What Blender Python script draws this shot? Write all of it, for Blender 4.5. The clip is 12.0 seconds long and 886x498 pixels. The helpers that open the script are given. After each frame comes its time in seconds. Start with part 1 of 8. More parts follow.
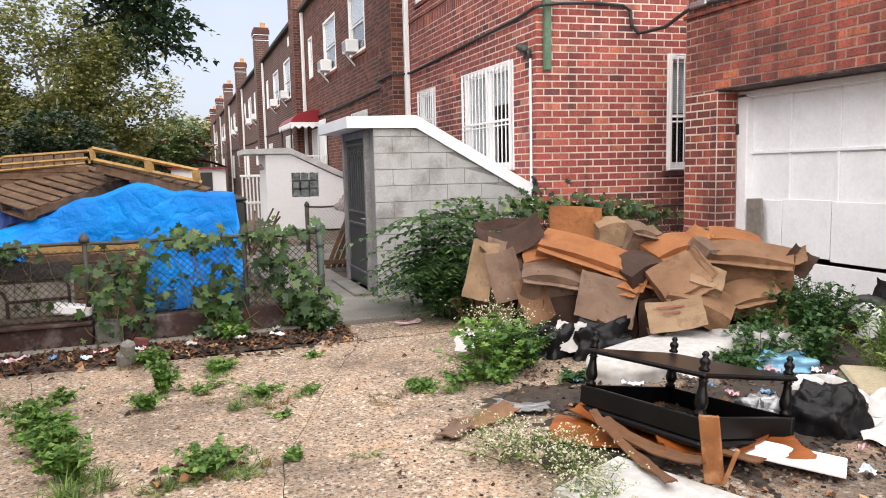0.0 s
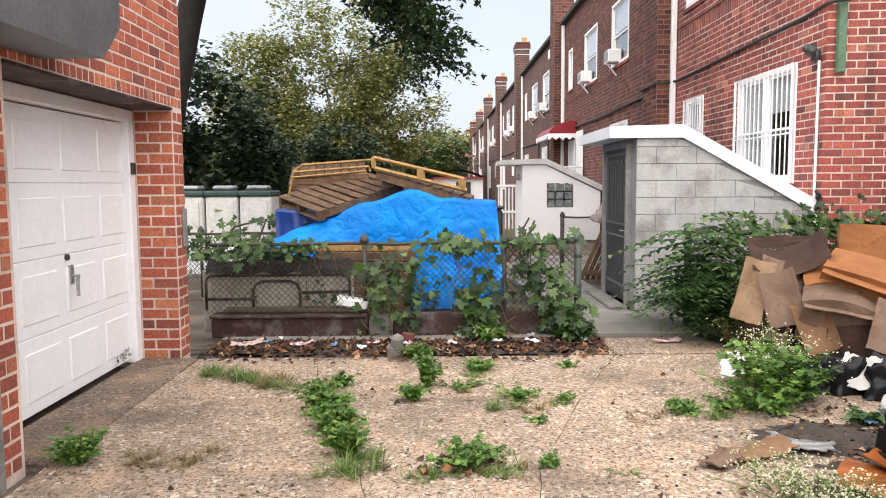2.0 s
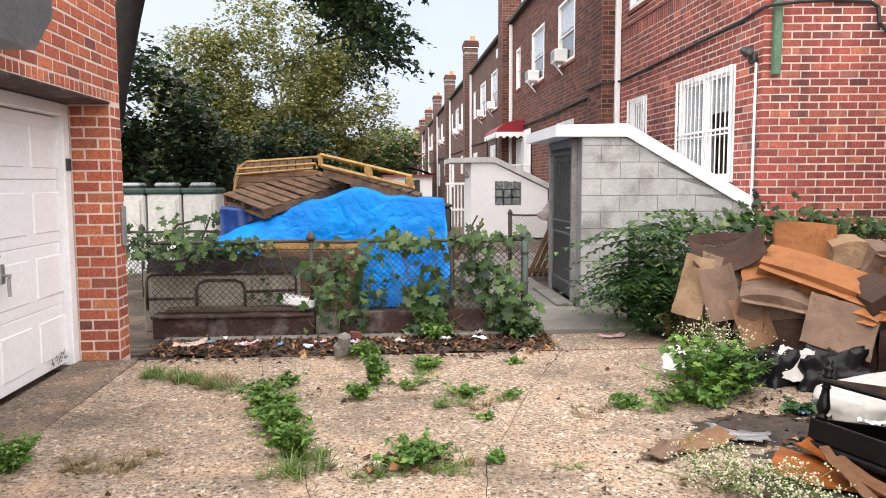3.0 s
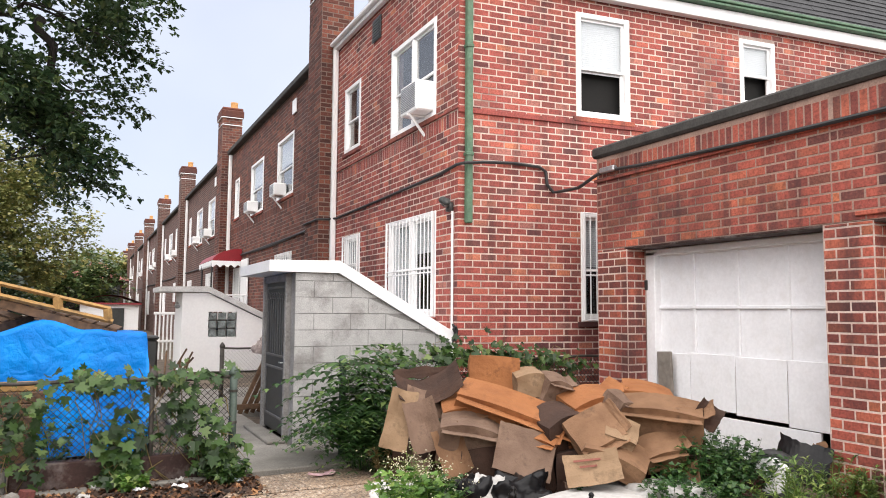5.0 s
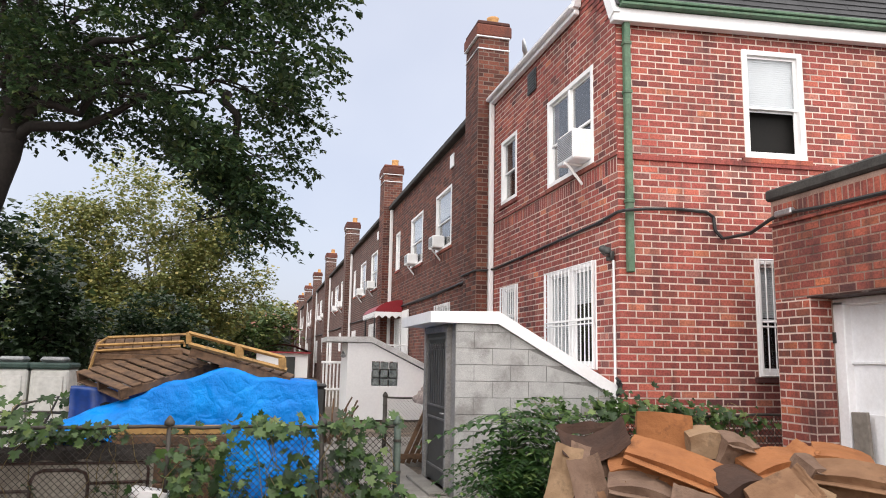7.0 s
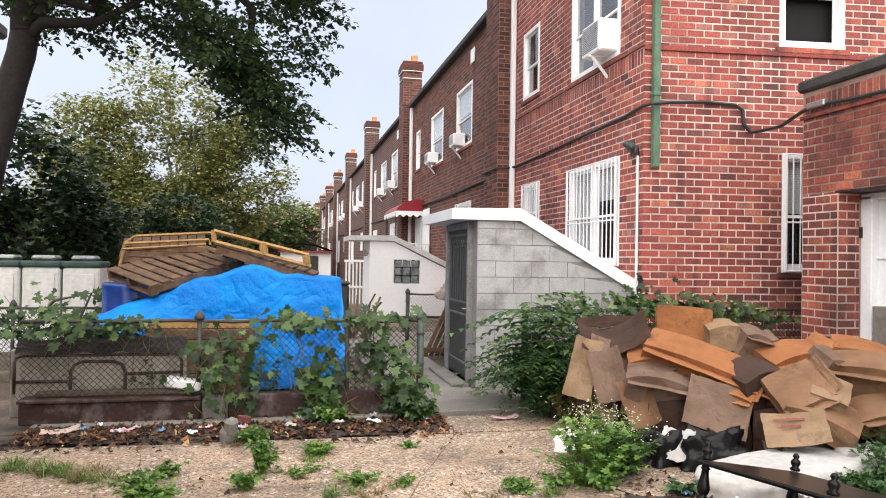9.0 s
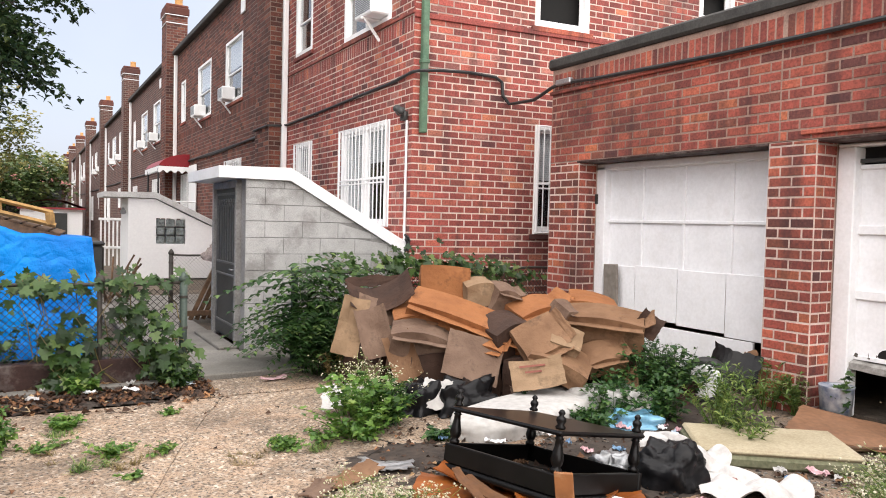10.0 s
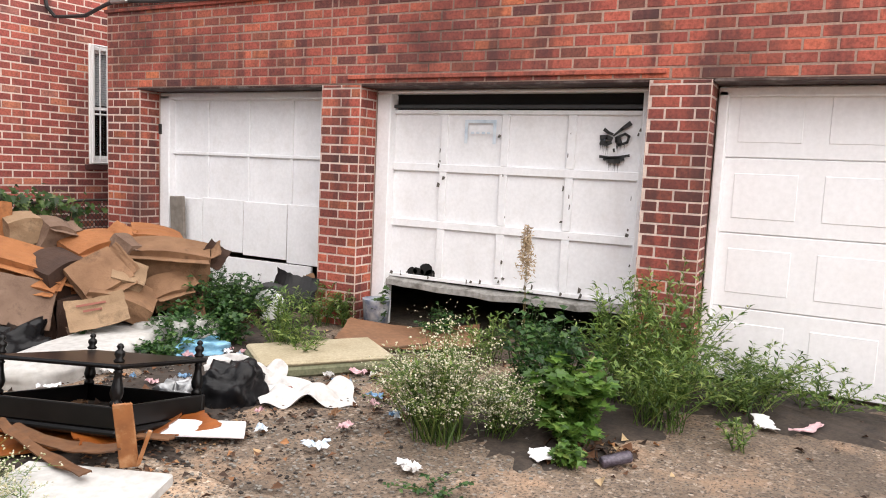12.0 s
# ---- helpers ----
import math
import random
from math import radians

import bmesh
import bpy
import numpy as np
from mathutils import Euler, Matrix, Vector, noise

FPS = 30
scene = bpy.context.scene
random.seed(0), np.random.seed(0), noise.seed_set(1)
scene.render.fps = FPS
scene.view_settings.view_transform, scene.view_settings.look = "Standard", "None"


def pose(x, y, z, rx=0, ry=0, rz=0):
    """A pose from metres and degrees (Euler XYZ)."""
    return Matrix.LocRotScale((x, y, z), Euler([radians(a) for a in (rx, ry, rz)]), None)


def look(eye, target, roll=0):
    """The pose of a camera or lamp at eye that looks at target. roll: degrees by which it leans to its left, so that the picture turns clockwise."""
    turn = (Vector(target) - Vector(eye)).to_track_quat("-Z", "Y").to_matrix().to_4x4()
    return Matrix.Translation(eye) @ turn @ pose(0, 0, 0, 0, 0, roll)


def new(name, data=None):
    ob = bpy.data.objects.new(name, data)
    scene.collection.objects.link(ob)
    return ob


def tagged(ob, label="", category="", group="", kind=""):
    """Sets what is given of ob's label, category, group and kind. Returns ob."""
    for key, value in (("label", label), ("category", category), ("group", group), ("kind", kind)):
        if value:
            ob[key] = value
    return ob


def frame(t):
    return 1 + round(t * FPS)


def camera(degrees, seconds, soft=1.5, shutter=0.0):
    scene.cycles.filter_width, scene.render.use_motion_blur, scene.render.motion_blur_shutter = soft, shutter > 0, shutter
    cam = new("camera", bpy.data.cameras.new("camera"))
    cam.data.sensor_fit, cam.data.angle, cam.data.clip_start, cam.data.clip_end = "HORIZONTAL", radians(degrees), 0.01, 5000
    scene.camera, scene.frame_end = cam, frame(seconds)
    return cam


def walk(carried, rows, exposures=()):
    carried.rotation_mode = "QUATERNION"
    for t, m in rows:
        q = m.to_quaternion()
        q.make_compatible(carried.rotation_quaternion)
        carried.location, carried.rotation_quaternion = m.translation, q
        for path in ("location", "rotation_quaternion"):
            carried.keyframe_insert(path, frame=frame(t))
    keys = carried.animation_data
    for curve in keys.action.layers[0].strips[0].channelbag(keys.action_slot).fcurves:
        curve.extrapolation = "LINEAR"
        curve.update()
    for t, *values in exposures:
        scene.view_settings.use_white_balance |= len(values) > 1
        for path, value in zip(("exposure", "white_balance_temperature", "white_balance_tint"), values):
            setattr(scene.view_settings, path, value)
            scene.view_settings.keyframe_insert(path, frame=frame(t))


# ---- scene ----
# ---- camera and its walk ----
cam = camera(62.44, 12.0, 1.0)
PATH = [
    (0.0, -0.109, 0.111, 1.540, -20.07, -6.27, 1.26),
    (0.5, -0.150, 0.114, 1.537, -10.47, -5.64, 1.09),
    (1.0, -0.198, 0.122, 1.533, -4.08, -5.23, 0.85),
    (1.5, -0.213, 0.126, 1.527, -1.14, -5.09, 0.51),
    (2.0, -0.207, 0.134, 1.523, -0.64, -5.09, 0.38),
    (2.5, -0.197, 0.142, 1.523, -1.78, -5.23, 0.33),
    (2.7, -0.194, 0.144, 1.519, -2.72, -5.28, 0.31),
    (4.3, -0.130, 0.104, 1.541, -18.80, -3.17, -0.86),
    (4.5, -0.127, 0.085, 1.552, -21.71, -1.80, -0.91),
    (5.0, -0.126, 0.049, 1.587, -26.14, 4.83, -0.40),
    (5.5, -0.125, 0.048, 1.614, -27.65, 11.87, 0.21),
    (6.0, -0.119, 0.034, 1.621, -25.86, 15.41, 0.37),
    (6.5, -0.127, 0.058, 1.616, -20.52, 13.73, -0.39),
    (7.0, -0.151, 0.103, 1.594, -14.01, 8.62, -1.06),
    (7.2, -0.160, 0.116, 1.596, -12.12, 6.49, -1.08),
    (8.8, -0.159, 0.127, 1.554, -10.95, 1.21, -0.91),
    (9.0, -0.157, 0.128, 1.560, -12.39, 0.77, -0.87),
    (9.5, -0.139, 0.111, 1.562, -18.97, -0.45, -0.99),
    (10.0, -0.127, 0.044, 1.569, -29.84, -2.01, -1.42),
    (10.5, -0.135, 0.060, 1.570, -41.95, -3.30, -2.20),
    (11.0, -0.166, 0.045, 1.590, -52.02, -4.47, -2.69),
    (11.5, -0.197, -0.066, 1.589, -58.75, -5.55, -3.04),
    (12.0, -0.218, -0.192, 1.591, -62.11, -6.24, -2.59),
]
walk(cam, [(t, pose(x, y, z, 90 + pitch, roll, yaw)) for t, x, y, z, yaw, pitch, roll in PATH], [(0.0, 1.66), (1.0, 1.80), (2.7, 1.80), (4.5, 1.75), (5.5, 1.6), (6.5, 1.47), (7.2, 1.55), (9.0, 1.68), (10.0, 1.68), (11.0, 1.64), (12.0, 1.70)])

# ---- sky and sun: a bright overcast day ----
world = bpy.data.worlds.new("sky")
scene.world = world
world.use_nodes = True
wn, wl = world.node_tree.nodes, world.node_tree.links
wn.clear()
sky = wn.new("ShaderNodeTexSky")
sky.sky_type, sky.sun_disc = "NISHITA", False
sky.sun_elevation, sky.sun_rotation, sky.dust_density = radians(52), radians(200), 4.0
skybg = wn.new("ShaderNodeBackground")
skybg.inputs["Strength"].default_value = 0.02
wl.new(sky.outputs[0], skybg.inputs["Color"])
# the cloud layer: pale, a little lavender, with soft uneven patches
tc = wn.new("ShaderNodeTexCoord")
cn = wn.new("ShaderNodeTexNoise")
cn.inputs["Scale"].default_value, cn.inputs["Detail"].default_value = 2.2, 4.0
wl.new(tc.outputs["Generated"], cn.inputs["Vector"])
cr = wn.new("ShaderNodeValToRGB")
cr.color_ramp.elements[0].position, cr.color_ramp.elements[0].color = 0.3, (0.60, 0.63, 0.75, 1)
cr.color_ramp.elements[1].position, cr.color_ramp.elements[1].color = 0.7, (0.78, 0.79, 0.86, 1)
wl.new(cn.outputs["Fac"], cr.inputs["Fac"])
cloud = wn.new("ShaderNodeBackground")
wl.new(cr.outputs["Color"], cloud.inputs["Color"])
cloud.inputs["Strength"].default_value = 0.315
both = wn.new("ShaderNodeAddShader")
wl.new(skybg.outputs[0], both.inputs[0])
wl.new(cloud.outputs[0], both.inputs[1])
wo = wn.new("ShaderNodeOutputWorld")
wl.new(both.outputs[0], wo.inputs["Surface"])
sun = bpy.data.lights.new("sun", "SUN")
sun.energy, sun.angle, sun.color = 2.15, radians(140), (1.0, 0.94, 0.87)
new("sun", sun).matrix_world = look((-0.9, -8.5, 14), (0, 0, 0))


# ---- materials ----
def material(name):
    m = bpy.data.materials.new(name)
    m.use_nodes = True
    nt = m.node_tree
    return m, nt, nt.nodes["Principled BSDF"]


def node(nt, kind, **kw):
    n = nt.nodes.new(kind)
    for k, v in kw.items():
        n.inputs[k].default_value = v
    return n


def ramp(nt, fac, stops):
    r = nt.nodes.new("ShaderNodeValToRGB")
    e = r.color_ramp.elements
    while len(e) < len(stops):
        e.new(0.5)
    for k, (p, c) in enumerate(stops):
        e[k].position, e[k].color = p, (*c, 1)
    nt.links.new(fac, r.inputs["Fac"])
    return r.outputs["Color"]


def mixc(nt, fac, a, b, mode="MIX"):
    m = nt.nodes.new("ShaderNodeMix")
    m.data_type, m.blend_type = "RGBA", mode
    for sock, v in ((m.inputs["Factor"], fac), (m.inputs[6], a), (m.inputs[7], b)):
        if isinstance(v, (int, float)):
            sock.default_value = v
        elif isinstance(v, tuple):
            sock.default_value = (*v, 1)
        else:
            nt.links.new(v, sock)
    return m.outputs[2]


def coords(nt):
    return nt.nodes.new("ShaderNodeTexCoord").outputs["Object"]


def noise_fac(nt, vec, scale, detail=4.0, rough=0.55):
    n = node(nt, "ShaderNodeTexNoise", Scale=scale, Detail=detail, Roughness=rough)
    nt.links.new(vec, n.inputs["Vector"])
    return n.outputs["Fac"]


def bump(nt, bsdf, height, strength, dist=0.01):
    b = node(nt, "ShaderNodeBump", Strength=strength, Distance=dist)
    nt.links.new(height, b.inputs["Height"])
    nt.links.new(b.outputs[0], bsdf.inputs["Normal"])


def surf(name, dark, light, scale=3.0, rough=0.8, metal=0.0, fine=40.0, relief=0.3, stain=None, stain_amount=0.5, stain_scale=1.5):
    """A worn surface: colour varies at a coarse and a fine scale, with stains of their own shape."""
    m, nt, b = material(name)
    v = coords(nt)
    coarse, grain = noise_fac(nt, v, scale), noise_fac(nt, v, fine, 3.0)
    c = ramp(nt, coarse, [(0.32, dark), (0.68, light)])
    c = mixc(nt, 0.35, c, ramp(nt, grain, [(0.3, tuple(k * 0.6 for k in dark) if light[0] < 0.75 else dark), (0.7, tuple(min(1, k * 1.15) for k in light))]))
    if stain:
        s = noise_fac(nt, v, stain_scale, 6.0, 0.65)
        f = ramp(nt, s, [(0.5, (0, 0, 0)), (0.66, (stain_amount,) * 3)])
        c = mixc(nt, f, c, stain)
    nt.links.new(c, b.inputs["Base Color"])
    b.inputs["Roughness"].default_value, b.inputs["Metallic"].default_value = rough, metal
    if relief:
        bump(nt, b, grain, relief, 0.004)
    return m


def brick_material(name, stops, grime=0.5):
    """Brick colour varies from brick to brick; soot and weathering lie over it at a coarser scale."""
    m, nt, b = material(name)
    g = nt.nodes.new("ShaderNodeNewGeometry").outputs["Random Per Island"]
    o = nt.nodes.new("ShaderNodeObjectInfo").outputs["Random"]
    add = nt.nodes.new("ShaderNodeMath")
    add.operation = "ADD"
    nt.links.new(g, add.inputs[0])
    nt.links.new(o, add.inputs[1])
    fr = nt.nodes.new("ShaderNodeMath")
    fr.operation = "FRACT"
    nt.links.new(add.outputs[0], fr.inputs[0])
    c = ramp(nt, fr.outputs[0], stops)
    v = nt.nodes.new("ShaderNodeNewGeometry").outputs["Position"]
    c = mixc(nt, 0.65, c, ramp(nt, noise_fac(nt, v, 45.0, 4.0), [(0.3, (0.25, 0.25, 0.25)), (0.62, (1, 1, 1))]), "MULTIPLY")
    patch = ramp(nt, noise_fac(nt, v, 0.9, 5.0, 0.6), [(0.42, (0, 0, 0)), (0.7, (grime,) * 3)])
    c = mixc(nt, patch, c, (0.055, 0.022, 0.022))
    streak = node(nt, "ShaderNodeTexNoise", Scale=1.0, Detail=5.0)
    mp = node(nt, "ShaderNodeMapping")
    mp.inputs["Scale"].default_value = (5.0, 5.0, 0.8)
    nt.links.new(v, mp.inputs["Vector"])
    nt.links.new(mp.outputs[0], streak.inputs["Vector"])
    c = mixc(nt, ramp(nt, streak.outputs["Fac"], [(0.58 - 0.12 * grime, (0, 0, 0)), (0.70 - 0.06 * grime, (grime * 0.9,) * 3)]), c, (0.05, 0.024, 0.024))
    pale = ramp(nt, noise_fac(nt, v, 9.0, 6.0, 0.7), [(0.6, (0, 0, 0)), (0.75, (0.35,) * 3)])
    c = mixc(nt, pale, c, (0.42, 0.27, 0.2))
    nt.links.new(c, b.inputs["Base Color"])
    b.inputs["Roughness"].default_value = 0.85
    bump(nt, b, noise_fac(nt, v, 90.0, 4.0), 0.45, 0.004)
    return m


def far_brick_material(name):
    """Brickwork too far off to pick the bricks apart."""
    m, nt, b = material(name)
    v = nt.nodes.new("ShaderNodeNewGeometry").outputs["Position"]
    sp = nt.nodes.new("ShaderNodeSeparateXYZ")
    nt.links.new(v, sp.inputs[0])
    s = nt.nodes.new("ShaderNodeMath")
    s.operation = "ADD"
    nt.links.new(sp.outputs[0], s.inputs[0])
    nt.links.new(sp.outputs[1], s.inputs[1])
    cb = nt.nodes.new("ShaderNodeCombineXYZ")
    nt.links.new(s.outputs[0], cb.inputs[0])
    nt.links.new(sp.outputs[2], cb.inputs[1])
    t = node(nt, "ShaderNodeTexBrick", Color1=(0.125, 0.042, 0.030, 1), Color2=(0.055, 0.022, 0.018, 1), Mortar=(0.20, 0.16, 0.135, 1),
             Scale=1.0, **{"Mortar Size": 0.012, "Brick Width": 0.225, "Row Height": 0.09})
    nt.links.new(cb.outputs[0], t.inputs["Vector"])
    c = mixc(nt, ramp(nt, noise_fac(nt, v, 0.7), [(0.35, (0, 0, 0)), (0.7, (0.6,) * 3)]), t.outputs["Color"], (0.06, 0.03, 0.025))
    nt.links.new(c, b.inputs["Base Color"])
    b.inputs["Roughness"].default_value = 0.9
    return m


def leaf_material(name, stops, gloss=0.45, through_light=0.35):
    m, nt, b = material(name)
    g = nt.nodes.new("ShaderNodeNewGeometry")
    c = ramp(nt, g.outputs["Random Per Island"], stops)
    c = mixc(nt, 0.5, c, ramp(nt, noise_fac(nt, g.outputs["Position"], 1.3), [(0.3, (0.5, 0.5, 0.45)), (0.7, (1.15, 1.15, 1.0))]), "MULTIPLY")
    nt.links.new(c, b.inputs["Base Color"])
    b.inputs["Roughness"].default_value = gloss
    tr = nt.nodes.new("ShaderNodeBsdfTranslucent")
    nt.links.new(c, tr.inputs["Color"])
    mx = node(nt, "ShaderNodeMixShader", Fac=through_light)
    nt.links.new(b.outputs[0], mx.inputs[1])
    nt.links.new(tr.outputs[0], mx.inputs[2])
    nt.links.new(mx.outputs[0], nt.nodes["Material Output"].inputs["Surface"])
    return m


def aggregate_material(name, base_a, base_b, pebble):
    """Exposed-aggregate concrete: pebbles in a worn cement, with dirt and damp patches."""
    m, nt, b = material(name)
    v = nt.nodes.new("ShaderNodeNewGeometry").outputs["Position"]
    vo = node(nt, "ShaderNodeTexVoronoi", Scale=44.0, Randomness=1.0)
    nt.links.new(v, vo.inputs["Vector"])
    stones = ramp(nt, vo.outputs["Color"], pebble)
    rim = ramp(nt, vo.outputs["Distance"], [(0.3, (0, 0, 0)), (0.6, (0.6,) * 3)])
    cement = ramp(nt, noise_fac(nt, v, 1.1, 5.0, 0.6), [(0.35, base_a), (0.65, base_b)])
    c = mixc(nt, rim, stones, cement)
    c = mixc(nt, ramp(nt, noise_fac(nt, v, 2.2, 6.0, 0.65), [(0.5, (0, 0, 0)), (0.7, (0.6,) * 3)]), c, (0.44, 0.28, 0.175))
    c = mixc(nt, ramp(nt, noise_fac(nt, v, 0.75, 6.0, 0.7), [(0.48, (0, 0, 0)), (0.66, (0.75,) * 3)]), c, (0.085, 0.066, 0.05))
    c = mixc(nt, ramp(nt, noise_fac(nt, v, 62.0, 4.0, 0.7), [(0.55, (0, 0, 0)), (0.60, (0.9,) * 3)]), c, (0.022, 0.018, 0.016))
    nt.links.new(c, b.inputs["Base Color"])
    b.inputs["Roughness"].default_value = 0.88
    bump(nt, b, vo.outputs["Distance"], 0.8, 0.008)
    return m


def glass_material(name, tint, clear=1.0):
    m, nt, b = material(name)
    b.inputs["Base Color"].default_value = (*tint, 1)
    b.inputs["Roughness"].default_value, b.inputs["IOR"].default_value = 0.03, 1.45
    b.inputs["Transmission Weight"].default_value = clear
    return m


BRICK = brick_material("red brick", [(0.0, (0.259, 0.062, 0.051)), (0.25, (0.440, 0.101, 0.079)), (0.5, (0.324, 0.074, 0.060)), (0.75, (0.557, 0.146, 0.098)), (0.88, (0.130, 0.040, 0.041)), (0.95, (0.492, 0.191, 0.150)), (1.0, (0.700, 0.225, 0.115))], 0.6)
BRICK_PIER = brick_material("garage red brick", [(0.0, (0.251, 0.061, 0.047)), (0.3, (0.475, 0.112, 0.073)), (0.55, (0.343, 0.079, 0.059)), (0.78, (0.607, 0.159, 0.088)), (0.9, (0.112, 0.041, 0.040)), (1.0, (0.660, 0.195, 0.088))], 0.8)
BRICK_LEFT = brick_material("orange red brick", [(0.0, (0.291, 0.076, 0.049)), (0.3, (0.515, 0.135, 0.070)), (0.55, (0.392, 0.097, 0.059)), (0.8, (0.627, 0.194, 0.092)), (0.92, (0.168, 0.054, 0.049)), (1.0, (0.694, 0.259, 0.119))], 0.25)
BRICK_DARK = brick_material("dark red brick", [(0.0, (0.07, 0.022, 0.015)), (0.5, (0.15, 0.044, 0.027)), (0.85, (0.22, 0.064, 0.038)), (1.0, (0.28, 0.1, 0.055))], 0.5)
BRICK_FAR = far_brick_material("distant brickwork")
MORTAR = surf("mortar", (0.52, 0.40, 0.345), (0.72, 0.59, 0.52), 2.0, 0.95, fine=60, stain=(0.18, 0.11, 0.095), stain_amount=0.7, stain_scale=0.7)
MORTAR_SOOT = surf("stained red mortar", (0.20, 0.125, 0.10), (0.40, 0.27, 0.215), 1.5, 0.95, fine=50, stain=(0.05, 0.03, 0.025), stain_amount=0.8, stain_scale=0.9)
MORTAR_DARK = surf("sooty mortar", (0.12, 0.085, 0.072), (0.25, 0.19, 0.16), 2.0, 0.95, fine=60)
BLOCK = surf("grey concrete block", (0.31, 0.31, 0.305), (0.48, 0.48, 0.47), 4.0, 0.92, fine=90, relief=0.8, stain=(0.14, 0.13, 0.12), stain_amount=0.6, stain_scale=2.6)
BLOCK_JOINT = surf("block mortar", (0.17, 0.165, 0.16), (0.28, 0.275, 0.27), 5.0, 0.95)
WHITE = surf("white paint", (0.76, 0.76, 0.775), (0.82, 0.82, 0.835), 2.0, 0.45, fine=25, relief=0.05, stain=(0.70, 0.69, 0.68), stain_amount=0.25, stain_scale=3.0)
WHITE_OLD = surf("flaking white paint", (0.75, 0.75, 0.765), (0.82, 0.82, 0.835), 2.5, 0.55, fine=30, relief=0.12, stain=(0.62, 0.60, 0.57), stain_amount=0.22, stain_scale=6.0)
WHITE_WALL = surf("white painted masonry", (0.84, 0.84, 0.85), (0.90, 0.90, 0.91), 1.5, 0.85, fine=18, relief=0.2)
VINYL = surf("white vinyl", (0.80, 0.80, 0.80), (0.86, 0.86, 0.86), 3.0, 0.4, fine=50, relief=0.0)
STEEL_DARK = surf("dark steel door", (0.024, 0.025, 0.024), (0.05, 0.052, 0.05), 3.0, 0.45, fine=30, relief=0.05)
GALV = surf("galvanised steel", (0.30, 0.31, 0.32), (0.48, 0.49, 0.5), 6.0, 0.45, 0.8, relief=0.1)
WIRE = surf("weathered fence wire", (0.03, 0.027, 0.024), (0.085, 0.075, 0.065), 6.0, 0.7, 0.2, relief=0.0)
GREEN_POST = surf("green coated steel", (0.035, 0.055, 0.045), (0.085, 0.115, 0.095), 6.0, 0.6, 0.2, relief=0.1)
COPPER = surf("green weathered copper", (0.05, 0.115, 0.07), (0.12, 0.205, 0.128), 5.0, 0.65, 0.1, fine=30, stain=(0.07, 0.09, 0.06), stain_amount=0.6, stain_scale=6.0)
BLACK_CABLE = surf("black cable", (0.012, 0.012, 0.014), (0.03, 0.03, 0.03), 5.0, 0.6, relief=0)
BLACK = surf("black gloss lacquer", (0.0025, 0.0025, 0.003), (0.006, 0.0055, 0.0055), 4.0, 0.3, fine=15, relief=0.04)
BLACK.node_tree.nodes["Principled BSDF"].inputs["Specular IOR Level"].default_value = 0.22
# near-black colour that stands in for the shade inside rooms, gaps and holes
SHADE_BLACK = surf("black interior shade", (0.003, 0.003, 0.003), (0.008, 0.007, 0.006), 3.0, 0.9, relief=0)
SHINGLE = surf("charcoal asphalt shingle", (0.028, 0.029, 0.032), (0.055, 0.056, 0.06), 3.0, 0.9, fine=120, relief=0.6)
COPING = surf("weathered slate coping", (0.022, 0.021, 0.02), (0.065, 0.062, 0.057), 4.0, 0.85, fine=50, relief=0.5)
GLASS = glass_material("window glass", (0.85, 0.88, 0.9))
BLIND = surf("pale window blind", (0.55, 0.56, 0.58), (0.68, 0.69, 0.7), 2.0, 0.5, relief=0)
# opaque; pale and dark patches in the colour stand in for reflections
GLASS_BLOCK = surf("rippled glass block with painted reflections", (0.035, 0.045, 0.045), (0.36, 0.40, 0.40), 9.0, 0.12, fine=30, relief=0.5)
AGG = aggregate_material("exposed aggregate concrete", (0.34, 0.250, 0.178), (0.57, 0.435, 0.312), [(0.1, (0.028, 0.02, 0.016)), (0.35, (0.40, 0.285, 0.195)), (0.6, (0.11, 0.085, 0.066)), (0.9, (0.70, 0.61, 0.50))])
AGG_DIRTY = aggregate_material("dirty broken concrete", (0.14, 0.098, 0.068), (0.28, 0.205, 0.145), [(0.1, (0.03, 0.022, 0.018)), (0.4, (0.20, 0.15, 0.11)), (0.65, (0.09, 0.07, 0.055)), (0.9, (0.40, 0.34, 0.28))])
DIRT = surf("dark soil", (0.045, 0.036, 0.028), (0.15, 0.115, 0.085), 2.5, 0.95, fine=35, relief=0.9, stain=(0.26, 0.2, 0.14), stain_amount=0.6, stain_scale=1.4)
CONCRETE = surf("grey concrete", (0.14, 0.13, 0.115), (0.27, 0.255, 0.23), 2.0, 0.9, fine=60, relief=0.4, stain=(0.13, 0.12, 0.1), stain_amount=0.6, stain_scale=1.6)
RUST_BEAM = surf("rust brown painted steel", (0.026, 0.012, 0.010), (0.065, 0.03, 0.024), 4.0, 0.7, 0.2, fine=35, relief=0.5, stain=(0.34, 0.30, 0.28), stain_amount=0.35, stain_scale=5.0)
RED_METAL = surf("red painted metal", (0.20, 0.006, 0.012), (0.31, 0.01, 0.02), 2.0, 0.45, relief=0.0)
BARK = surf("dark bark", (0.010, 0.008, 0.007), (0.030, 0.024, 0.020), 6.0, 0.95, fine=25, relief=1.0)
PALE_BARK = surf("pale mottled bark", (0.24, 0.23, 0.19), (0.52, 0.50, 0.44), 5.0, 0.9, fine=12, relief=0.4)
LEAF_OAK = leaf_material("dark green leaves", [(0.0, (0.016, 0.036, 0.014)), (0.5, (0.032, 0.066, 0.024)), (0.85, (0.055, 0.095, 0.035)), (1.0, (0.10, 0.13, 0.04))])
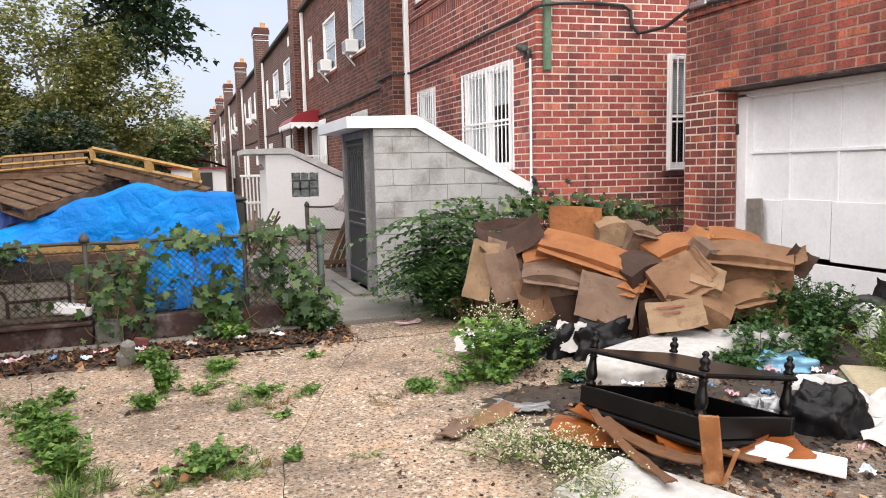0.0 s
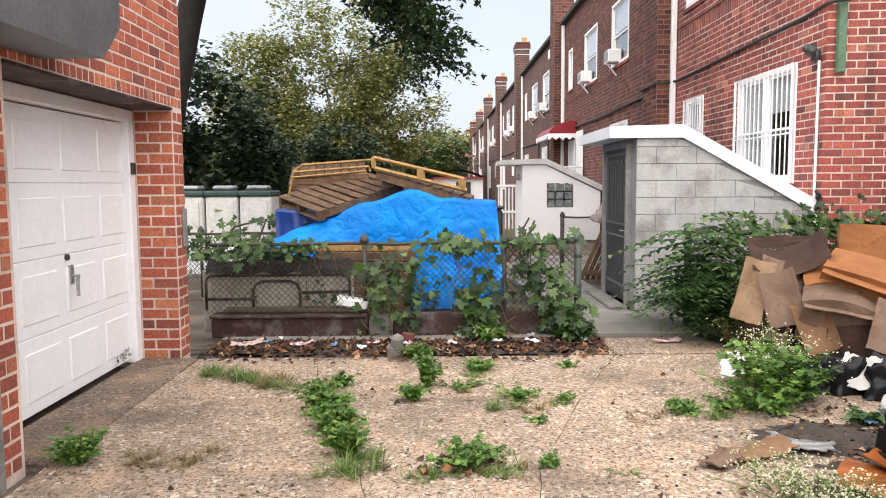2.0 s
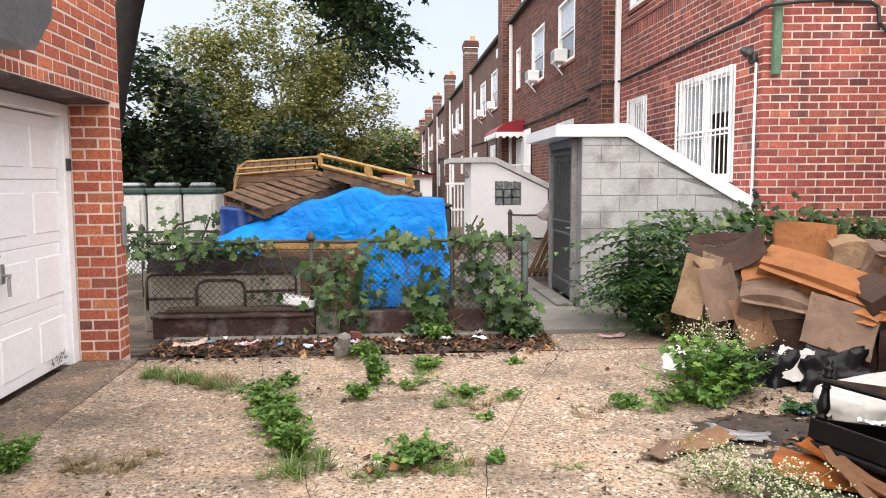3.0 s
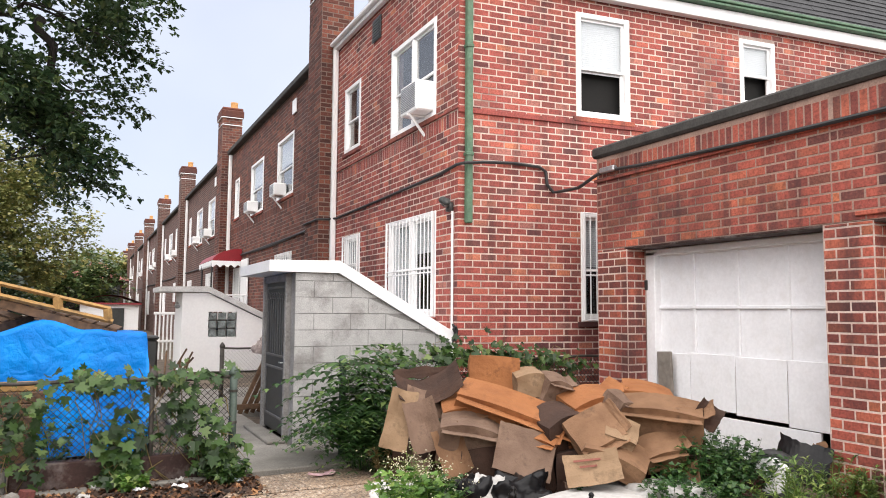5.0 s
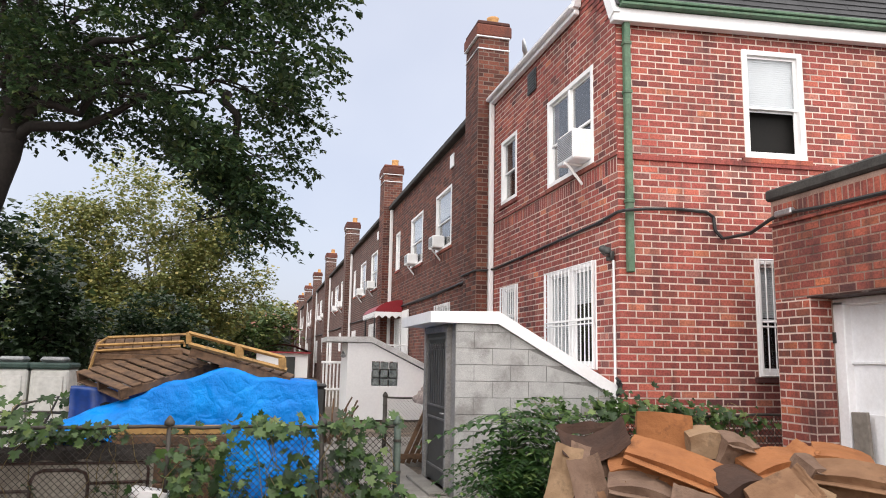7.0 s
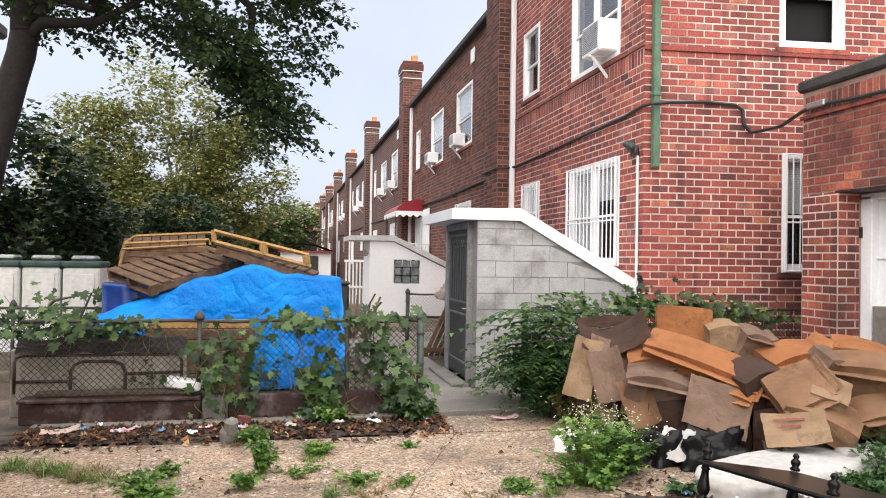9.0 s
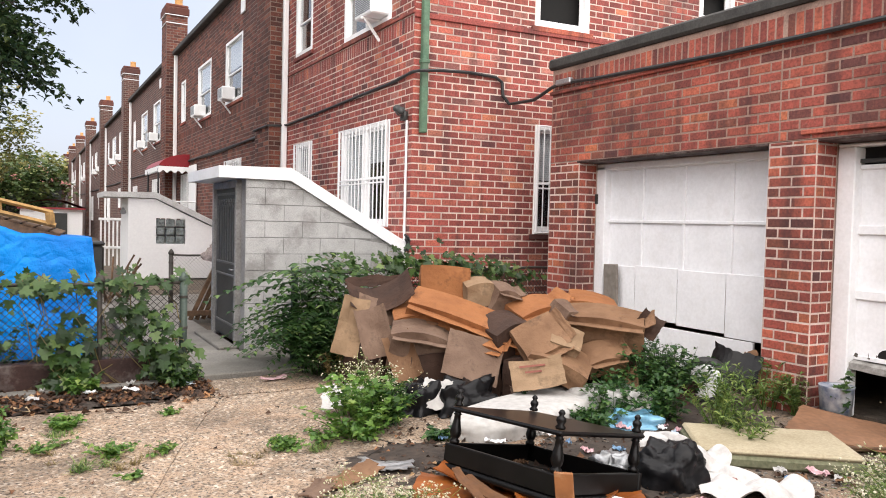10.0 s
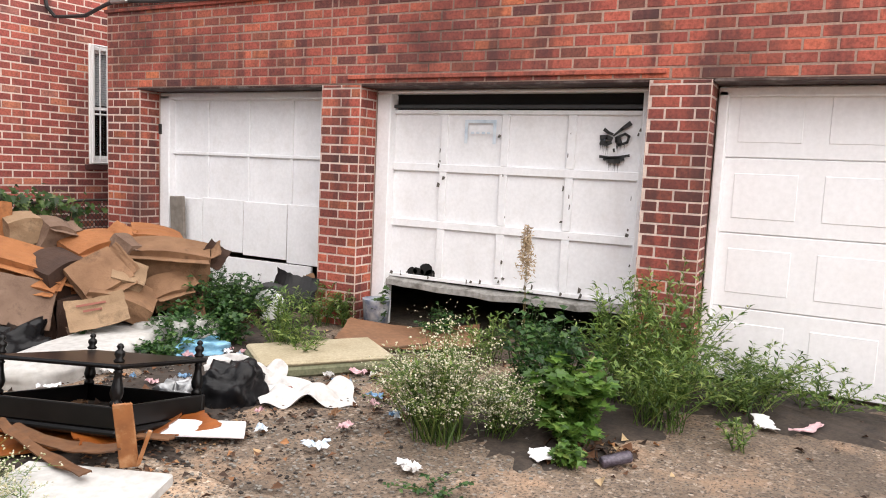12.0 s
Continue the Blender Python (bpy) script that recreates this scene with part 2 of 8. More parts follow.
LEAF_OLIVE = leaf_material("olive green leaves", [(0.0, (0.12, 0.15, 0.05)), (0.5, (0.23, 0.255, 0.09)), (0.85, (0.34, 0.33, 0.12)), (1.0, (0.45, 0.37, 0.14))])
LEAF_FAR = leaf_material("distant green leaves", [(0.0, (0.05, 0.09, 0.03)), (0.6, (0.10, 0.15, 0.05)), (1.0, (0.20, 0.21, 0.07))])
LEAF_DARK = leaf_material("deep green needles", [(0.0, (0.012, 0.028, 0.012)), (0.7, (0.03, 0.055, 0.025)), (1.0, (0.05, 0.08, 0.03))])
LEAF_WEED = leaf_material("fresh weed leaves", [(0.0, (0.05, 0.12, 0.022)), (0.5, (0.11, 0.23, 0.04)), (0.85, (0.18, 0.31, 0.06)), (1.0, (0.28, 0.36, 0.1))])
LEAF_VINE = leaf_material("vine leaves", [(0.0, (0.012, 0.034, 0.008)), (0.5, (0.036, 0.085, 0.018)), (0.85, (0.09, 0.165, 0.042)), (1.0, (0.22, 0.29, 0.10))])
LEAF_FERN = leaf_material("compound leaves", [(0.0, (0.017, 0.052, 0.015)), (0.6, (0.045, 0.120, 0.030)), (1.0, (0.112, 0.200, 0.053))])
LEAF_FROND = leaf_material("fern-like fronds", [(0.0, (0.014, 0.042, 0.012)), (0.6, (0.045, 0.11, 0.028)), (0.9, (0.10, 0.19, 0.05)), (1.0, (0.2, 0.29, 0.09))])
LEAF_DRY = leaf_material("dry stalks", [(0.0, (0.16, 0.12, 0.05)), (0.6, (0.27, 0.21, 0.09)), (1.0, (0.40, 0.31, 0.15))])
LEAF_MUG = leaf_material("feathery grey green leaves", [(0.0, (0.04, 0.085, 0.02)), (0.45, (0.12, 0.21, 0.045)), (0.8, (0.22, 0.32, 0.075)), (1.0, (0.34, 0.40, 0.13))])
PETAL = leaf_material("small white flowers", [(0.0, (0.40, 0.38, 0.22)), (0.6, (0.62, 0.60, 0.46)), (1.0, (0.75, 0.73, 0.6))], 0.7, 0.2)
LITTER_LEAF = leaf_material("fallen brown leaves", [(0.0, (0.025, 0.014, 0.010)), (0.5, (0.075, 0.038, 0.022)), (0.82, (0.17, 0.075, 0.035)), (0.94, (0.36, 0.17, 0.075)), (1.0, (0.48, 0.36, 0.22))], 0.8, 0.1)


# ---- mesh helpers ----
class Mesh:
    """Gathers vertices and faces of one mesh."""

    def __init__(self):
        self.v, self.f = [], []

    def add(self, verts, faces):
        n = len(self.v)
        self.v.extend([tuple(p) for p in verts])
        self.f.extend([tuple(i + n for i in face) for face in faces])
        return self

    def box(self, lo, hi, m=None):
        (a, b, c), (d, e, f) = lo, hi
        p = [(a, b, c), (d, b, c), (d, e, c), (a, e, c), (a, b, f), (d, b, f), (d, e, f), (a, e, f)]
        if m:
            p = [m @ Vector(q) for q in p]
        return self.add(p, [(3, 2, 1, 0), (4, 5, 6, 7), (0, 1, 5, 4), (1, 2, 6, 5), (2, 3, 7, 6), (3, 0, 4, 7)])

    def cbox(self, lo, hi, c=0.008, m=None):
        """A box with chamfered edges."""
        lo, hi = Vector(lo), Vector(hi)
        c = min(c, *(0.4 * (h - l) for l, h in zip(lo, hi)))
        bm = bmesh.new()
        bmesh.ops.create_cube(bm, size=1.0)
        for v in bm.verts:
            v.co = Vector([l + (k + 0.5) * (h - l) for k, l, h in zip(v.co, lo, hi)])
        bmesh.ops.bevel(bm, geom=bm.edges[:], offset=c, segments=1, affect="EDGES")
        bm.verts.index_update()
        self.add([m @ v.co if m else v.co.copy() for v in bm.verts], [[v.index for v in f.verts] for f in bm.faces])
        bm.free()
        return self

    def tube(self, path, radius, sides=6, cap=True):
        """A tube along a path; radius is one number or one for each point."""
        path = [Vector(p) for p in path]
        radii = radius if isinstance(radius, (list, tuple)) else [radius] * len(path)
        rings, up = [], None
        for k, p in enumerate(path):
            d = (path[min(k + 1, len(path) - 1)] - path[max(k - 1, 0)]).normalized()
            side = d.cross(up if up is not None else (Vector((0, 0, 1)) if abs(d.z) < 0.9 else Vector((1, 0, 0))))
            if side.length < 1e-4:
                side = d.orthogonal()
            side.normalize()
            up = side.cross(d)
            rings.append([p + radii[k] * (math.cos(a) * side + math.sin(a) * up) for a in (2 * math.pi * i / sides for i in range(sides))])
        verts = [q for r in rings for q in r]
        faces = [(k * sides + i, k * sides + (i + 1) % sides, (k + 1) * sides + (i + 1) % sides, (k + 1) * sides + i) for k in range(len(path) - 1) for i in range(sides)]
        if cap:
            faces += [tuple(range(sides))[::-1], tuple(range((len(path) - 1) * sides, len(path) * sides))]
        return self.add(verts, faces)

    def lathe(self, profile, sides=16, m=None):
        """A turned shape round z from (radius, height) pairs."""
        verts = [(r * math.cos(2 * math.pi * i / sides), r * math.sin(2 * math.pi * i / sides), z) for r, z in profile for i in range(sides)]
        n = len(profile)
        faces = [(k * sides + i, k * sides + (i + 1) % sides, (k + 1) * sides + (i + 1) % sides, (k + 1) * sides + i) for k in range(n - 1) for i in range(sides)]
        faces += [tuple(range(sides))[::-1], tuple(range((n - 1) * sides, n * sides))]
        return self.add([m @ Vector(p) for p in verts] if m else verts, faces)

    def grid(self, fn, nu, nv):
        """A sheet of nu x nv cells through fn(u, v), u and v from 0 to 1."""
        verts = [fn(i / nu, j / nv) for j in range(nv + 1) for i in range(nu + 1)]
        return self.add(verts, [(j * (nu + 1) + i, j * (nu + 1) + i + 1, (j + 1) * (nu + 1) + i + 1, (j + 1) * (nu + 1) + i) for j in range(nv) for i in range(nu)])

    def data(self, name, mat, smooth=False):
        me = bpy.data.meshes.new(name)
        me.from_pydata(self.v, [], self.f)
        me.materials.append(mat)
        if smooth:
            me.polygons.foreach_set("use_smooth", [True] * len(me.polygons))
        me.update()
        return me


def part(name, mesh, mat, parent=None, label="", smooth=False, kind=""):
    ob = new(name, mesh.data(name, mat, smooth))
    ob.parent = parent
    return tagged(ob, label=label, kind=kind)


def thing(name, label, category, at=(0, 0, 0), group="", kind="", turn=(0, 0, 0)):
    ob = new(name)
    ob.empty_display_size = 0.1
    ob.matrix_world = pose(*at, *turn)
    return tagged(ob, label, category, group, kind)


def solid(name, mesh, mat, label, category, group="", kind="", smooth=False):
    return tagged(part(name, mesh, mat, smooth=smooth), label, category, group, kind)


def rnd(a, b):
    return random.uniform(a, b)


# ---- walls and bricks ----
def wall_mesh(plane, n0, thick, u0, u1, z0, z1, holes=()):
    """A wall with openings. plane 'x': face at x = n0, u runs along y; plane 'y': face at y = n0, u runs along x. thick: signed, away from the face."""
    us = sorted({u0, u1, *(min(max(h[k], u0), u1) for h in holes for k in (0, 1))})
    zs = sorted({z0, z1, *(min(max(h[k], z0), z1) for h in holes for k in (2, 3))})
    cell = {(i, j) for i in range(len(us) - 1) for j in range(len(zs) - 1)
            if not any(h[0] < (us[i] + us[i + 1]) / 2 < h[1] and h[2] < (zs[j] + zs[j + 1]) / 2 < h[3] for h in holes)}
    m, ids = Mesh(), {}

    def vert(i, j, k):
        if (i, j, k) not in ids:
            n = n0 + thick * k
            ids[(i, j, k)] = len(m.v)
            m.v.append((n, us[i], zs[j]) if plane == "x" else (us[i], n, zs[j]))
        return ids[(i, j, k)]
    for i, j in sorted(cell):
        m.f.append((vert(i, j, 0), vert(i + 1, j, 0), vert(i + 1, j + 1, 0), vert(i, j + 1, 0)))
        m.f.append((vert(i, j + 1, 1), vert(i + 1, j + 1, 1), vert(i + 1, j, 1), vert(i, j, 1)))
        for (di, dj), (p, q) in (((-1, 0), ((i, j), (i, j + 1))), ((1, 0), ((i + 1, j), (i + 1, j + 1))), ((0, -1), ((i, j), (i + 1, j))), ((0, 1), ((i, j + 1), (i + 1, j + 1)))):
            if (i + di, j + dj) not in cell:
                m.f.append((vert(*p, 0), vert(*q, 0), vert(*q, 1), vert(*p, 1)))
    return m


CO, BL, JT = 0.09, 0.225, 0.017


def brick_list(u0, u1, z0, z1, holes=(), soldiers=()):
    """Bricks as (u0, u1, z0, z1) in running bond; soldiers are courses (z0, z1) of upright bricks."""
    out, z, row = [], z0, 0
    while z < z1 - 0.03:
        sol = next((s for s in soldiers if s[0] - 0.03 <= z < s[1] - 0.03), None)
        top = min(sol[1] if sol else z + CO, z1)
        length = 0.082 if sol else BL
        mid = (z + top) / 2
        spans = [(u0, u1)]
        for h in holes:
            if h[2] - 0.02 < mid < h[3] + 0.02:
                spans = [q for s in spans for q in ((s[0], min(s[1], h[0])), (max(s[0], h[1]), s[1])) if q[1] - q[0] > 0.03]
        for a, b in spans:
            u = math.floor((a - u0) / length) * length + u0 - (length / 2 if row % 2 else 0)
            while u < b:
                p, q = max(u, a) + JT / 2, min(u + length, b) - JT / 2
                if q - p > 0.025:
                    out.append((p, q, z + JT / 2, top - JT / 2))
                u += length
        z, row = top, row + 1
    return out


def bricks_mesh(bricks, plane, n0, out, worn=0.003):
    """Each brick stands proud of the joint by a few millimetres, a little unevenly, its edges worn round."""
    m = Mesh()
    s = 1 if out > 0 else -1
    out = out * 0.25
    for a, b, c, d in bricks:
        o = n0 + out + s * rnd(-0.0005, 0.0025)
        j = [rnd(-0.002, 0.002) for _ in range(4)]
        a, b, c, d = a + j[0], b + j[1], c + j[2], d + j[3]
        e = worn
        back = [(a, c), (b, c), (b, d), (a, d)]
        front = [(a + e, c + e), (b - e, c + e), (b - e, d - e), (a + e, d - e)]
        rows = [(n0 - s * 0.01, back), (o - s * e, back), (o, front)]
        verts = [((n, u, z) if plane == "x" else (u, n, z)) for n, ring in rows for u, z in ring]
        faces = [(k, (k + 1) % 4, (k + 1) % 4 + 4, k + 4) for k in range(8) if k % 4 != 3 or True]
        faces = [(r * 4 + k, r * 4 + (k + 1) % 4, r * 4 + (k + 1) % 4 + 4, r * 4 + k + 4) for r in range(2) for k in range(4)] + [(8, 9, 10, 11)]
        m.add(verts, faces)
    return m


PIECES = []


def lay_bricks(parent, plane, n0, out, u0, u1, z0, z1, holes=(), soldiers=(), mat=None, single=False):
    """Bricks on a wall face; single: each one an object of its own, laid at the end of the file."""
    bricks = brick_list(u0, u1, z0, z1, holes, soldiers)
    if single:
        PIECES.append((parent, plane, n0, out, bricks, mat))
    else:
        part("brickwork", bricks_mesh(bricks, plane, n0, out), mat, parent, kind="stuff")


# ---- plan, in metres ----
XH, YH = 4.23, 8.50          # rear face and side face of the end house
XG, YG = 5.66, 7.43          # face and corner of the garages on the one side
XL, YL = -2.45, 6.73         # face and corner of the garage on the other side
YS = 8.52                    # side of the block shed

# ---- ground ----
g = Mesh()
g.grid(lambda u, v: (-300 + 600 * u, -300 + 600 * v, -0.05), 12, 12)
tagged(part("ground", g, DIRT), "dark bare soil reaching away under weeds and litter", "ground", kind="structure")
drive = thing("driveway", "worn exposed-aggregate concrete drive in cracked slabs", "driveway", kind="structure")


def slab(corners, z=0.0, mat=AGG):
    """A driveway slab: a bevelled plate with a slightly uneven top, its edge broken along the joint."""
    n = 22
    c = [Vector((*p, 0)) for p in corners]
    mid = sum(c, Vector()) / 4
    c = [p + (mid - p).normalized() * 0.003 for p in c]

    def top(u, v):
        p = (c[0] * (1 - u) + c[1] * u) * (1 - v) + (c[3] * (1 - u) + c[2] * u) * v
        edge = min(u, v, 1 - u, 1 - v)
        w = (0.02 * noise.noise(p * 3.1) + 0.012 * noise.noise(p * 9)) if edge < 0.001 else 0
        return (p.x + w, p.y + w, z + 0.012 * noise.noise(p * 0.9) - (0.012 if edge < 0.001 else 0))
    m = Mesh().grid(top, n, n)
    ring = [i for i in range(n + 1)] + [(j + 1) * (n + 1) - 1 for j in range(1, n + 1)] + [n * (n + 1) + i for i in range(n - 1, -1, -1)] + [j * (n + 1) for j in range(n - 1, 0, -1)]
    base = len(m.v)
    for i in ring:
        x, y, _ = m.v[i]
        m.v.append((x, y, z - 0.1))
    k = len(ring)
    m.f += [(ring[i], base + i, base + (i + 1) % k, ring[(i + 1) % k]) for i in range(k)]
    part("slab", m, mat, drive)


XS_ROWS = {-6.0: (-2.36, -0.4, 1.0, 3.2, 5.9), 2.3: (-2.36, -0.35, 0.1, 2.4, 5.9), 3.95: (-2.36, -0.62, 0.35, 2.6, 5.9), 5.3: (-2.36, -1.0, 0.85, 3.0, 5.9), 6.55: (-2.36, -1.3, 1.4, 3.2, 5.9)}
ys = sorted(XS_ROWS)
for y0, y1 in zip(ys, ys[1:]):
    for k in range(4):
        slab([(XS_ROWS[y0][k], y0), (XS_ROWS[y0][k + 1], y0), (XS_ROWS[y1][k + 1], y1), (XS_ROWS[y1][k], y1)], 0.0, AGG_DIRTY if k > 2 else AGG)
slab([(1.0, 6.57), (2.7, 6.57), (2.4, 7.25), (1.35, 7.25)], 0.005)
# the paved path past the shed and the kerb before the fence
pm = Mesh().cbox((1.30, 7.28, -0.1), (2.5, 8.50, 0.045), 0.012).cbox((1.0, 8.505, -0.1), (2.05, 11.5, 0.05), 0.012).cbox((0.9, 11.51, -0.1), (4.2, 15.0, 0.045), 0.012)
tagged(part("path", pm, CONCRETE), "grey concrete path with a worn front edge beside the shed", "path", kind="structure")
km = Mesh()
y = -2.3
while y < 1.2:
    w = rnd(0.5, 0.9)
    km.cbox((y, 7.16 + rnd(-0.02, 0.02), -0.08), (min(y + w, 1.28), 7.28, 0.035 + rnd(-0.01, 0.01)), 0.012)
    y += w + 0.01
tagged(part("kerb", km, CONCRETE), "low broken concrete kerb half buried in litter", "kerb", kind="structure")
tagged(part("apron", Mesh().cbox((-2.80, 4.05, -0.1), (-2.30, 6.47, 0.018), 0.01), AGG_DIRTY), "stained concrete apron before the garage door", "pavement", kind="structure")


# ---- windows ----
def window(parent, plane, n0, s, u0, u1, z0, z1, double=False, bars=0, blind=0.5, sill=True, open_low=False):
    """A sash window set in a wall opening. s: the side on which the room lies, +1 or -1 along the wall's axis."""
    def bx(m, a, b, c, d, p, q, r=0.006):
        lo, hi = sorted((n0 + s * p, n0 + s * q))
        m.cbox((lo, a, c), (hi, b, d), r) if plane == "x" else m.cbox((a, lo, c), (b, hi, d), r)
    frame_m = Mesh()
    w = 0.075
    bx(frame_m, u0, u0 + w, z0, z1, -0.012, 0.10)
    bx(frame_m, u1 - w, u1, z0, z1, -0.012, 0.10)
    bx(frame_m, u0 + w, u1 - w, z1 - w, z1, -0.010, 0.10)
    bx(frame_m, u0 + w, u1 - w, z0, z0 + w, -0.010, 0.10)
    win = part("window", frame_m, VINYL, parent, "white framed sash window")
    lights = [(u0 + w, (u0 + u1) / 2 - 0.03), ((u0 + u1) / 2 + 0.03, u1 - w)] if double else [(u0 + w, u1 - w)]
    if double:
        m = Mesh()
        bx(m, (u0 + u1) / 2 - 0.03, (u0 + u1) / 2 + 0.03, z0 + w, z1 - w, -0.005, 0.10)
        part("mullion", m, VINYL, win)
    zm = z0 + w + (z1 - z0 - 2 * w) * 0.47
    for a, b in lights:
        up, low = Mesh(), Mesh()
        for m, c, d, off in ((up, zm - 0.02, z1 - w, 0.035), (low, z0 + w, zm + 0.02, 0.062)):
            t = 0.035
            bx(m, a, a + t, c, d, off, off + 0.025, 0.003)
            bx(m, b - t, b, c, d, off, off + 0.025, 0.003)
            bx(m, a + t, b - t, c, c + t, off, off + 0.025, 0.003)
            bx(m, a + t, b - t, d - t, d, off, off + 0.025, 0.003)
        part("sash", up, VINYL, win)
        part("sash", low, VINYL, win)
        pane = Mesh()
        bx(pane, a + 0.02, b - 0.02, zm, z1 - w - 0.02, 0.046, 0.052, 0.001)
        if not open_low:
            bx(pane, a + 0.02, b - 0.02, z0 + w + 0.02, zm, 0.072, 0.078, 0.001)
        part("pane", pane, GLASS, win).visible_shadow = False
        if (blind if not isinstance(blind, tuple) else blind[a > lights[0][0]]):
            bl = blind if not isinstance(blind, tuple) else blind[a > lights[0][0]]
            m = Mesh()
            zb = z1 - w - (z1 - z0 - 2 * w) * bl
            zz = z1 - w - 0.005
            while zz > zb:
                bx(m, a, b, zz - 0.028, zz, 0.085, 0.089, 0.001)
                zz -= 0.030
            part("blind", m, BLIND, win, "pale horizontal blind")
    # a black board behind the glass paints the room's shade
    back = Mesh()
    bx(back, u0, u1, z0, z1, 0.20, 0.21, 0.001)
    part("dark_room", back, SHADE_BLACK, win)
    if sill:
        m = Mesh()
        bx(m, u0 - 0.06, u1 + 0.06, z0 - 0.075, z0 - 0.004, -0.035, 0.08)
        part("sill", m, BRICK_PIER, win, "brick sill")
    if bars:
        m = Mesh()
        def pt(u, z, off=-0.05):
            return (n0 + s * off, u, z) if plane == "x" else (u, n0 + s * off, z)
        for k in range(bars + 1):
            u = u0 + 0.02 + (u1 - u0 - 0.04) * k / bars
            m.tube([pt(u, z0 + 0.01), pt(u, z1 - 0.01)], 0.0085 if 0 < k < bars else 0.018, 5)
        for z in (z0 + 0.02, z1 - 0.02, z0 + (z1 - z0) * 0.42, z0 + (z1 - z0) * 0.46):
            m.tube([pt(u0, z), pt(u1, z)], 0.012, 5)
        grille = part("security_grille", m, VINYL, win, "white steel security bars")
    return win


def air_conditioner(parent, y0, y1, z0, z1, xf):
    body = part("air_conditioner", Mesh().cbox((xf - 0.27, y0, z0), (xf + 0.05, y1, z1), 0.02), VINYL, parent, "white window air conditioner on an angled bracket")
    m = Mesh()
    z = z0 + 0.05
    while z < z1 - 0.05:
        m.box((xf - 0.278, y0 + 0.04, z), (xf - 0.265, y1 - 0.04, z + 0.012))
        z += 0.026
    part("grille", m, GALV, body)
    m = Mesh().tube([(xf - 0.24, (y0 + y1) / 2, z0 - 0.012), (xf, (y0 + y1) / 2, z0 - 0.30)], 0.022, 6).tube([(xf - 0.29, (y0 + y1) / 2, z0 - 0.015), (xf, (y0 + y1) / 2, z0 - 0.015)], 0.02, 6)
    part("bracket", m, VINYL, body)


def chimney(parent, y, top, dark, x0=3.90, x1=4.56, width=0.92):
    mort, br = (MORTAR_DARK if dark < 2 else BRICK_FAR, BRICK_DARK)
    c = part("chimney", Mesh().box((x0, y, -0.05), (XH - 0.005, y + width, 6.9)).box((x0, y, 6.9), (x1, y + width, top)), mort, parent, "tall brick chimney with a corbelled cap")
    if dark < 2:
        part("brickwork", bricks_mesh(brick_list(x0, XH - 0.02, 0, 6.9) + brick_list(x0, x1, 6.9, top), "y", y, -0.012), br, c, kind="stuff")
        part("brickwork", bricks_mesh(brick_list(y, y + width, 0, top), "x", x0, -0.012), br, c, kind="stuff")
    cap = Mesh().cbox((x0 - 0.05, y - 0.05, top - 0.32), (x1 + 0.05, y + width + 0.05, top - 0.06), 0.03).cbox((x0 - 0.02, y - 0.02, top - 0.055), (x1 + 0.02, y + width + 0.02, top + 0.03), 0.02)
    part("cap", cap, BRICK_DARK, c)
    part("band", Mesh().cbox((x0 - 0.022, y - 0.022, top - 0.60), (x1 + 0.01, y + width + 0.01, top - 0.575), 0.004).cbox((x0 - 0.055, y - 0.055, top - 0.345), (x1 + 0.01, y + width + 0.01, top - 0.32), 0.004), WHITE_OLD, c)
    pots = Mesh().lathe([(0.15, 0), (0.13, 0.05), (0.12, 0.26), (0.135, 0.30), (0.10, 0.31)], 12, pose(x0 + 0.45, y + width / 2, top + 0.02))
    part("chimney_pot", pots, CLAY, c, "orange clay chimney pot", smooth=True)
    return c


CLAY = surf("orange clay", (0.45, 0.22, 0.08), (0.58, 0.32, 0.12), 6.0, 0.8)


def cable_run(name, path, r, parent, mat=None):
    return part(name, Mesh().tube(path, r, 6), mat or BLACK_CABLE, parent)


# ---- the end house ----
house = thing("row_house", "red brick end house with charcoal mansard roof and white windows", "house", group="row houses")
rear_holes = [(9.16, 10.91, 1.50, 2.98), (12.28, 13.12, 1.95, 2.95), (9.19, 10.88, 4.34, 5.79), (12.36, 13.24, 4.54, 5.80)]
side_holes = [(6.02, 6.91, 4.34, 5.87), (8.95, 9.66, 4.82, 5.89), (6.07, 6.90, 1.45, 2.98)]
YE = 13.78                   # far end of the end house
SKEW = math.tan(radians(-5.5))   # the side wall runs a little out of square
part("rear_wall", wall_mesh("x", XH, 0.3, YH + 0.3, YE, -0.1, 6.85, rear_holes), MORTAR, house)
part("side_wall", wall_mesh("y", YH, 0.3, XH, 15.2, -0.1, 6.2, side_holes), MORTAR, house)
lay_bricks(house, "x", XH, -0.012, YH - 0.01, YE - 0.02, 0.0, 6.83, rear_holes, [(4.07, 4.26)], BRICK)
lay_bricks(house, "y", YH, -0.012, XH - 0.012, 15.2, 0.0, 6.18, side_holes, (), BRICK)
part("string_course", Mesh().cbox((XH - 0.015, YH - 0.028, 4.215), (15.2, YH - 0.008, 4.285), 0.006).cbox((XH - 0.028, YH - 0.028, 4.265), (XH - 0.008, YE - 0.02, 4.30), 0.006), BRICK, house, "slightly projecting brick course")
part("back_wall", Mesh().box((15.2, YH, -0.1), (15.5, YE, 6.8)).box((XH + 0.3, YE - 0.3, -0.1), (15.2, YE, 6.8)), BRICK_FAR, house)
part("flat_roof", Mesh().box((XH + 0.05, 9.4, 6.72), (15.4, YE, 6.84)), SHINGLE, house)
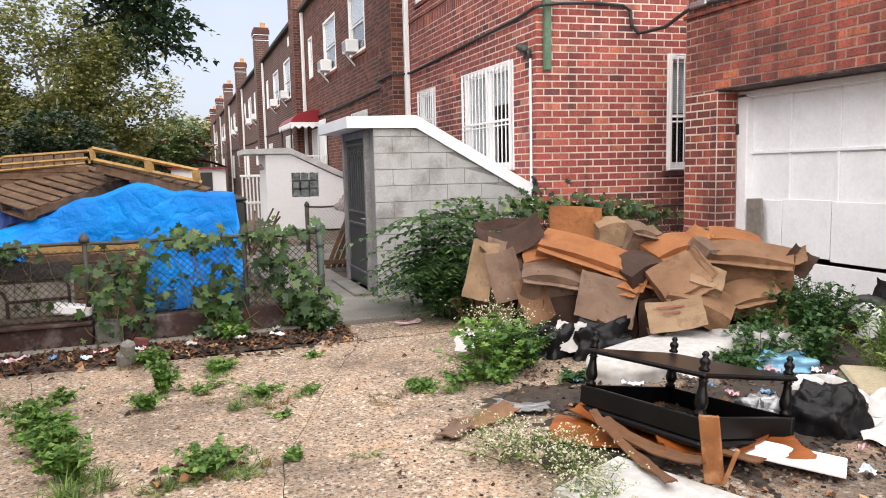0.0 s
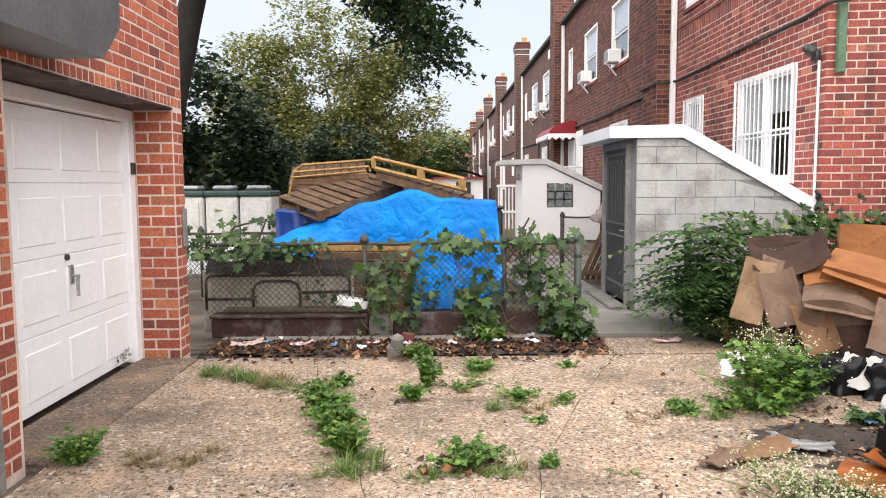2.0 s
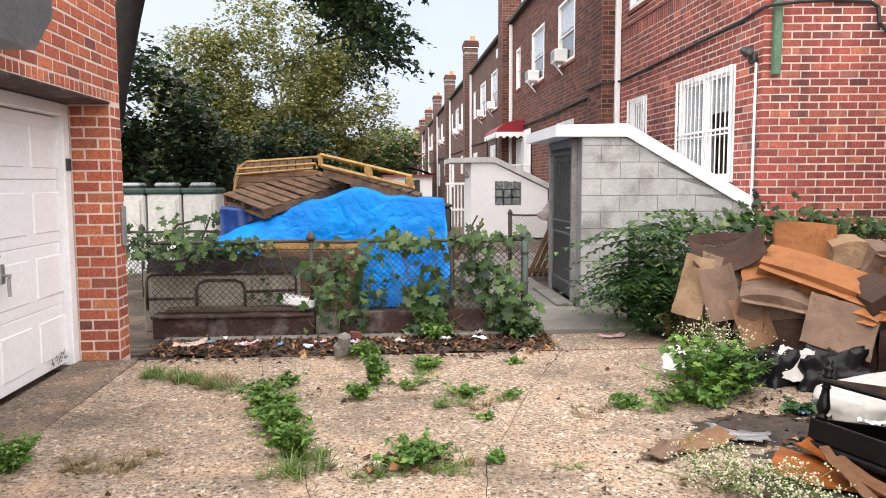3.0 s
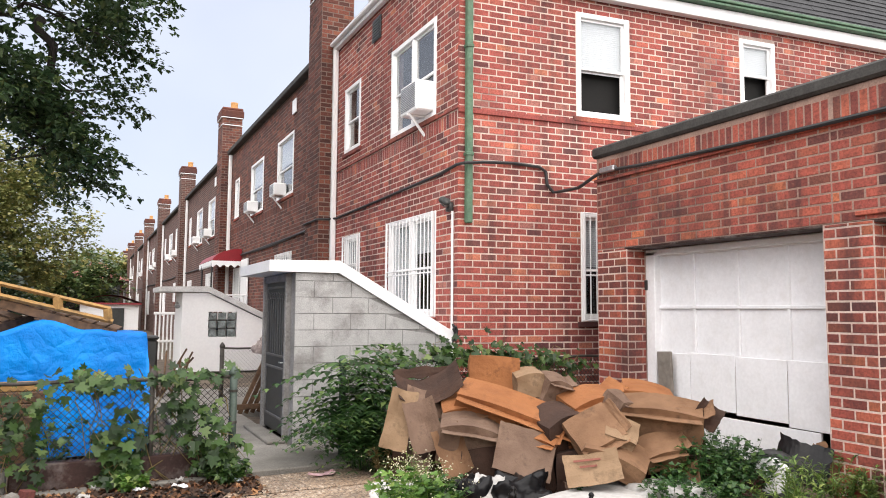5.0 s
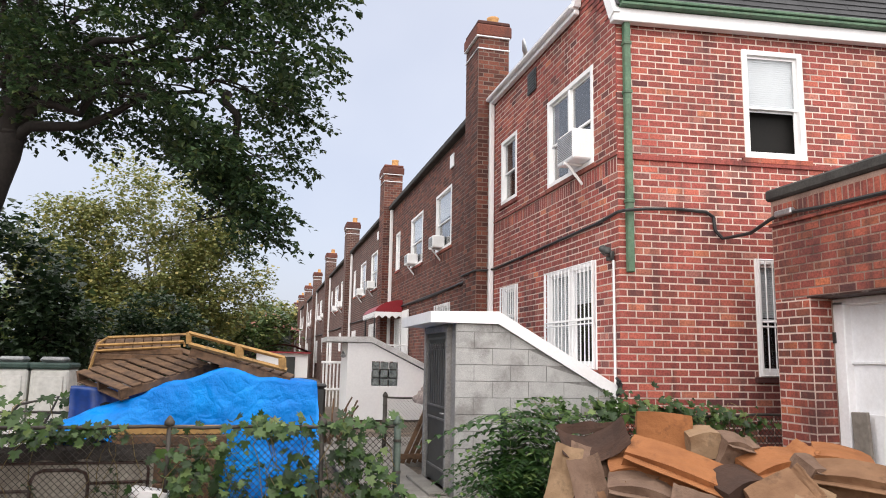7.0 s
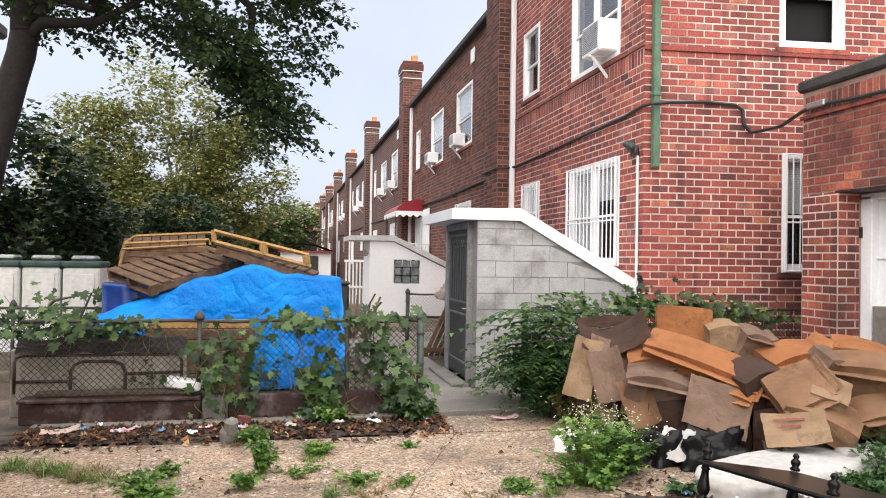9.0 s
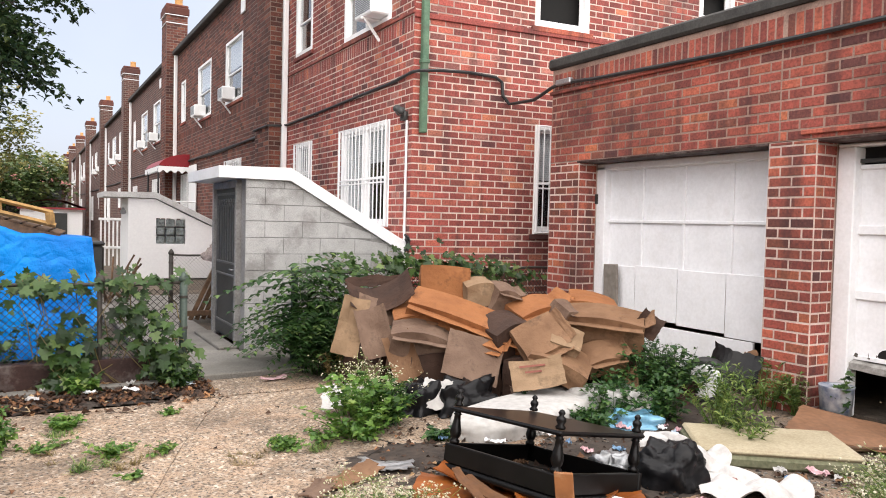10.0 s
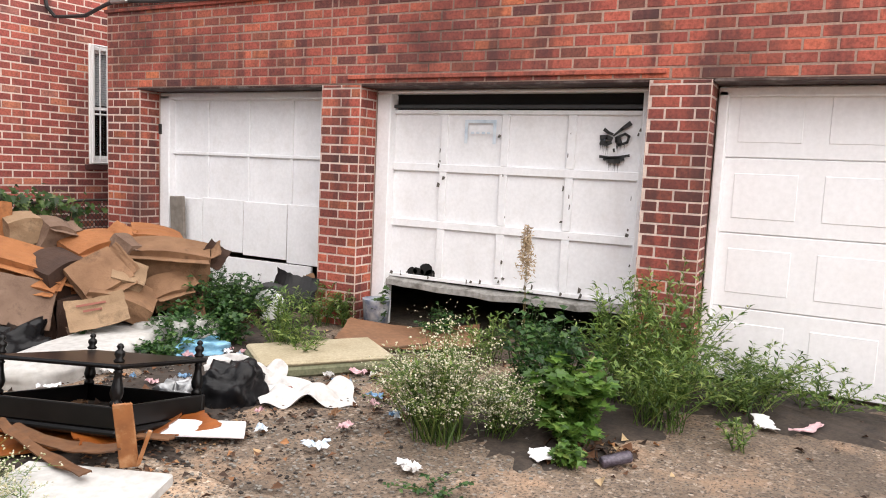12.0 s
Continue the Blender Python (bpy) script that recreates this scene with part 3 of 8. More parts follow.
# mansard: shingle courses on the steep slope, gable wall with its white rake boards
slope_a, slope_b = Vector((0, 8.34, 6.26)), Vector((0, 9.27, 8.08))
mans = part("mansard_roof", Mesh().add([(XH, 8.40, 6.2), (15.1, 8.40, 6.2), (15.1, 9.64, 6.8), (XH, 9.64, 6.8), (XH, 9.27, 8.02), (14.1, 9.27, 8.02)], [(0, 1, 5, 4), (4, 5, 2, 3), (0, 4, 3), (1, 2, 5), (0, 3, 2, 1)]), SHINGLE, house, "steep charcoal shingle roof")
course, nrow = Mesh(), 17
dirn = (slope_b - slope_a)
up = dirn.normalized()
nrm = Vector((0, -up.z, up.y))
for k in range(nrow):
    p, q = slope_a + dirn * (k / nrow), slope_a + dirn * ((k + 1) / nrow + 0.012)
    x = XH - 0.06 - (0.3 if k % 2 else 0)
    xe = 15.25 - 1.1 * k / nrow
    while x < xe:
        w = 0.95 + rnd(-0.02, 0.02)
        a, b = max(x, XH - 0.06), min(x + w, xe)
        if b > a:
            t = 0.018 + rnd(0, 0.008)
            course.add([(a, *(p + nrm * t).yz), (b, *(p + nrm * t).yz), (b, *(q + nrm * 0.003).yz), (a, *(q + nrm * 0.003).yz), (a, *p.yz), (b, *p.yz)], [(0, 1, 2, 3), (4, 5, 1, 0), (4, 0, 3), (5, 2, 1)])
        x += w + 0.004
part("shingles", course, SHINGLE, mans, kind="stuff")
part("ridge_cap", Mesh().tube([(XH - 0.06, 9.27, 8.09), (14.1, 9.27, 8.09)], 0.045, 6), SHINGLE, mans)
gab = Mesh().add([(XH, 8.5, 6.15), (XH, 9.60, 6.86), (XH, 9.27, 8.00), (XH + 0.25, 8.5, 6.15), (XH + 0.25, 9.60, 6.86), (XH + 0.25, 9.27, 8.00)], [(0, 1, 2), (3, 5, 4), (0, 2, 5, 3), (1, 4, 5, 2)])
gw = part("gable_wall", gab, MORTAR, house)
gb = []
for a, b, c, d in brick_list(8.4, 9.7, 6.15, 8.0):
    lo = 8.5 + (0.77 * ((c - 6.15) / 1.85))
    hi = 9.60 - 0.33 * max(0, (d - 6.86) / 1.14)
    a2, b2 = max(a, lo), min(b, hi)
    if b2 - a2 > 0.03:
        gb.append((a2, b2, c, d))
part("brickwork", bricks_mesh([q for q in gb if q[2] > 5.9], "x", XH, -0.012), BRICK, gw, kind="stuff")


def board(m, p, q, w, t, normal):
    """A board of width w and thickness t from p to q, its width lying in the plane square to normal."""
    p, q, n = Vector(p), Vector(q), Vector(normal)
    d = (q - p).normalized()
    s = d.cross(n).normalized() * w / 2
    n = n * t / 2
    c = [p - s, p + s, q + s, q - s]
    m.add([v - n for v in c] + [v + n for v in c], [(3, 2, 1, 0), (4, 5, 6, 7), (0, 1, 5, 4), (1, 2, 6, 5), (2, 3, 7, 6), (3, 0, 4, 7)])


m = Mesh()
board(m, (XH - 0.06, 8.40, 6.14), (XH - 0.06, 9.25, 8.02), 0.15, 0.09, (1, 0, 0))
board(m, (XH - 0.065, 9.28, 8.06), (XH - 0.065, 9.60, 6.84), 0.12, 0.10, (1, 0, 0))
part("rake_board", m, WHITE, house, "white painted rake boards")
part("fascia", Mesh().cbox((XH - 0.09, 8.36, 6.06), (15.3, 8.485, 6.24), 0.008), WHITE, house, "white fascia board")
gm = Mesh()
for a, b in ((0.0, 0.055), (0.055, 0.11)):
    gm.cbox((XH - 0.02, 8.26 - 0.02 * (b > 0.06), 6.245 + a), (15.35, 8.37, 6.245 + b - 0.006), 0.01)
part("gutter", gm, COPPER, house, "green weathered copper gutter")
sp = Mesh().cbox((4.30, 8.385, 2.73), (4.385, 8.470, 6.26), 0.012)
for z in (3.62, 5.08, 5.75):
    sp.cbox((4.29, 8.375, z), (4.395, 8.48, z + 0.05), 0.008)
part("downspout", sp, COPPER, house, "green weathered copper downspout cut off above ground")
part("eave_gutter", Mesh().cbox((XH - 0.17, 9.58, 6.80), (XH - 0.015, YE, 6.88), 0.02).cbox((XH - 0.10, 9.58, 6.72), (XH - 0.014, YE, 6.797), 0.01), WHITE_OLD, house, "white metal eave gutter")
part("downspout", Mesh().cbox((XH - 0.11, YE - 0.14, 0.0), (XH - 0.014, YE - 0.03, 6.79), 0.015), VINYL, house, "white metal downspout")
window(house, "x", XH, 1, *rear_holes[0], double=True, bars=13, blind=(0.35, 0.97))
window(house, "x", XH, 1, *rear_holes[1], bars=7, blind=0.6)
window(house, "x", XH, 1, *rear_holes[2], double=True, blind=0)
window(house, "x", XH, 1, *rear_holes[3], blind=0)
window(house, "y", YH, 1, *side_holes[0], blind=0.55, open_low=True)
window(house, "y", YH, 1, *side_holes[1], blind=0.5, open_low=True)
window(house, "y", YH, 1, *side_holes[2], bars=8, blind=0.5)
air_conditioner(house, 9.28, 9.86, 4.42, 4.86, XH)
m = Mesh().cbox((XH - 0.03, 11.35, 6.22), (XH - 0.012, 11.75, 6.62), 0.004)
for k in range(7):
    m.box((XH - 0.04, 11.38, 6.25 + 0.05 * k), (XH - 0.028, 11.72, 6.275 + 0.05 * k))
part("vent", m, STEEL_DARK, house, "small louvred wall vent")
cable_run("wall_cable", [(XH - 0.03, 25.4, 3.25), (XH - 0.03, 14.8, 3.32), (3.87, 14.74, 3.33), (3.87, 13.76, 3.34), (XH - 0.13, 13.74, 3.35), (XH - 0.03, 13.6, 3.36), (XH - 0.03, 11.5, 3.40), (XH - 0.03, 9.0, 3.46), (XH - 0.04, 8.46, 3.50), (XH, 8.32, 3.50), (4.5, 8.32, 3.53), (5.0, 8.46, 3.58), (5.40, 8.46, 3.56), (5.50, 8.46, 3.50), (5.52, 8.46, 3.32), (5.62, 8.46, 3.22), (5.62, 8.3, 3.21), (5.62, 7.9, 3.20), (5.60, 7.5, 3.30), (5.62, 7.3, 3.34)], 0.022, house)
m = Mesh().cbox((XH - 0.08, 8.60, 2.90), (XH - 0.013, 8.72, 3.02), 0.01)
m.lathe([(0.025, 0), (0.035, 0.04), (0.05, 0.12), (0.055, 0.13)], 12, pose(XH - 0.1, 8.70, 2.98, 60, 0, -40))
m.lathe([(0.025, 0), (0.035, 0.04), (0.05, 0.12), (0.055, 0.13)], 12, pose(XH - 0.1, 8.62, 2.96, -70, 0, 150))
part("floodlight", m, STEEL_DARK, house, "grey twin floodlight", smooth=True)
part("conduit", Mesh().tube([(XH - 0.03, 8.60, 2.9), (XH - 0.03, 8.60, 0.9), (XH - 0.03, 8.60, 0.3)], 0.016, 6), VINYL, house, "thin white conduit")
m = Mesh().lathe([(0.02, 0), (0.19, 0.04), (0.24, 0.08), (0.235, 0.085), (0.18, 0.05), (0.0, 0.02)], 18, pose(4.62, 13.2, 7.72, 78, 0, 68))
m.tube([(4.66, 13.2, 6.84), (4.66, 13.2, 7.7)], 0.025, 6)
part("satellite_dish", m, GALV, house, "grey satellite dish on a short mast", smooth=True)


def skew(ob):
    for v in (ob.data.vertices if ob.data else ()):
        v.co.y += SKEW * max(0.0, v.co.x - XH)
    for c in ob.children:
        skew(c)


skew(house)
chimney(house, YE + 0.02, 8.55, 0)

# ---- the row behind ----
def row_unit(y0, y1, near):
    h = thing("row_house", "two-storey dark brick row house with white windows and a tall chimney", "house", group="row houses")
    x = XH + 0.02
    n = y1 - y0
    ups = [(y0 + 0.285 * n, y0 + 0.425 * n, 4.37, 5.90), (y0 + 0.565 * n, y0 + 0.71 * n, 4.35, 5.88), (y0 + 0.87 * n, y0 + 0.93 * n, 4.55, 5.85)]
    lows = [(y0 + 0.285 * n, y0 + 0.41 * n, 1.95, 2.98), (y0 + 0.81 * n, y0 + 0.90 * n, 1.15, 2.9)]
    holes = ups + lows
    part("wall", wall_mesh("x", x, 0.3, y0 + 0.02, y1, -0.1, 6.85, holes), MORTAR_DARK if near else BRICK_FAR, h)
    if near:
        lay_bricks(h, "x", x, -0.012, y0 + 0.02, y1, 0.0, 6.83, holes, [(4.07, 4.26)], BRICK_DARK)
    part("roof", Mesh().box((x + 0.31, y0 + 0.02, 6.72), (15, y1, 6.83)).box((14.7, y0 + 0.02, -0.1), (15, y1, 6.71)), SHINGLE, h)
    part("eave_gutter", Mesh().cbox((x - 0.17, y0 + 0.96, 6.855), (x + 0.3, y1, 7.0), 0.02), COPING, h)
    for k, w in enumerate(holes):
        window(h, "x", x, 1, *w, blind=0.45, bars=8 if k > 2 else 0)
    for k in (0, 1):
        a, b, c, _ = ups[k]
        air_conditioner(h, a + 0.85, b - 0.30, c + 0.05, c + 0.36, x)
    part("vent", Mesh().cbox((x - 0.04, y0 + 0.265 * n, 6.28), (x - 0.012, y0 + 0.295 * n, 6.62), 0.005), VINYL, h)
    part("downspout", Mesh().cbox((x - 0.12, y1 - 0.15, 0.0), (x - 0.013, y1 - 0.03, 6.84), 0.015), VINYL, h)
    cable_run("wall_cable", [(x - 0.03, y0 + 0.9, 3.35), (x - 0.04, y0 + 0.5 * n, 3.25), (x - 0.03, y1, 3.3)], 0.03, h)
    chimney(h, y1 + 0.02, 8.50, 0 if near else 2)
    return h


row_unit(YE + 0.02, YE + 11.7, True)
for k in range(1, 7):
    row_unit(YE + 11.7 * k, YE + 11.7 * (k + 1), False)


# ---- garages facing the drive on the far side ----
garage = thing("garage_block", "flat-roofed red brick garage block with three white doors", "garage")
GH = [(4.30, 6.88, -0.2, 2.36), (1.13, 3.84, -0.2, 2.36), (-2.05, 0.66, -0.2, 2.36)]
part("front_wall", wall_mesh("x", XG, 0.42, -6.0, YG, 2.36, 3.52), MORTAR_SOOT, garage)
for a, b in ((6.88, YG), (3.84, 4.30), (0.66, 1.13), (-6.0, -2.05)):
    part("pier", Mesh().box((XG, a, -0.1), (XG + 0.42, b, 2.355)), MORTAR, garage)
part("rear_wall", Mesh().box((XG + 0.43, YG - 0.3, -0.1), (11.5, YG, 3.52)).box((11.2, -6, -0.1), (11.5, YG - 0.31, 3.52)).box((XG + 0.43, -6, -0.1), (11.19, -5.7, 3.52)), MORTAR, garage)
part("roof", Mesh().box((XG + 0.43, -5.69, 3.2), (11.19, YG - 0.31, 3.3)), SHINGLE, garage)
part("coping", Mesh().cbox((XG - 0.05, -6.05, 3.525), (XG + 0.40, YG + 0.05, 3.66), 0.025).cbox((XG + 0.41, YG - 0.33, 3.525), (11.5, YG + 0.05, 3.66), 0.025), COPING, garage, "dark weathered stone coping")
lay_bricks(garage, "x", XG, -0.012, 4.2, YG, 2.36, 3.50, (), [(3.26, 3.47), ], BRICK_PIER)
lay_bricks(garage, "x", XG, -0.012, -6.0, 4.2, 2.36, 3.50, (), [(3.26, 3.47), ], BRICK_PIER)
part("corbel", Mesh().cbox((XG - 0.035, -6, 3.21), (XG - 0.004, YG + 0.02, 3.25), 0.006).cbox((XG - 0.03, 1.0, 2.40), (XG - 0.004, 3.98, 2.44), 0.006), BRICK_PIER, garage)
lay_bricks(garage, "y", YG, 0.012, XG, 11.0, 0, 3.5, (), (), BRICK_PIER)
lay_bricks(garage, "x", XG, -0.012, -6, -2.05, 0, 2.36, (), (), BRICK_PIER)
for a, b in ((6.88, YG), (3.84, 4.30), (0.66, 1.13)):
    lay_bricks(garage, "x", XG, -0.012, a, b, -0.02, 2.36, (), (), BRICK_PIER, True)
for yj, o in ((6.88, -0.012), (3.84, -0.012), (0.66, -0.012)):
    lay_bricks(garage, "y", yj, o, XG, XG + 0.28, -0.02, 2.36, (), (), BRICK_PIER)
for yj in (4.30, 1.13):
    lay_bricks(garage, "y", yj, 0.012, XG, XG + 0.28, -0.02, 2.36, (), (), BRICK_PIER)
for a, b in ((4.31, 6.92), (1.14, 3.83), (-2.04, 0.65)):
    part("lintel", Mesh().cbox((XG - 0.006, a, 2.335), (XG + 0.3, b, 2.357), 0.004), RUST_BEAM, garage, "rusted steel lintel")
part("garage_floor", Mesh().box((XG + 0.45, -5.6, -0.06), (11.1, 7.1, 0.01)), DIRT, garage)
for a, b in ((4.30, 6.88), (1.13, 3.84), (-2.05, 0.66)):
    m = Mesh().cbox((XG + 0.27, b - 0.17 if b > 3 else b - 0.09, 0.0), (XG + 0.42, b - 0.014, 2.30), 0.01).cbox((XG + 0.27, a + 0.014, 0.0), (XG + 0.42, a + 0.10, 2.30), 0.01)
    m.cbox((XG + 0.27, a + 0.014, 2.30 if a == 1.13 else 2.255), (XG + 0.41, b - 0.014, 2.33), 0.01)
    part("door_frame", m, WHITE_OLD, garage, "flaking white timber frame")


def panel_door(parent, name, x, y0, y1, z0, z1, rows, cols, label, mat, raised=False, stile=0.07):
    """A sectional door in plane x: rails and stiles stand proud of thin panels, or panels stand proud of the leaf."""
    leaf = part(name, Mesh().box((x, y0, z0), (x + 0.03, y1, z1)), mat, parent, label)
    m = Mesh()
    hz, wy = (z1 - z0) / rows, (y1 - y0) / cols
    if raised:
        for r in range(rows):
            part("section", Mesh().cbox((x - 0.02, y0, z0 + r * hz + 0.003), (x - 0.001, y1, z0 + (r + 1) * hz - 0.003), 0.006), mat, leaf)
            for c in range(cols):
                a, b, lo, hi = y0 + c * wy + 0.09, y0 + (c + 1) * wy - 0.09, z0 + r * hz + 0.12, z0 + (r + 1) * hz - 0.12
                part("panel", Mesh().cbox((x - 0.0255, a, lo), (x - 0.012, b, hi), 0.005), mat, leaf)
    else:
        for r in range(rows + 1):
            z = z0 + r * hz
            m.cbox((x - 0.028, y0, max(z0, z - stile / 2)), (x - 0.001, y1, min(z1, z + stile / 2)), 0.004)
        for c in range(cols + 1):
            y = y0 + c * wy
            for r in range(rows):
                m.cbox((x - 0.025, max(y0, y - stile / 2), z0 + r * hz + stile / 2 + 0.001), (x - 0.001, min(y1, y + stile / 2), z0 + (r + 1) * hz - stile / 2 - 0.001), 0.004)
    if not raised:
        part("rail_grid", m, mat, leaf)
    return leaf


XD = XG + 0.36
d1 = panel_door(garage, "garage_door", XD, 4.33, 6.78, 1.03, 2.26, 2, 4, "flaking white timber garage door patched with boards", WHITE_OLD, stile=0.035)
yy = 4.34
for w, z in ((0.62, 0.50), (0.62, 0.53), (0.62, 0.55), (0.42, 0.50)):
    part("patch_board", Mesh().cbox((XD - 0.045, yy, z), (XD - 0.031, yy + w, 1.125 + rnd(-0.01, 0.02)), 0.004), WHITE_OLD, d1, "white board patching the lower half")
    yy += w + 0.008
part("loose_board", Mesh().cbox((XD - 0.05, 4.62, 0.10), (XD - 0.02, 6.75, 0.49), 0.004, None), WHITE_OLD, d1, "broken white board at the foot of the door")
part("hinge", Mesh().cbox((XD - 0.05, 6.77, 1.03), (XD - 0.01, 6.95, 1.06), 0.006).cbox((XD - 0.06, 6.79, 0.98), (XD - 0.02, 6.83, 1.10), 0.006), GALV, d1, "steel hasp and hinge")
part("small_plate", Mesh().cbox((XD - 0.10, 6.83, 1.85), (XD - 0.075, 6.88, 1.97), 0.004), STEEL_DARK, garage)
d2 = panel_door(garage, "garage_door", XD + 0.02, 1.22, 3.74, 0.50, 2.15, 3, 4, "old white timber garage door, rotten along its lower edge", WHITE_OLD, stile=0.075)
sag = Mesh()
sag.grid(lambda u, v: (XD - 0.06 + 0.10 * v, 1.28 + 2.46 * u, 0.475 - 0.025 * math.sin(math.pi * u) + 0.022 * noise.noise((9 * u, v, 0)) + 0.03 * v), 40, 1)
sag.grid(lambda u, v: (XD - 0.06, 1.28 + 2.46 * u, 0.475 - 0.025 * math.sin(math.pi * u) - 0.055 * v + 0.022 * noise.noise((9 * u, 0, 0))), 40, 1)
part("bottom_rail", sag, surf("rotten painted timber", (0.20, 0.19, 0.17), (0.45, 0.44, 0.42), 5.0, 0.9, fine=25, relief=0.8, stain=(0.07, 0.06, 0.045), stain_amount=0.8, stain_scale=5.0), d2, "sagging rotten bottom rail")
# flat black discs on the panel: the hole's shade put into colour
hole = Mesh()
for cy, cz, r in ((3.41, 0.555, 0.06), (3.26, 0.60, 0.075), (3.34, 0.555, 0.07), (3.20, 0.55, 0.06)):
    n = 12
    hole.add([(XD + 0.012, cy, cz)] + [(XD + 0.012, cy + r * rnd(0.8, 1.1) * math.cos(2 * math.pi * k / n), cz + r * rnd(0.7, 1.0) * math.sin(2 * math.pi * k / n)) for k in range(n)], [(0, k + 1, (k + 1) % n + 1) for k in range(n)])
part("rot_hole", hole, SHADE_BLACK, d2, "rotted hole low in the panel, its inner shade painted black")
chips = Mesh()
for _ in range(46):
    y, z = rnd(1.25, 3.7), 0.51 + abs(random.gauss(0, 0.035))
    if random.random() < 0.45:
        y, z = random.choice((1.25, 1.85, 2.48, 3.11)) + rnd(-0.045, 0.045), rnd(0.7, 2.1)
    w, h = rnd(0.005, 0.03), rnd(0.012, 0.05)
    chips.add([(XD - 0.012, y, z), (XD - 0.012, y + w, z + rnd(-0.01, 0.01)), (XD - 0.012, y + w * rnd(0.3, 1), z + h), (XD - 0.012, y - w * 0.3, z + h * 0.7)], [(0, 1, 2, 3)])
part("bare_patches", chips, surf("bare grey timber", (0.05, 0.045, 0.04), (0.16, 0.14, 0.12), 20.0, 0.9), d2, "patches where the paint has flaked off", kind="stuff")
# a spray-painted black mark of strokes and drips, and faded pale blue paint
mk, cy, cz = Mesh(), 1.465, 1.87
XM = XD - 0.012


def stroke(pts, r0, r1):
    """A brush stroke of changing width along (a, b), a across and b up the door."""
    n = len(pts) - 1
    for k in range(n):
        (a, b), (c, d) = pts[k], pts[k + 1]
        L = math.hypot(c - a, d - b) or 1
        for w0, w1 in ((r0 + (r1 - r0) * k / n, r0 + (r1 - r0) * (k + 1) / n),):
            nx, nz = -(d - b) / L, (c - a) / L
            ex, ez = (c - a) / L * 0.006, (d - b) / L * 0.006
            mk.add([(XM, cy + a - ex + nx * w0, cz + b - ez + nz * w0), (XM, cy + a - ex - nx * w0, cz + b - ez - nz * w0), (XM, cy + c + ex - nx * w1, cz + d + ez - nz * w1), (XM, cy + c + ex + nx * w1, cz + d + ez + nz * w1)], [(0, 1, 2, 3)])


stroke([(0.095, 0.12), (0.06, 0.095), (0.02, 0.08)], 0.016, 0.010)
stroke([(0.01, 0.07), (-0.055, 0.125), (-0.125, 0.175)], 0.007, 0.021)
stroke([(0.125, 0.05), (0.07, 0.055), (0.025, 0.04)], 0.022, 0.016)
stroke([(0.12, 0.015), (0.07, 0.0), (0.03, 0.012)], 0.024, 0.014)
stroke([(-0.01, 0.05), (-0.085, 0.085), (-0.12, 0.065), (-0.108, 0.015), (-0.04, -0.01), (-0.012, 0.02), (-0.01, 0.05)], 0.011, 0.011)
stroke([(-0.03, 0.045), (-0.05, 0.005)], 0.022, 0.017)
stroke([(0.004, -0.045), (0.0, -0.065)], 0.009, 0.009)
stroke([(0.12, -0.11), (0.04, -0.118), (-0.04, -0.113), (-0.13, -0.095)], 0.012, 0.011)
stroke([(0.085, -0.13), (-0.085, -0.125)], 0.012, 0.012)
stroke([(0.045, -0.152), (-0.055, -0.150)], 0.014, 0.014)
for k in range(34):
    y0, top, h = ((rnd(0.03, 0.12), 0.0, rnd(0.03, 0.12)), (rnd(-0.09, -0.02), 0.0, rnd(0.02, 0.09)), (rnd(-0.10, 0.10), -0.13, rnd(0.02, 0.07)), (rnd(-0.05, 0.045), -0.155, rnd(0.04, 0.10)))[k % 4]
    mk.add([(XM - 0.001, cy + y0, cz + top), (XM - 0.001, cy + y0 + 0.006, cz + top), (XM - 0.001, cy + y0 + 0.003, cz + top - h)], [(0, 1, 2)])
part("spray_mark", mk, surf("black spray paint", (0.012, 0.012, 0.012), (0.03, 0.03, 0.03), 9.0, 0.6, relief=0), d2, "black sprayed strokes with drips")
FADED = surf("faded blue paint", (0.52, 0.64, 0.76), (0.72, 0.77, 0.81), 9.0, 0.6, fine=14, relief=0)
fb = Mesh().box((XD - 0.010, 2.57, 1.84), (XD - 0.0085, 2.60, 2.06)).box((XD - 0.010, 2.86, 1.84), (XD - 0.0085, 2.89, 2.06)).box((XD - 0.010, 2.6, 2.03), (XD - 0.0085, 2.86, 2.06))
for k in range(4):
    fb.box((XD - 0.010, 2.63 + 0.055 * k, 1.93), (XD - 0.0085, 2.66 + 0.055 * k, 1.95))
part("faded_paint", fb, FADED, d2, "faded pale blue paint marks")
part("faded_paint", Mesh().box((XD - 0.034, 4.36, 1.22), (XD - 0.032, 4.52, 1.52)), FADED, d1)
# black strip that paints the shade in the gap above the door
part("dark_gap", Mesh().box((XD + 0.05, 1.14, 2.14), (XD + 0.06, 3.83, 2.33)), SHADE_BLACK, d2)
part("track", Mesh().cbox((XD - 0.02, 1.2, 2.165), (XD + 0.03, 3.76, 2.20), 0.005), STEEL_DARK, d2, "bare steel strip above the door")
d3 = panel_door(garage, "garage_door", XD, -1.98, 0.58, 0.0, 2.38, 4, 4, "white raised-panel sectional garage door", WHITE, raised=True)
cable_run("wall_cable", [(XG - 0.05, 7.3, 3.34), (XG - 0.05, 6.6, 3.29), (XG - 0.05, 4.8, 3.24), (XG - 0.055, 2.0, 3.22), (XG - 0.055, -6, 3.22)], 0.022, garage)
part("cable_clamp", Mesh().cbox((XG - 0.09, 7.0, 3.30), (XG - 0.02, 7.28, 3.37), 0.012), GALV, garage)

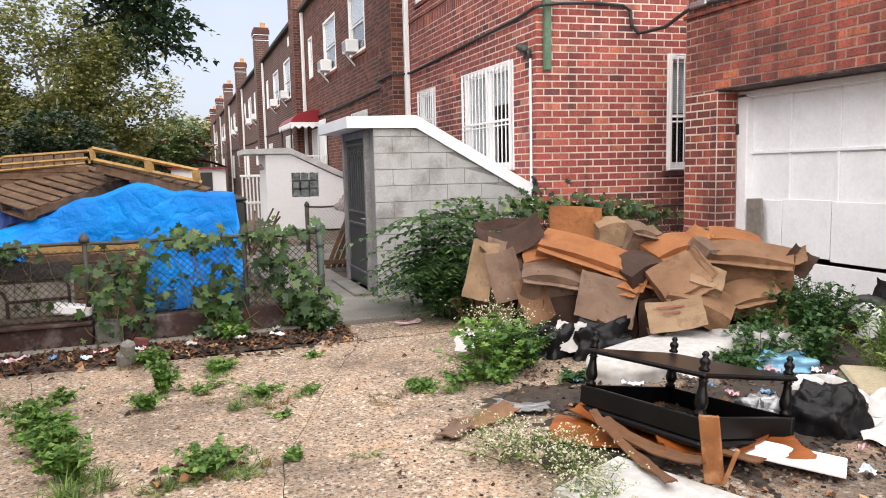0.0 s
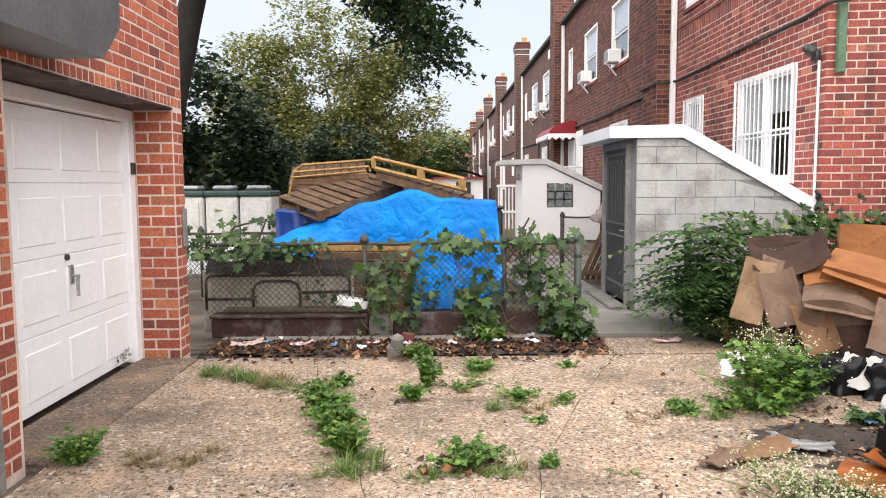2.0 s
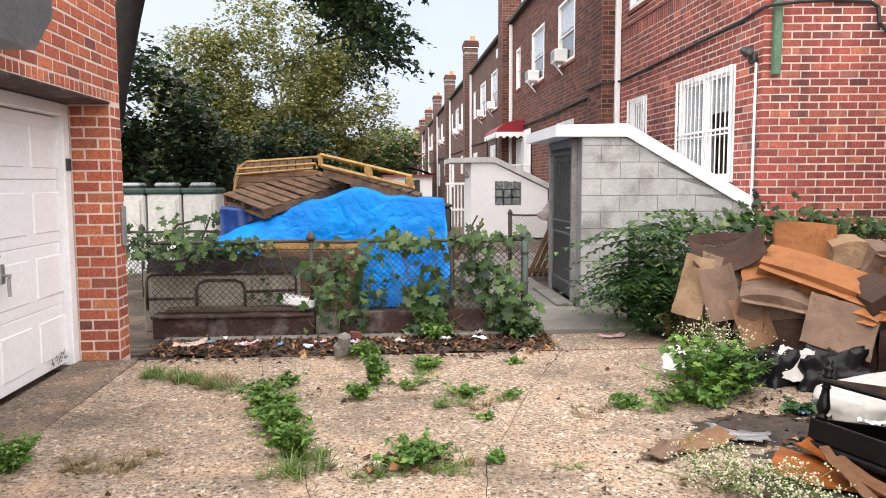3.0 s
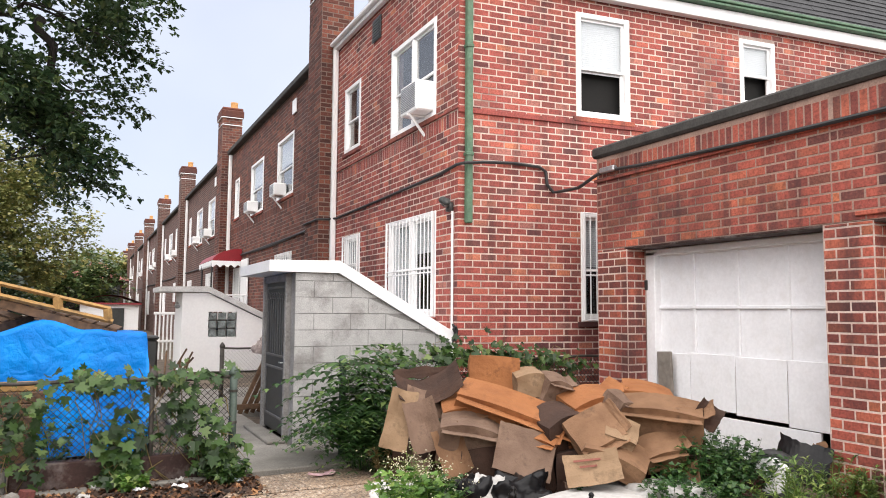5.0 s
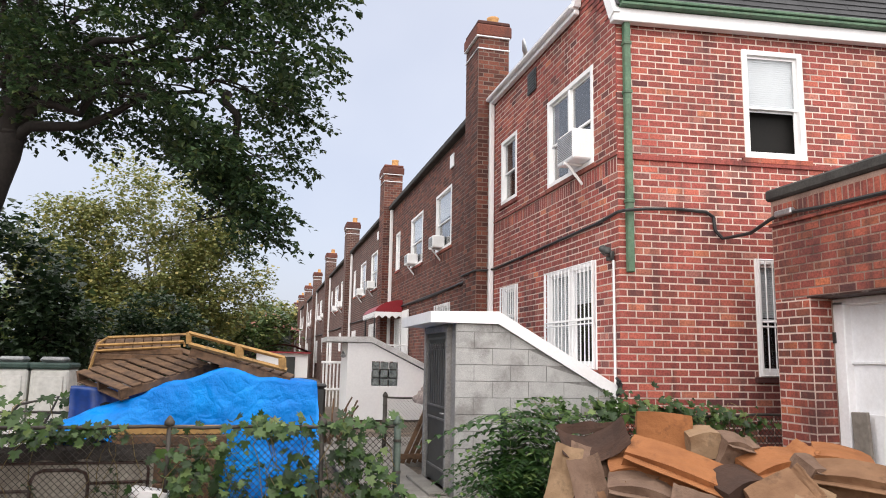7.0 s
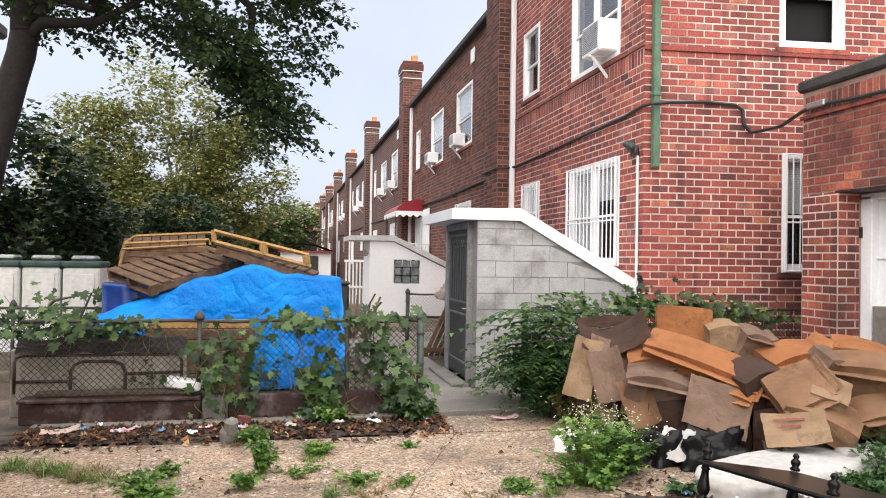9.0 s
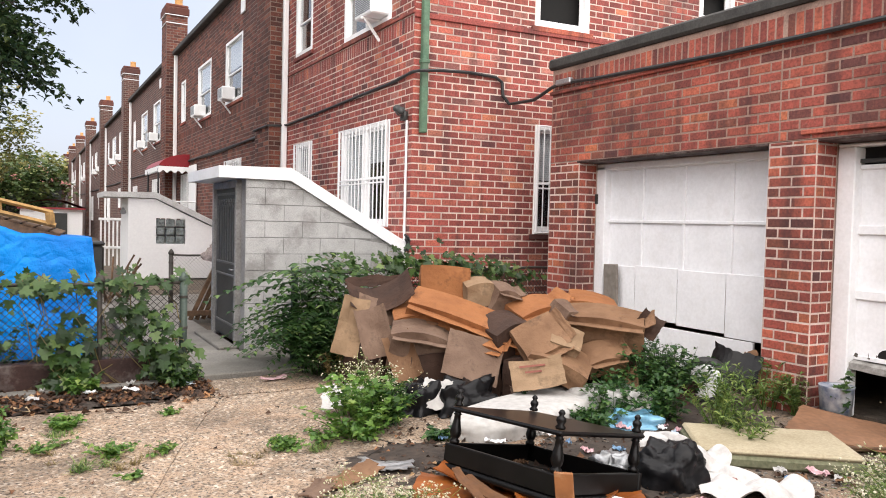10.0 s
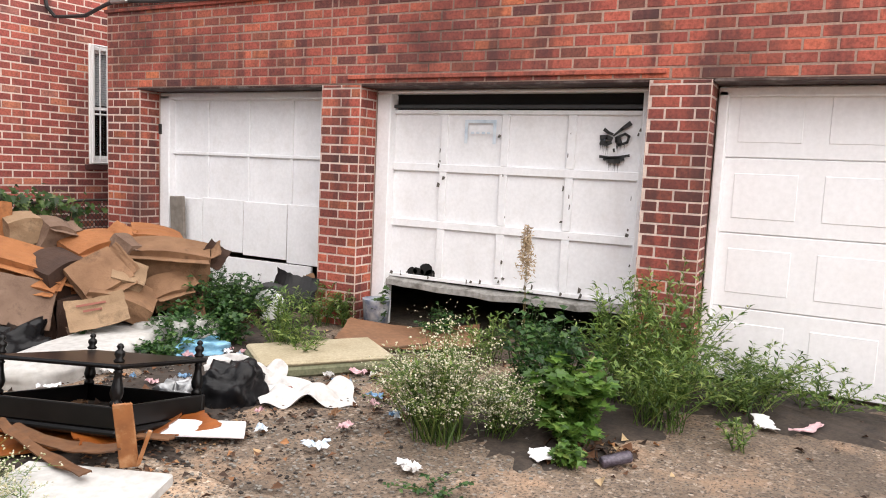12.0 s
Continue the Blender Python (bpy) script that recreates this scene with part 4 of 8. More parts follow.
# ---- garage on the other side ----
lg = thing("garage_building", "red brick garage with a white panelled door and rounded corner pier", "garage")
LH = [(4.02, 6.49, -0.2, 2.19)]
part("front_wall", wall_mesh("x", XL, -0.36, -6.0, YL - 0.012, -0.1, 3.3, LH), MORTAR, lg)
part("rear_wall", Mesh().box((-8.0, YL - 0.30, -0.1), (XL - 0.37, YL - 0.01, 3.3)).box((-8.3, -6, -0.1), (-8.01, YL, 3.3)).box((-8, -6, -0.1), (XL - 0.37, -5.7, 3.3)), MORTAR, lg)
part("roof", Mesh().box((-8, -5.69, 3.1), (XL - 0.37, YL - 0.31, 3.2)), SHINGLE, lg)
part("coping", Mesh().cbox((XL - 0.40, -6.0, 3.305), (XL + 0.05, YL + 0.05, 3.42), 0.025), COPING, lg)
lay_bricks(lg, "x", XL, 0.012, 4.0, YL, 2.19, 3.30, (), [(2.19, 2.28)], BRICK_LEFT, False)
lay_bricks(lg, "x", XL, 0.012, -6.0, 4.0, 0.0, 3.30, (), (), BRICK_LEFT)
lay_bricks(lg, "x", XL, 0.012, 6.49, YL, 0.0, 2.19, (), (), BRICK_LEFT, True)
lay_bricks(lg, "y", 6.49, -0.012, XL - 0.33, XL, 0.0, 2.19, (), (), BRICK_LEFT, True)
lay_bricks(lg, "y", 4.02, 0.012, XL - 0.33, XL, 0.0, 2.19, (), (), BRICK_LEFT)
lay_bricks(lg, "y", YL - 0.01, 0.012, -8.0, XL, 0.0, 3.3, (), (), BRICK_LEFT)
part("lintel", Mesh().cbox((XL - 0.35, 4.03, 2.165), (XL + 0.008, 6.48, 2.188), 0.004), RUST_BEAM, lg, "rusted steel lintel")
m = Mesh().cbox((XL - 0.44, 6.36, 0.0), (XL - 0.33, 6.476, 2.16), 0.008).cbox((XL - 0.44, 4.035, 2.06), (XL - 0.32, 6.35, 2.16), 0.008).cbox((XL - 0.44, 4.035, 0.0), (XL - 0.33, 4.12, 2.05), 0.008)
for z in (0.15, 0.5, 0.85, 1.2, 1.6, 1.9):
    m.lathe([(0.006, 0), (0.006, 0.004)], 6, pose(XL - 0.328, 6.42, z, 0, 90, 0))
part("door_frame", m, WHITE_OLD, lg, "white timber door frame")
ld = panel_door(lg, "garage_door", -2.89, 4.13, 6.35, 0.03, 2.05, 4, 4, "white raised-panel garage door with a twist handle", WHITE, raised=False, stile=0.02)
for r in range(4):
    part("section", Mesh().cbox((-2.859, 4.13, 0.033 + r * 0.505), (-2.842, 6.35, 0.535 + r * 0.505), 0.005), WHITE, ld)
    for c in range(4):
        a = 4.13 + 0.575 * c
        part("panel", Mesh().cbox((-2.852, a + 0.06, 0.12 + r * 0.505), (-2.834, a + 0.515, 0.44 + r * 0.505), 0.007), WHITE, ld)
m = Mesh().cbox((-2.85, 5.37, 0.82), (-2.825, 5.43, 0.96), 0.006).tube([(-2.83, 5.40, 0.88), (-2.78, 5.40, 0.88), (-2.77, 5.36, 0.86), (-2.77, 5.36, 0.74)], 0.012, 6)
part("handle", m, GALV, ld, "chrome twist handle")
part("lock", Mesh().lathe([(0.022, 0), (0.022, 0.02), (0.012, 0.025)], 12, pose(-2.842, 5.35, 1.02, 0, 90, 0)), STEEL_DARK, ld)
part("small_plate", Mesh().cbox((XL - 0.33, 6.38, 1.62), (XL - 0.31, 6.45, 1.72), 0.004), STEEL_DARK, lg)
chips = Mesh()
for _ in range(40):
    y, z = rnd(6.0, 6.4), 0.06 + abs(random.gauss(0, 0.05))
    chips.add([(-2.826, y, z), (-2.826, y + rnd(0.01, 0.03), z), (-2.826, y + 0.01, z + rnd(0.01, 0.03))], [(0, 1, 2)])
part("bare_patches", chips, STEEL_DARK, ld, "flaked paint near the foot of the door")
part("cement_patch", Mesh().cbox((XL + 0.004, 6.62, 0.98), (XL + 0.02, 6.72, 1.32), 0.02), BLOCK_JOINT, lg, "pale cement patch on the pier")
hb = Mesh().add([(XL + 0.02, 1.4, 2.22), (XL + 0.02, 4.36, 2.24), (XL + 0.02, 4.64, 2.46), (XL + 0.02, 4.64, 2.9), (XL + 0.02, 1.4, 2.9), (XL + 0.38, 1.4, 2.22), (XL + 0.38, 4.36, 2.24), (XL + 0.38, 4.60, 2.46), (XL + 0.38, 4.60, 2.9), (XL + 0.38, 1.4, 2.9)],
                [(0, 1, 2, 3, 4), (9, 8, 7, 6, 5), (0, 5, 6, 1), (1, 6, 7, 2), (2, 7, 8, 3), (3, 8, 9, 4), (4, 9, 5, 0)])
part("shutter_box", hb, surf("grey sheet metal", (0.10, 0.105, 0.11), (0.17, 0.175, 0.18), 3.0, 0.5, 0.4, relief=0.1), lg, "grey sheet-metal roller shutter box")
rs = part("roller_shutter", Mesh().cbox((XL + 0.02, 3.62, 0.0), (XL + 0.09, 3.70, 2.22), 0.006), GALV, lg, "closed grey steel roller shutter")
for k in range(26):
    part("slat", Mesh().cbox((XL + 0.03, 1.5, 0.02 + 0.085 * k), (XL + 0.06, 3.615, 0.10 + 0.085 * k), 0.01), GALV, rs)

# ---- block shed ----
shed = thing("cellar_shed", "grey concrete-block cellar entrance with a sloping white-edged roof", "shed", at=(0, 0, 0))
SX0, SX1, SXB = 2.10, 4.14, 2.62
ZT, ZL = 2.03, 1.16


def roof_z(x):
    return ZT if x < SXB else ZT + (ZL - ZT) * (x - SXB) / (SX1 - SXB)


core = Mesh()
prof = [(SX0, 0), (SX1 + 0.05, 0), (SX1 + 0.05, roof_z(SX1)), (SXB, ZT), (SX0, ZT)]
n = len(prof)
core.add([(x, YS, z) for x, z in prof] + [(x, YS + 0.19, z) for x, z in prof], [tuple(range(n))[::-1][::-1], tuple(range(n, 2 * n))[::-1]] + [(i, i + n, (i + 1) % n + n, (i + 1) % n) for i in range(n)])
back = Mesh()
back.add([(x, YS + 1.45, z) for x, z in prof] + [(x, YS + 1.64, z) for x, z in prof], [tuple(range(n)), tuple(range(n, 2 * n))[::-1]] + [(i, i + n, (i + 1) % n + n, (i + 1) % n) for i in range(n)])
part("wall", back, BLOCK_JOINT, shed)
part("wall", core, BLOCK_JOINT, shed)
BH, BW = 0.193, 0.456
row, z = 0, 0.0
while z < ZT - 0.02:
    top = min(z + BH, ZT)
    x = SX0 - (BW / 2 if row % 2 else 0)
    while x < SX1:
        a, b = max(x, SX0) + 0.004, min(x + BW, SX1 + 0.02) - 0.004
        xe = SXB + (ZT - z) / (ZT - ZL) * (SX1 - SXB)
        if b > a + 0.04 and a < xe - 0.05:
            b2 = min(b, xe)
            zb, zc = min(top - 0.004, roof_z(a)), min(top - 0.004, roof_z(b2))
            if zb - z > 0.03:
                o = 0.007 + rnd(-0.002, 0.002)
                m = Mesh().add([(a, YS - o, z + 0.004), (b2, YS - o, z + 0.004), (b2, YS - o, max(zc, z + 0.006)), (a, YS - o, zb), (a, YS + 0.01, z + 0.004), (b2, YS + 0.01, z + 0.004), (b2, YS + 0.01, max(zc, z + 0.006)), (a, YS + 0.01, zb)],
                               [(0, 1, 2, 3), (0, 4, 5, 1), (1, 5, 6, 2), (2, 6, 7, 3), (3, 7, 4, 0)])
                part("block", m, BLOCK, shed)
        x += BW
    z, row = top, row + 1
rt = Mesh()
ov = 0.05
pr = [(1.78, ZT + 0.0, ZT + 0.13), (SXB, ZT + 0.0, ZT + 0.15), (SX1 + 0.02, ZL + 0.0, ZL + 0.16)]
for (x0, a0, b0), (x1, a1, b1) in zip(pr, pr[1:]):
    rt.add([(x0, YS - ov, a0), (x1, YS - ov, a1), (x1, YS - ov, b1), (x0, YS - ov, b0), (x0, YS + 1.72, a0), (x1, YS + 1.72, a1), (x1, YS + 1.72, b1), (x0, YS + 1.72, b0)], [(0, 1, 2, 3), (7, 6, 5, 4), (0, 4, 5, 1), (3, 2, 6, 7), (0, 3, 7, 4), (1, 5, 6, 2)])
part("roof", rt, WHITE, shed, "white metal-clad flat and sloping roof")
part("end_trim", Mesh().cbox((SX1 - 0.01, YS - 0.03, 0.0), (SX1 + 0.07, YS + 0.05, ZL + 0.02), 0.006), WHITE_OLD, shed)
dm = Mesh().cbox((SX0 - 0.02, YS + 0.20, 0.08), (SX0 + 0.03, YS + 1.42, 1.96), 0.006)
fr = Mesh().cbox((SX0 - 0.06, YS + 0.195, 0.05), (SX0 + 0.04, YS + 0.27, 2.02), 0.006).cbox((SX0 - 0.06, YS + 1.36, 0.05), (SX0 + 0.04, YS + 1.44, 2.02), 0.006).cbox((SX0 - 0.055, YS + 0.28, 1.93), (SX0 + 0.04, YS + 1.35, 2.02), 0.006)
part("door_frame", fr, BLOCK_JOINT, shed, "grey door frame")
sd = part("door", dm, STEEL_DARK, shed, "dark steel security door with scrollwork")
m = Mesh()
for za, zb in ((0.25, 0.85), (1.0, 1.85)):
    for y0, y1, c, d in ((0.34, 1.30, za, za + 0.03), (0.34, 1.30, zb, zb + 0.03), (0.34, 0.37, za, zb), (1.27, 1.30, za, zb)):
        m.cbox((SX0 - 0.035, YS + y0, c), (SX0 - 0.019, YS + y1, d), 0.004)
for k in range(7):
    y = YS + 0.45 + 0.125 * k
    m.tube([(SX0 - 0.03, y, 1.03), (SX0 - 0.03, y, 1.72)], 0.007, 5)
    m.tube([(SX0 - 0.03, y + 0.045 * math.cos(a), 1.76 + 0.045 * math.sin(a)) for a in (0.6 * j for j in range(11))], 0.007, 5)
part("scrollwork", m, surf("worn grey steel", (0.10, 0.10, 0.10), (0.17, 0.17, 0.165), 6.0, 0.45, 0.3, relief=0.05), sd, kind="stuff")
part("handle", Mesh().tube([(SX0 - 0.02, YS + 0.33, 0.95), (SX0 - 0.07, YS + 0.33, 0.95), (SX0 - 0.07, YS + 0.43, 0.95)], 0.01, 6).lathe([(0.025, 0), (0.02, 0.02)], 10, pose(SX0 - 0.02, YS + 0.33, 0.85, 0, -90, 0)), GALV, sd, "steel lever handle")
part("threshold", Mesh().cbox((SX0 - 0.28, YS + 0.02, 0.05), (SX0 - 0.07, YS + 1.40, 0.085), 0.008), CONCRETE, shed, "worn concrete threshold")
part("cable_coil", Mesh().tube([(SX1 + 0.03 + 0.03 * math.sin(k * 1.7), YS - 0.06 + 0.02 * math.cos(k), 1.28 + 0.10 * math.sin(k * 0.8) + 0.002 * k) for k in range(24)], 0.018, 5), BLACK_CABLE, shed, "coil of black cable at the low end of the roof")

# ---- white shed farther along ----
ws = thing("cellar_shed", "white painted cellar entrance with a glass-block window and sloping roof", "shed")
WY, W0, W1, WB = 19.6, 2.12, 4.2, 2.75
wp = [(W0, 0), (W1, 0), (W1, 1.30), (WB, 2.0), (W0, 2.0)]
hole_w = (2.77, 3.48, 0.86, 1.52)
fw = Mesh()
xs_, zs_ = (W0, hole_w[0], hole_w[1], W1), (0, hole_w[2], hole_w[3])
for a, b in zip(xs_, xs_[1:]):
    for c, d in zip(zs_, zs_[1:]):
        if not (a == hole_w[0] and c == hole_w[2]):
            zr = min(d, 1.30 if b == W1 else 9)
            fw.box((a, WY, c), (b, WY + 0.2, zr))
fw.add([(W0, WY, 1.52), (3.48, WY, 1.52), (3.48, WY, 1.64), (WB, WY, 2.0), (W0, WY, 2.0), (W0, WY + .2, 1.52), (3.48, WY + .2, 1.52), (3.48, WY + .2, 1.64), (WB, WY + .2, 2.0), (W0, WY + .2, 2.0)], [(0, 1, 2, 3, 4), (9, 8, 7, 6, 5), (2, 7, 8, 3), (3, 8, 9, 4), (0, 4, 9, 5)])
fw.add([(3.48, WY, 1.30), (W1, WY, 1.30), (3.48, WY, 1.64), (3.48, WY + .2, 1.30), (W1, WY + .2, 1.30), (3.48, WY + .2, 1.64)], [(0, 1, 2), (3, 5, 4), (1, 4, 5, 2)])
part("wall", Mesh().box((W0, WY + 0.21, 0), (W0 + 0.2, WY + 1.49, 2.0)), WHITE_WALL, ws)
part("wall", Mesh().box((W0, WY + 1.5, 0), (W1, WY + 1.7, 1.3)), WHITE_WALL, ws)
part("wall", fw, WHITE_WALL, ws)
gwn = part("window_frame", Mesh().cbox((2.77, WY + 0.02, 0.86), (3.48, WY + 0.17, 0.875), 0.002), WHITE_WALL, ws)
for r in range(3):
    for c in range(3):
        part("glass_block", Mesh().cbox((2.785 + 0.236 * c, WY + 0.02, 0.882 + 0.215 * r), (2.985 + 0.236 * c, WY + 0.12, 1.070 + 0.215 * r), 0.02), GLASS_BLOCK, ws)
m = Mesh()
pr = [(1.56, 2.02, 2.14), (2.75, 2.02, 2.17), (4.3, 1.28, 1.43)]
for (x0, a0, b0), (x1, a1, b1) in zip(pr, pr[1:]):
    m.add([(x0, WY - 0.08, a0), (x1, WY - 0.08, a1), (x1, WY - 0.08, b1), (x0, WY - 0.08, b0), (x0, WY + 1.8, a0), (x1, WY + 1.8, a1), (x1, WY + 1.8, b1), (x0, WY + 1.8, b0)], [(0, 1, 2, 3), (7, 6, 5, 4), (0, 4, 5, 1), (3, 2, 6, 7), (0, 3, 7, 4), (1, 5, 6, 2)])
part("roof", m, surf("weathered white boards", (0.45, 0.44, 0.43), (0.68, 0.68, 0.68), 4.0, 0.8), ws, "weathered white roof slab")
part("lamp", Mesh().lathe([(0.03, 0), (0.07, 0.12), (0.07, 0.14)], 10, pose(2.02, 19.8, 1.75, 140, 0, 0)), GALV, ws)

# ---- awning, stair rail and door of the next house ----
aw = thing("door_awning", "red metal awning with a white scalloped edge over a door", "awning")
ax0, ay0, ay1 = XH, 23.15, 25.9
part("canopy", Mesh().grid(lambda u, v: (ax0 - 0.88 * math.sin(u * 1.35) / math.sin(1.35), ay0 + (ay1 - ay0) * v, 2.98 + 0.48 * math.cos(u * 1.35)), 8, 22).add([(ax0, ay0, 3.02)] + [(ax0 - 0.88 * math.sin(u * 1.35 / 8) / math.sin(1.35), ay0, 2.98 + 0.48 * math.cos(u * 1.35 / 8)) for u in range(9)], [(0, k + 1, k + 2) for k in range(8)]), RED_METAL, aw)
part("valance", Mesh().grid(lambda u, v: (ax0 - 0.89, ay0 + (ay1 - ay0) * u, 3.07 - v * (0.16 + 0.04 * math.cos(u * 80))), 60, 1).grid(lambda u, v: (ax0 - 0.89 * u, ay0 - 0.01, 3.07 - v * (0.16 + 0.04 * math.cos(u * 26))), 24, 1), VINYL, aw, "white scalloped edge")
for py in (23.25, 25.3):
    part("post", Mesh().tube([(3.36, py, 0), (3.36, py, 3.0)], 0.03, 6), BLACK_CABLE, aw)
rl = thing("porch_rail", "white metal porch railing on a raised landing", "railing")
part("landing", Mesh().cbox((2.9, 21.8, 0.0), (4.2, 26.5, 1.1), 0.02), CONCRETE, rl)
m = Mesh()
for k in range(16):
    y = 21.9 + 0.12 * k
    m.tube([(2.95, y, 1.1), (2.95, y, 2.0)], 0.014, 4)
for k in range(9):
    m.tube([(2.95 + 0.14 * k, 21.9, 1.1), (2.95 + 0.14 * k, 21.9, 2.0)], 0.014, 4)
m.tube([(4.2, 21.9, 2.0), (2.95, 21.9, 2.0), (2.95, 24, 2.0)], 0.022, 5)
part("rail", m, VINYL, rl)
part("storm_door", Mesh().cbox((XH - 0.06, 22.0, 1.12), (XH - 0.01, 22.95, 3.1), 0.01), VINYL, rl, "white storm door")

# ---- buildings closing the alley ----
fb_ = thing("porch_house", "distant house with an enclosed porch and red roof", "house")
part("wall", Mesh().box((-1.2, 58, -0.1), (2.4, 66, 3.6)), BRICK_FAR, fb_)
part("roof", Mesh().add([(-1.6, 57.4, 3.6), (2.8, 57.4, 3.6), (2.8, 66, 3.6), (-1.6, 66, 3.6), (0.2, 60, 5.0), (1.0, 60, 5.0), (0.6, 64, 5.0)], [(0, 1, 5, 4), (1, 2, 6, 5), (2, 3, 6), (3, 0, 4, 6), (4, 5, 6), (0, 3, 2, 1)]), surf("dull red roofing", (0.20, 0.07, 0.06), (0.29, 0.11, 0.09), 2.0), fb_)
part("porch_screen", Mesh().box((-1.0, 57.9, 1.9), (2.2, 57.99, 3.3)), STEEL_DARK, fb_)
part("rail", Mesh().cbox((-1.2, 57.6, 1.3), (2.3, 57.7, 1.4), 0.01).cbox((-1.2, 57.6, 1.8), (2.3, 57.7, 1.9), 0.01), VINYL, fb_)
g2_ = thing("outbuilding", "low white outbuilding with a red roof and a dark door", "shed")
part("wall", Mesh().box((-0.25, 33, 0), (1.95, 36, 1.75)), WHITE_WALL, g2_)
part("roof", Mesh().grid(lambda u, v: (-0.4 + 2.5 * u, 32.8 + 3.4 * v, 1.8 + 0.34 * math.sin(math.pi * u)), 10, 1).box((-0.35, 32.85, 1.75), (2.05, 36.1, 1.82)), surf("faded red roof", (0.24, 0.03, 0.04), (0.34, 0.05, 0.06), 2.0), g2_)
part("door", Mesh().box((0.75, 32.96, 0), (1.4, 32.99, 1.6)), STEEL_DARK, g2_)
pg = thing("picket_gate", "white picket railing across the walkway", "railing")
for k in range(6):
    part("picket", Mesh().cbox((1.98 + 0.12 * k, 25.5, -0.05), (2.03 + 0.12 * k, 25.56, 1.44), 0.01), VINYL, pg)
for z in (0.5, 1.40):
    part("rail", Mesh().cbox((1.93, 25.47, z), (2.70, 25.495, z + 0.08), 0.008), VINYL, pg)


# ---- fences ----
def chain_link(m, p, q, z0, z1, cell=0.062, r=0.0036):
    """Zigzag wires woven into diamonds between p and q."""
    p, q = Vector(p), Vector(q)
    d = q - p
    length = d.length
    d.normalize()
    side = Vector((-d.y, d.x, 0)) * 0.003
    n, rows = int(length / cell), int((z1 - z0) / cell)
    for k in range(n):
        for s in (0, 1):
            for j in range(rows):
                a = p + d * (cell * (k + (j + s) % 2)) + side * (1 if s else -1)
                b = p + d * (cell * (k + (j + 1 + s) % 2)) - side * (1 if s else -1)
                a, b = Vector((a.x, a.y, z0 + cell * j)), Vector((b.x, b.y, z0 + cell * (j + 1)))
                w = Vector((d.x, d.y, 0)) * r * 1.3
                o = Vector((-d.y, d.x, 0)) * r * 1.3
                m.add([a - w, a + w * 0.5 + o, a + w * 0.5 - o, b - w, b + w * 0.5 + o, b + w * 0.5 - o], [(0, 1, 4, 3), (1, 2, 5, 4), (2, 0, 3, 5)])


def fence(label, p, q, z1, posts, z0=0.06, post_mat=None, base=0.0):
    f = thing("chain_link_fence", label, "fence", group="chain-link fences")
    m = Mesh()
    chain_link(m, (p[0], p[1], 0), (q[0], q[1], 0), z0, z1)
    part("wire_mesh", m, WIRE, f, kind="stuff")
    wob = [Vector((p[0], p[1], z1)).lerp(Vector((q[0], q[1], z1)), k / 8) + Vector((0, 0, rnd(-0.012, 0.012))) for k in range(9)]
    part("top_rail", Mesh().tube(wob, 0.017, 8), WIRE, f, smooth=True)
    for t in posts:
        x, y = p[0] + (q[0] - p[0]) * t, p[1] + (q[1] - p[1]) * t
        big = t in (0.0, 1.0)
        post = part("post", Mesh().tube([(x, y, base - 0.05), (x, y, z1 + 0.03)], 0.036 if big else 0.022, 10), (post_mat or WIRE) if big else WIRE, f, smooth=True)
        part("post_cap", Mesh().lathe([(0.045, 0), (0.047, 0.03), (0.03, 0.06), (0.012, 0.085), (0.0, 0.09)], 10, pose(x, y, z1 + 0.02, 0, 0, 0)), (post_mat or WIRE) if big else WIRE, post, smooth=True)
        if big:
            for z in (0.2, 0.5, 0.8):
                part("band", Mesh().lathe([(0.042, -0.012), (0.042, 0.012)], 10, pose(x, y, z)), WIRE, post)
    return f


fence("rusty chain-link fence grown over with vines beside the path", (-2.46, 7.42), (1.22, 7.40), 0.93, (0.42, 0.80, 1.0), 0.2, GREEN_POST)
fence("chain-link fence behind the cardboard, overgrown", (2.40, 7.62), (6.9, 8.05), 1.0, (0.0, 0.5), 0.05, GREEN_POST)
fence("chain-link fence across the far end of the path", (2.02, 12.9), (4.15, 12.9), 0.92, (0.0,), 0.1, WIRE)
fence("sagging chain-link fence before the white bins", (-6.5, 10.6), (-2.2, 10.3), 0.85, (0.3, 0.7), 0.05, WIRE)

# ---- beam and panel along the foot of the fence ----
bm_ = Mesh().cbox((-2.45, 7.36, 0.0), (-0.89, 7.52, 0.20), 0.012).cbox((-0.64, 7.37, 0.0), (1.20, 7.50, 0.24), 0.012)
bm_.cbox((-2.45, 7.30, 0.205), (-0.89, 7.56, 0.235), 0.006)
solid("steel_beam", bm_, RUST_BEAM, "rust-brown steel beam lying along the fence foot", "beam")
solid("concrete_block", Mesh().cbox((-0.87, 7.33, 0.0), (-0.66, 7.52, 0.21), 0.02), CONCRETE, "rough concrete block beside the steel beam", "block")
PANEL = surf("weathered grey panel", (0.25, 0.23, 0.19), (0.50, 0.47, 0.41), 3.0, 0.85, fine=20, relief=0.4, stain=(0.11, 0.09, 0.07), stain_amount=0.55, stain_scale=3.0)
op = thing("old_panel", "weathered grey moulded panel leaning behind the fence", "panel")
m = Mesh().cbox((-2.60, 7.60, 0.02), (-1.05, 7.64, 0.66), 0.015)
part("sheet", m, PANEL, op)
m = Mesh()
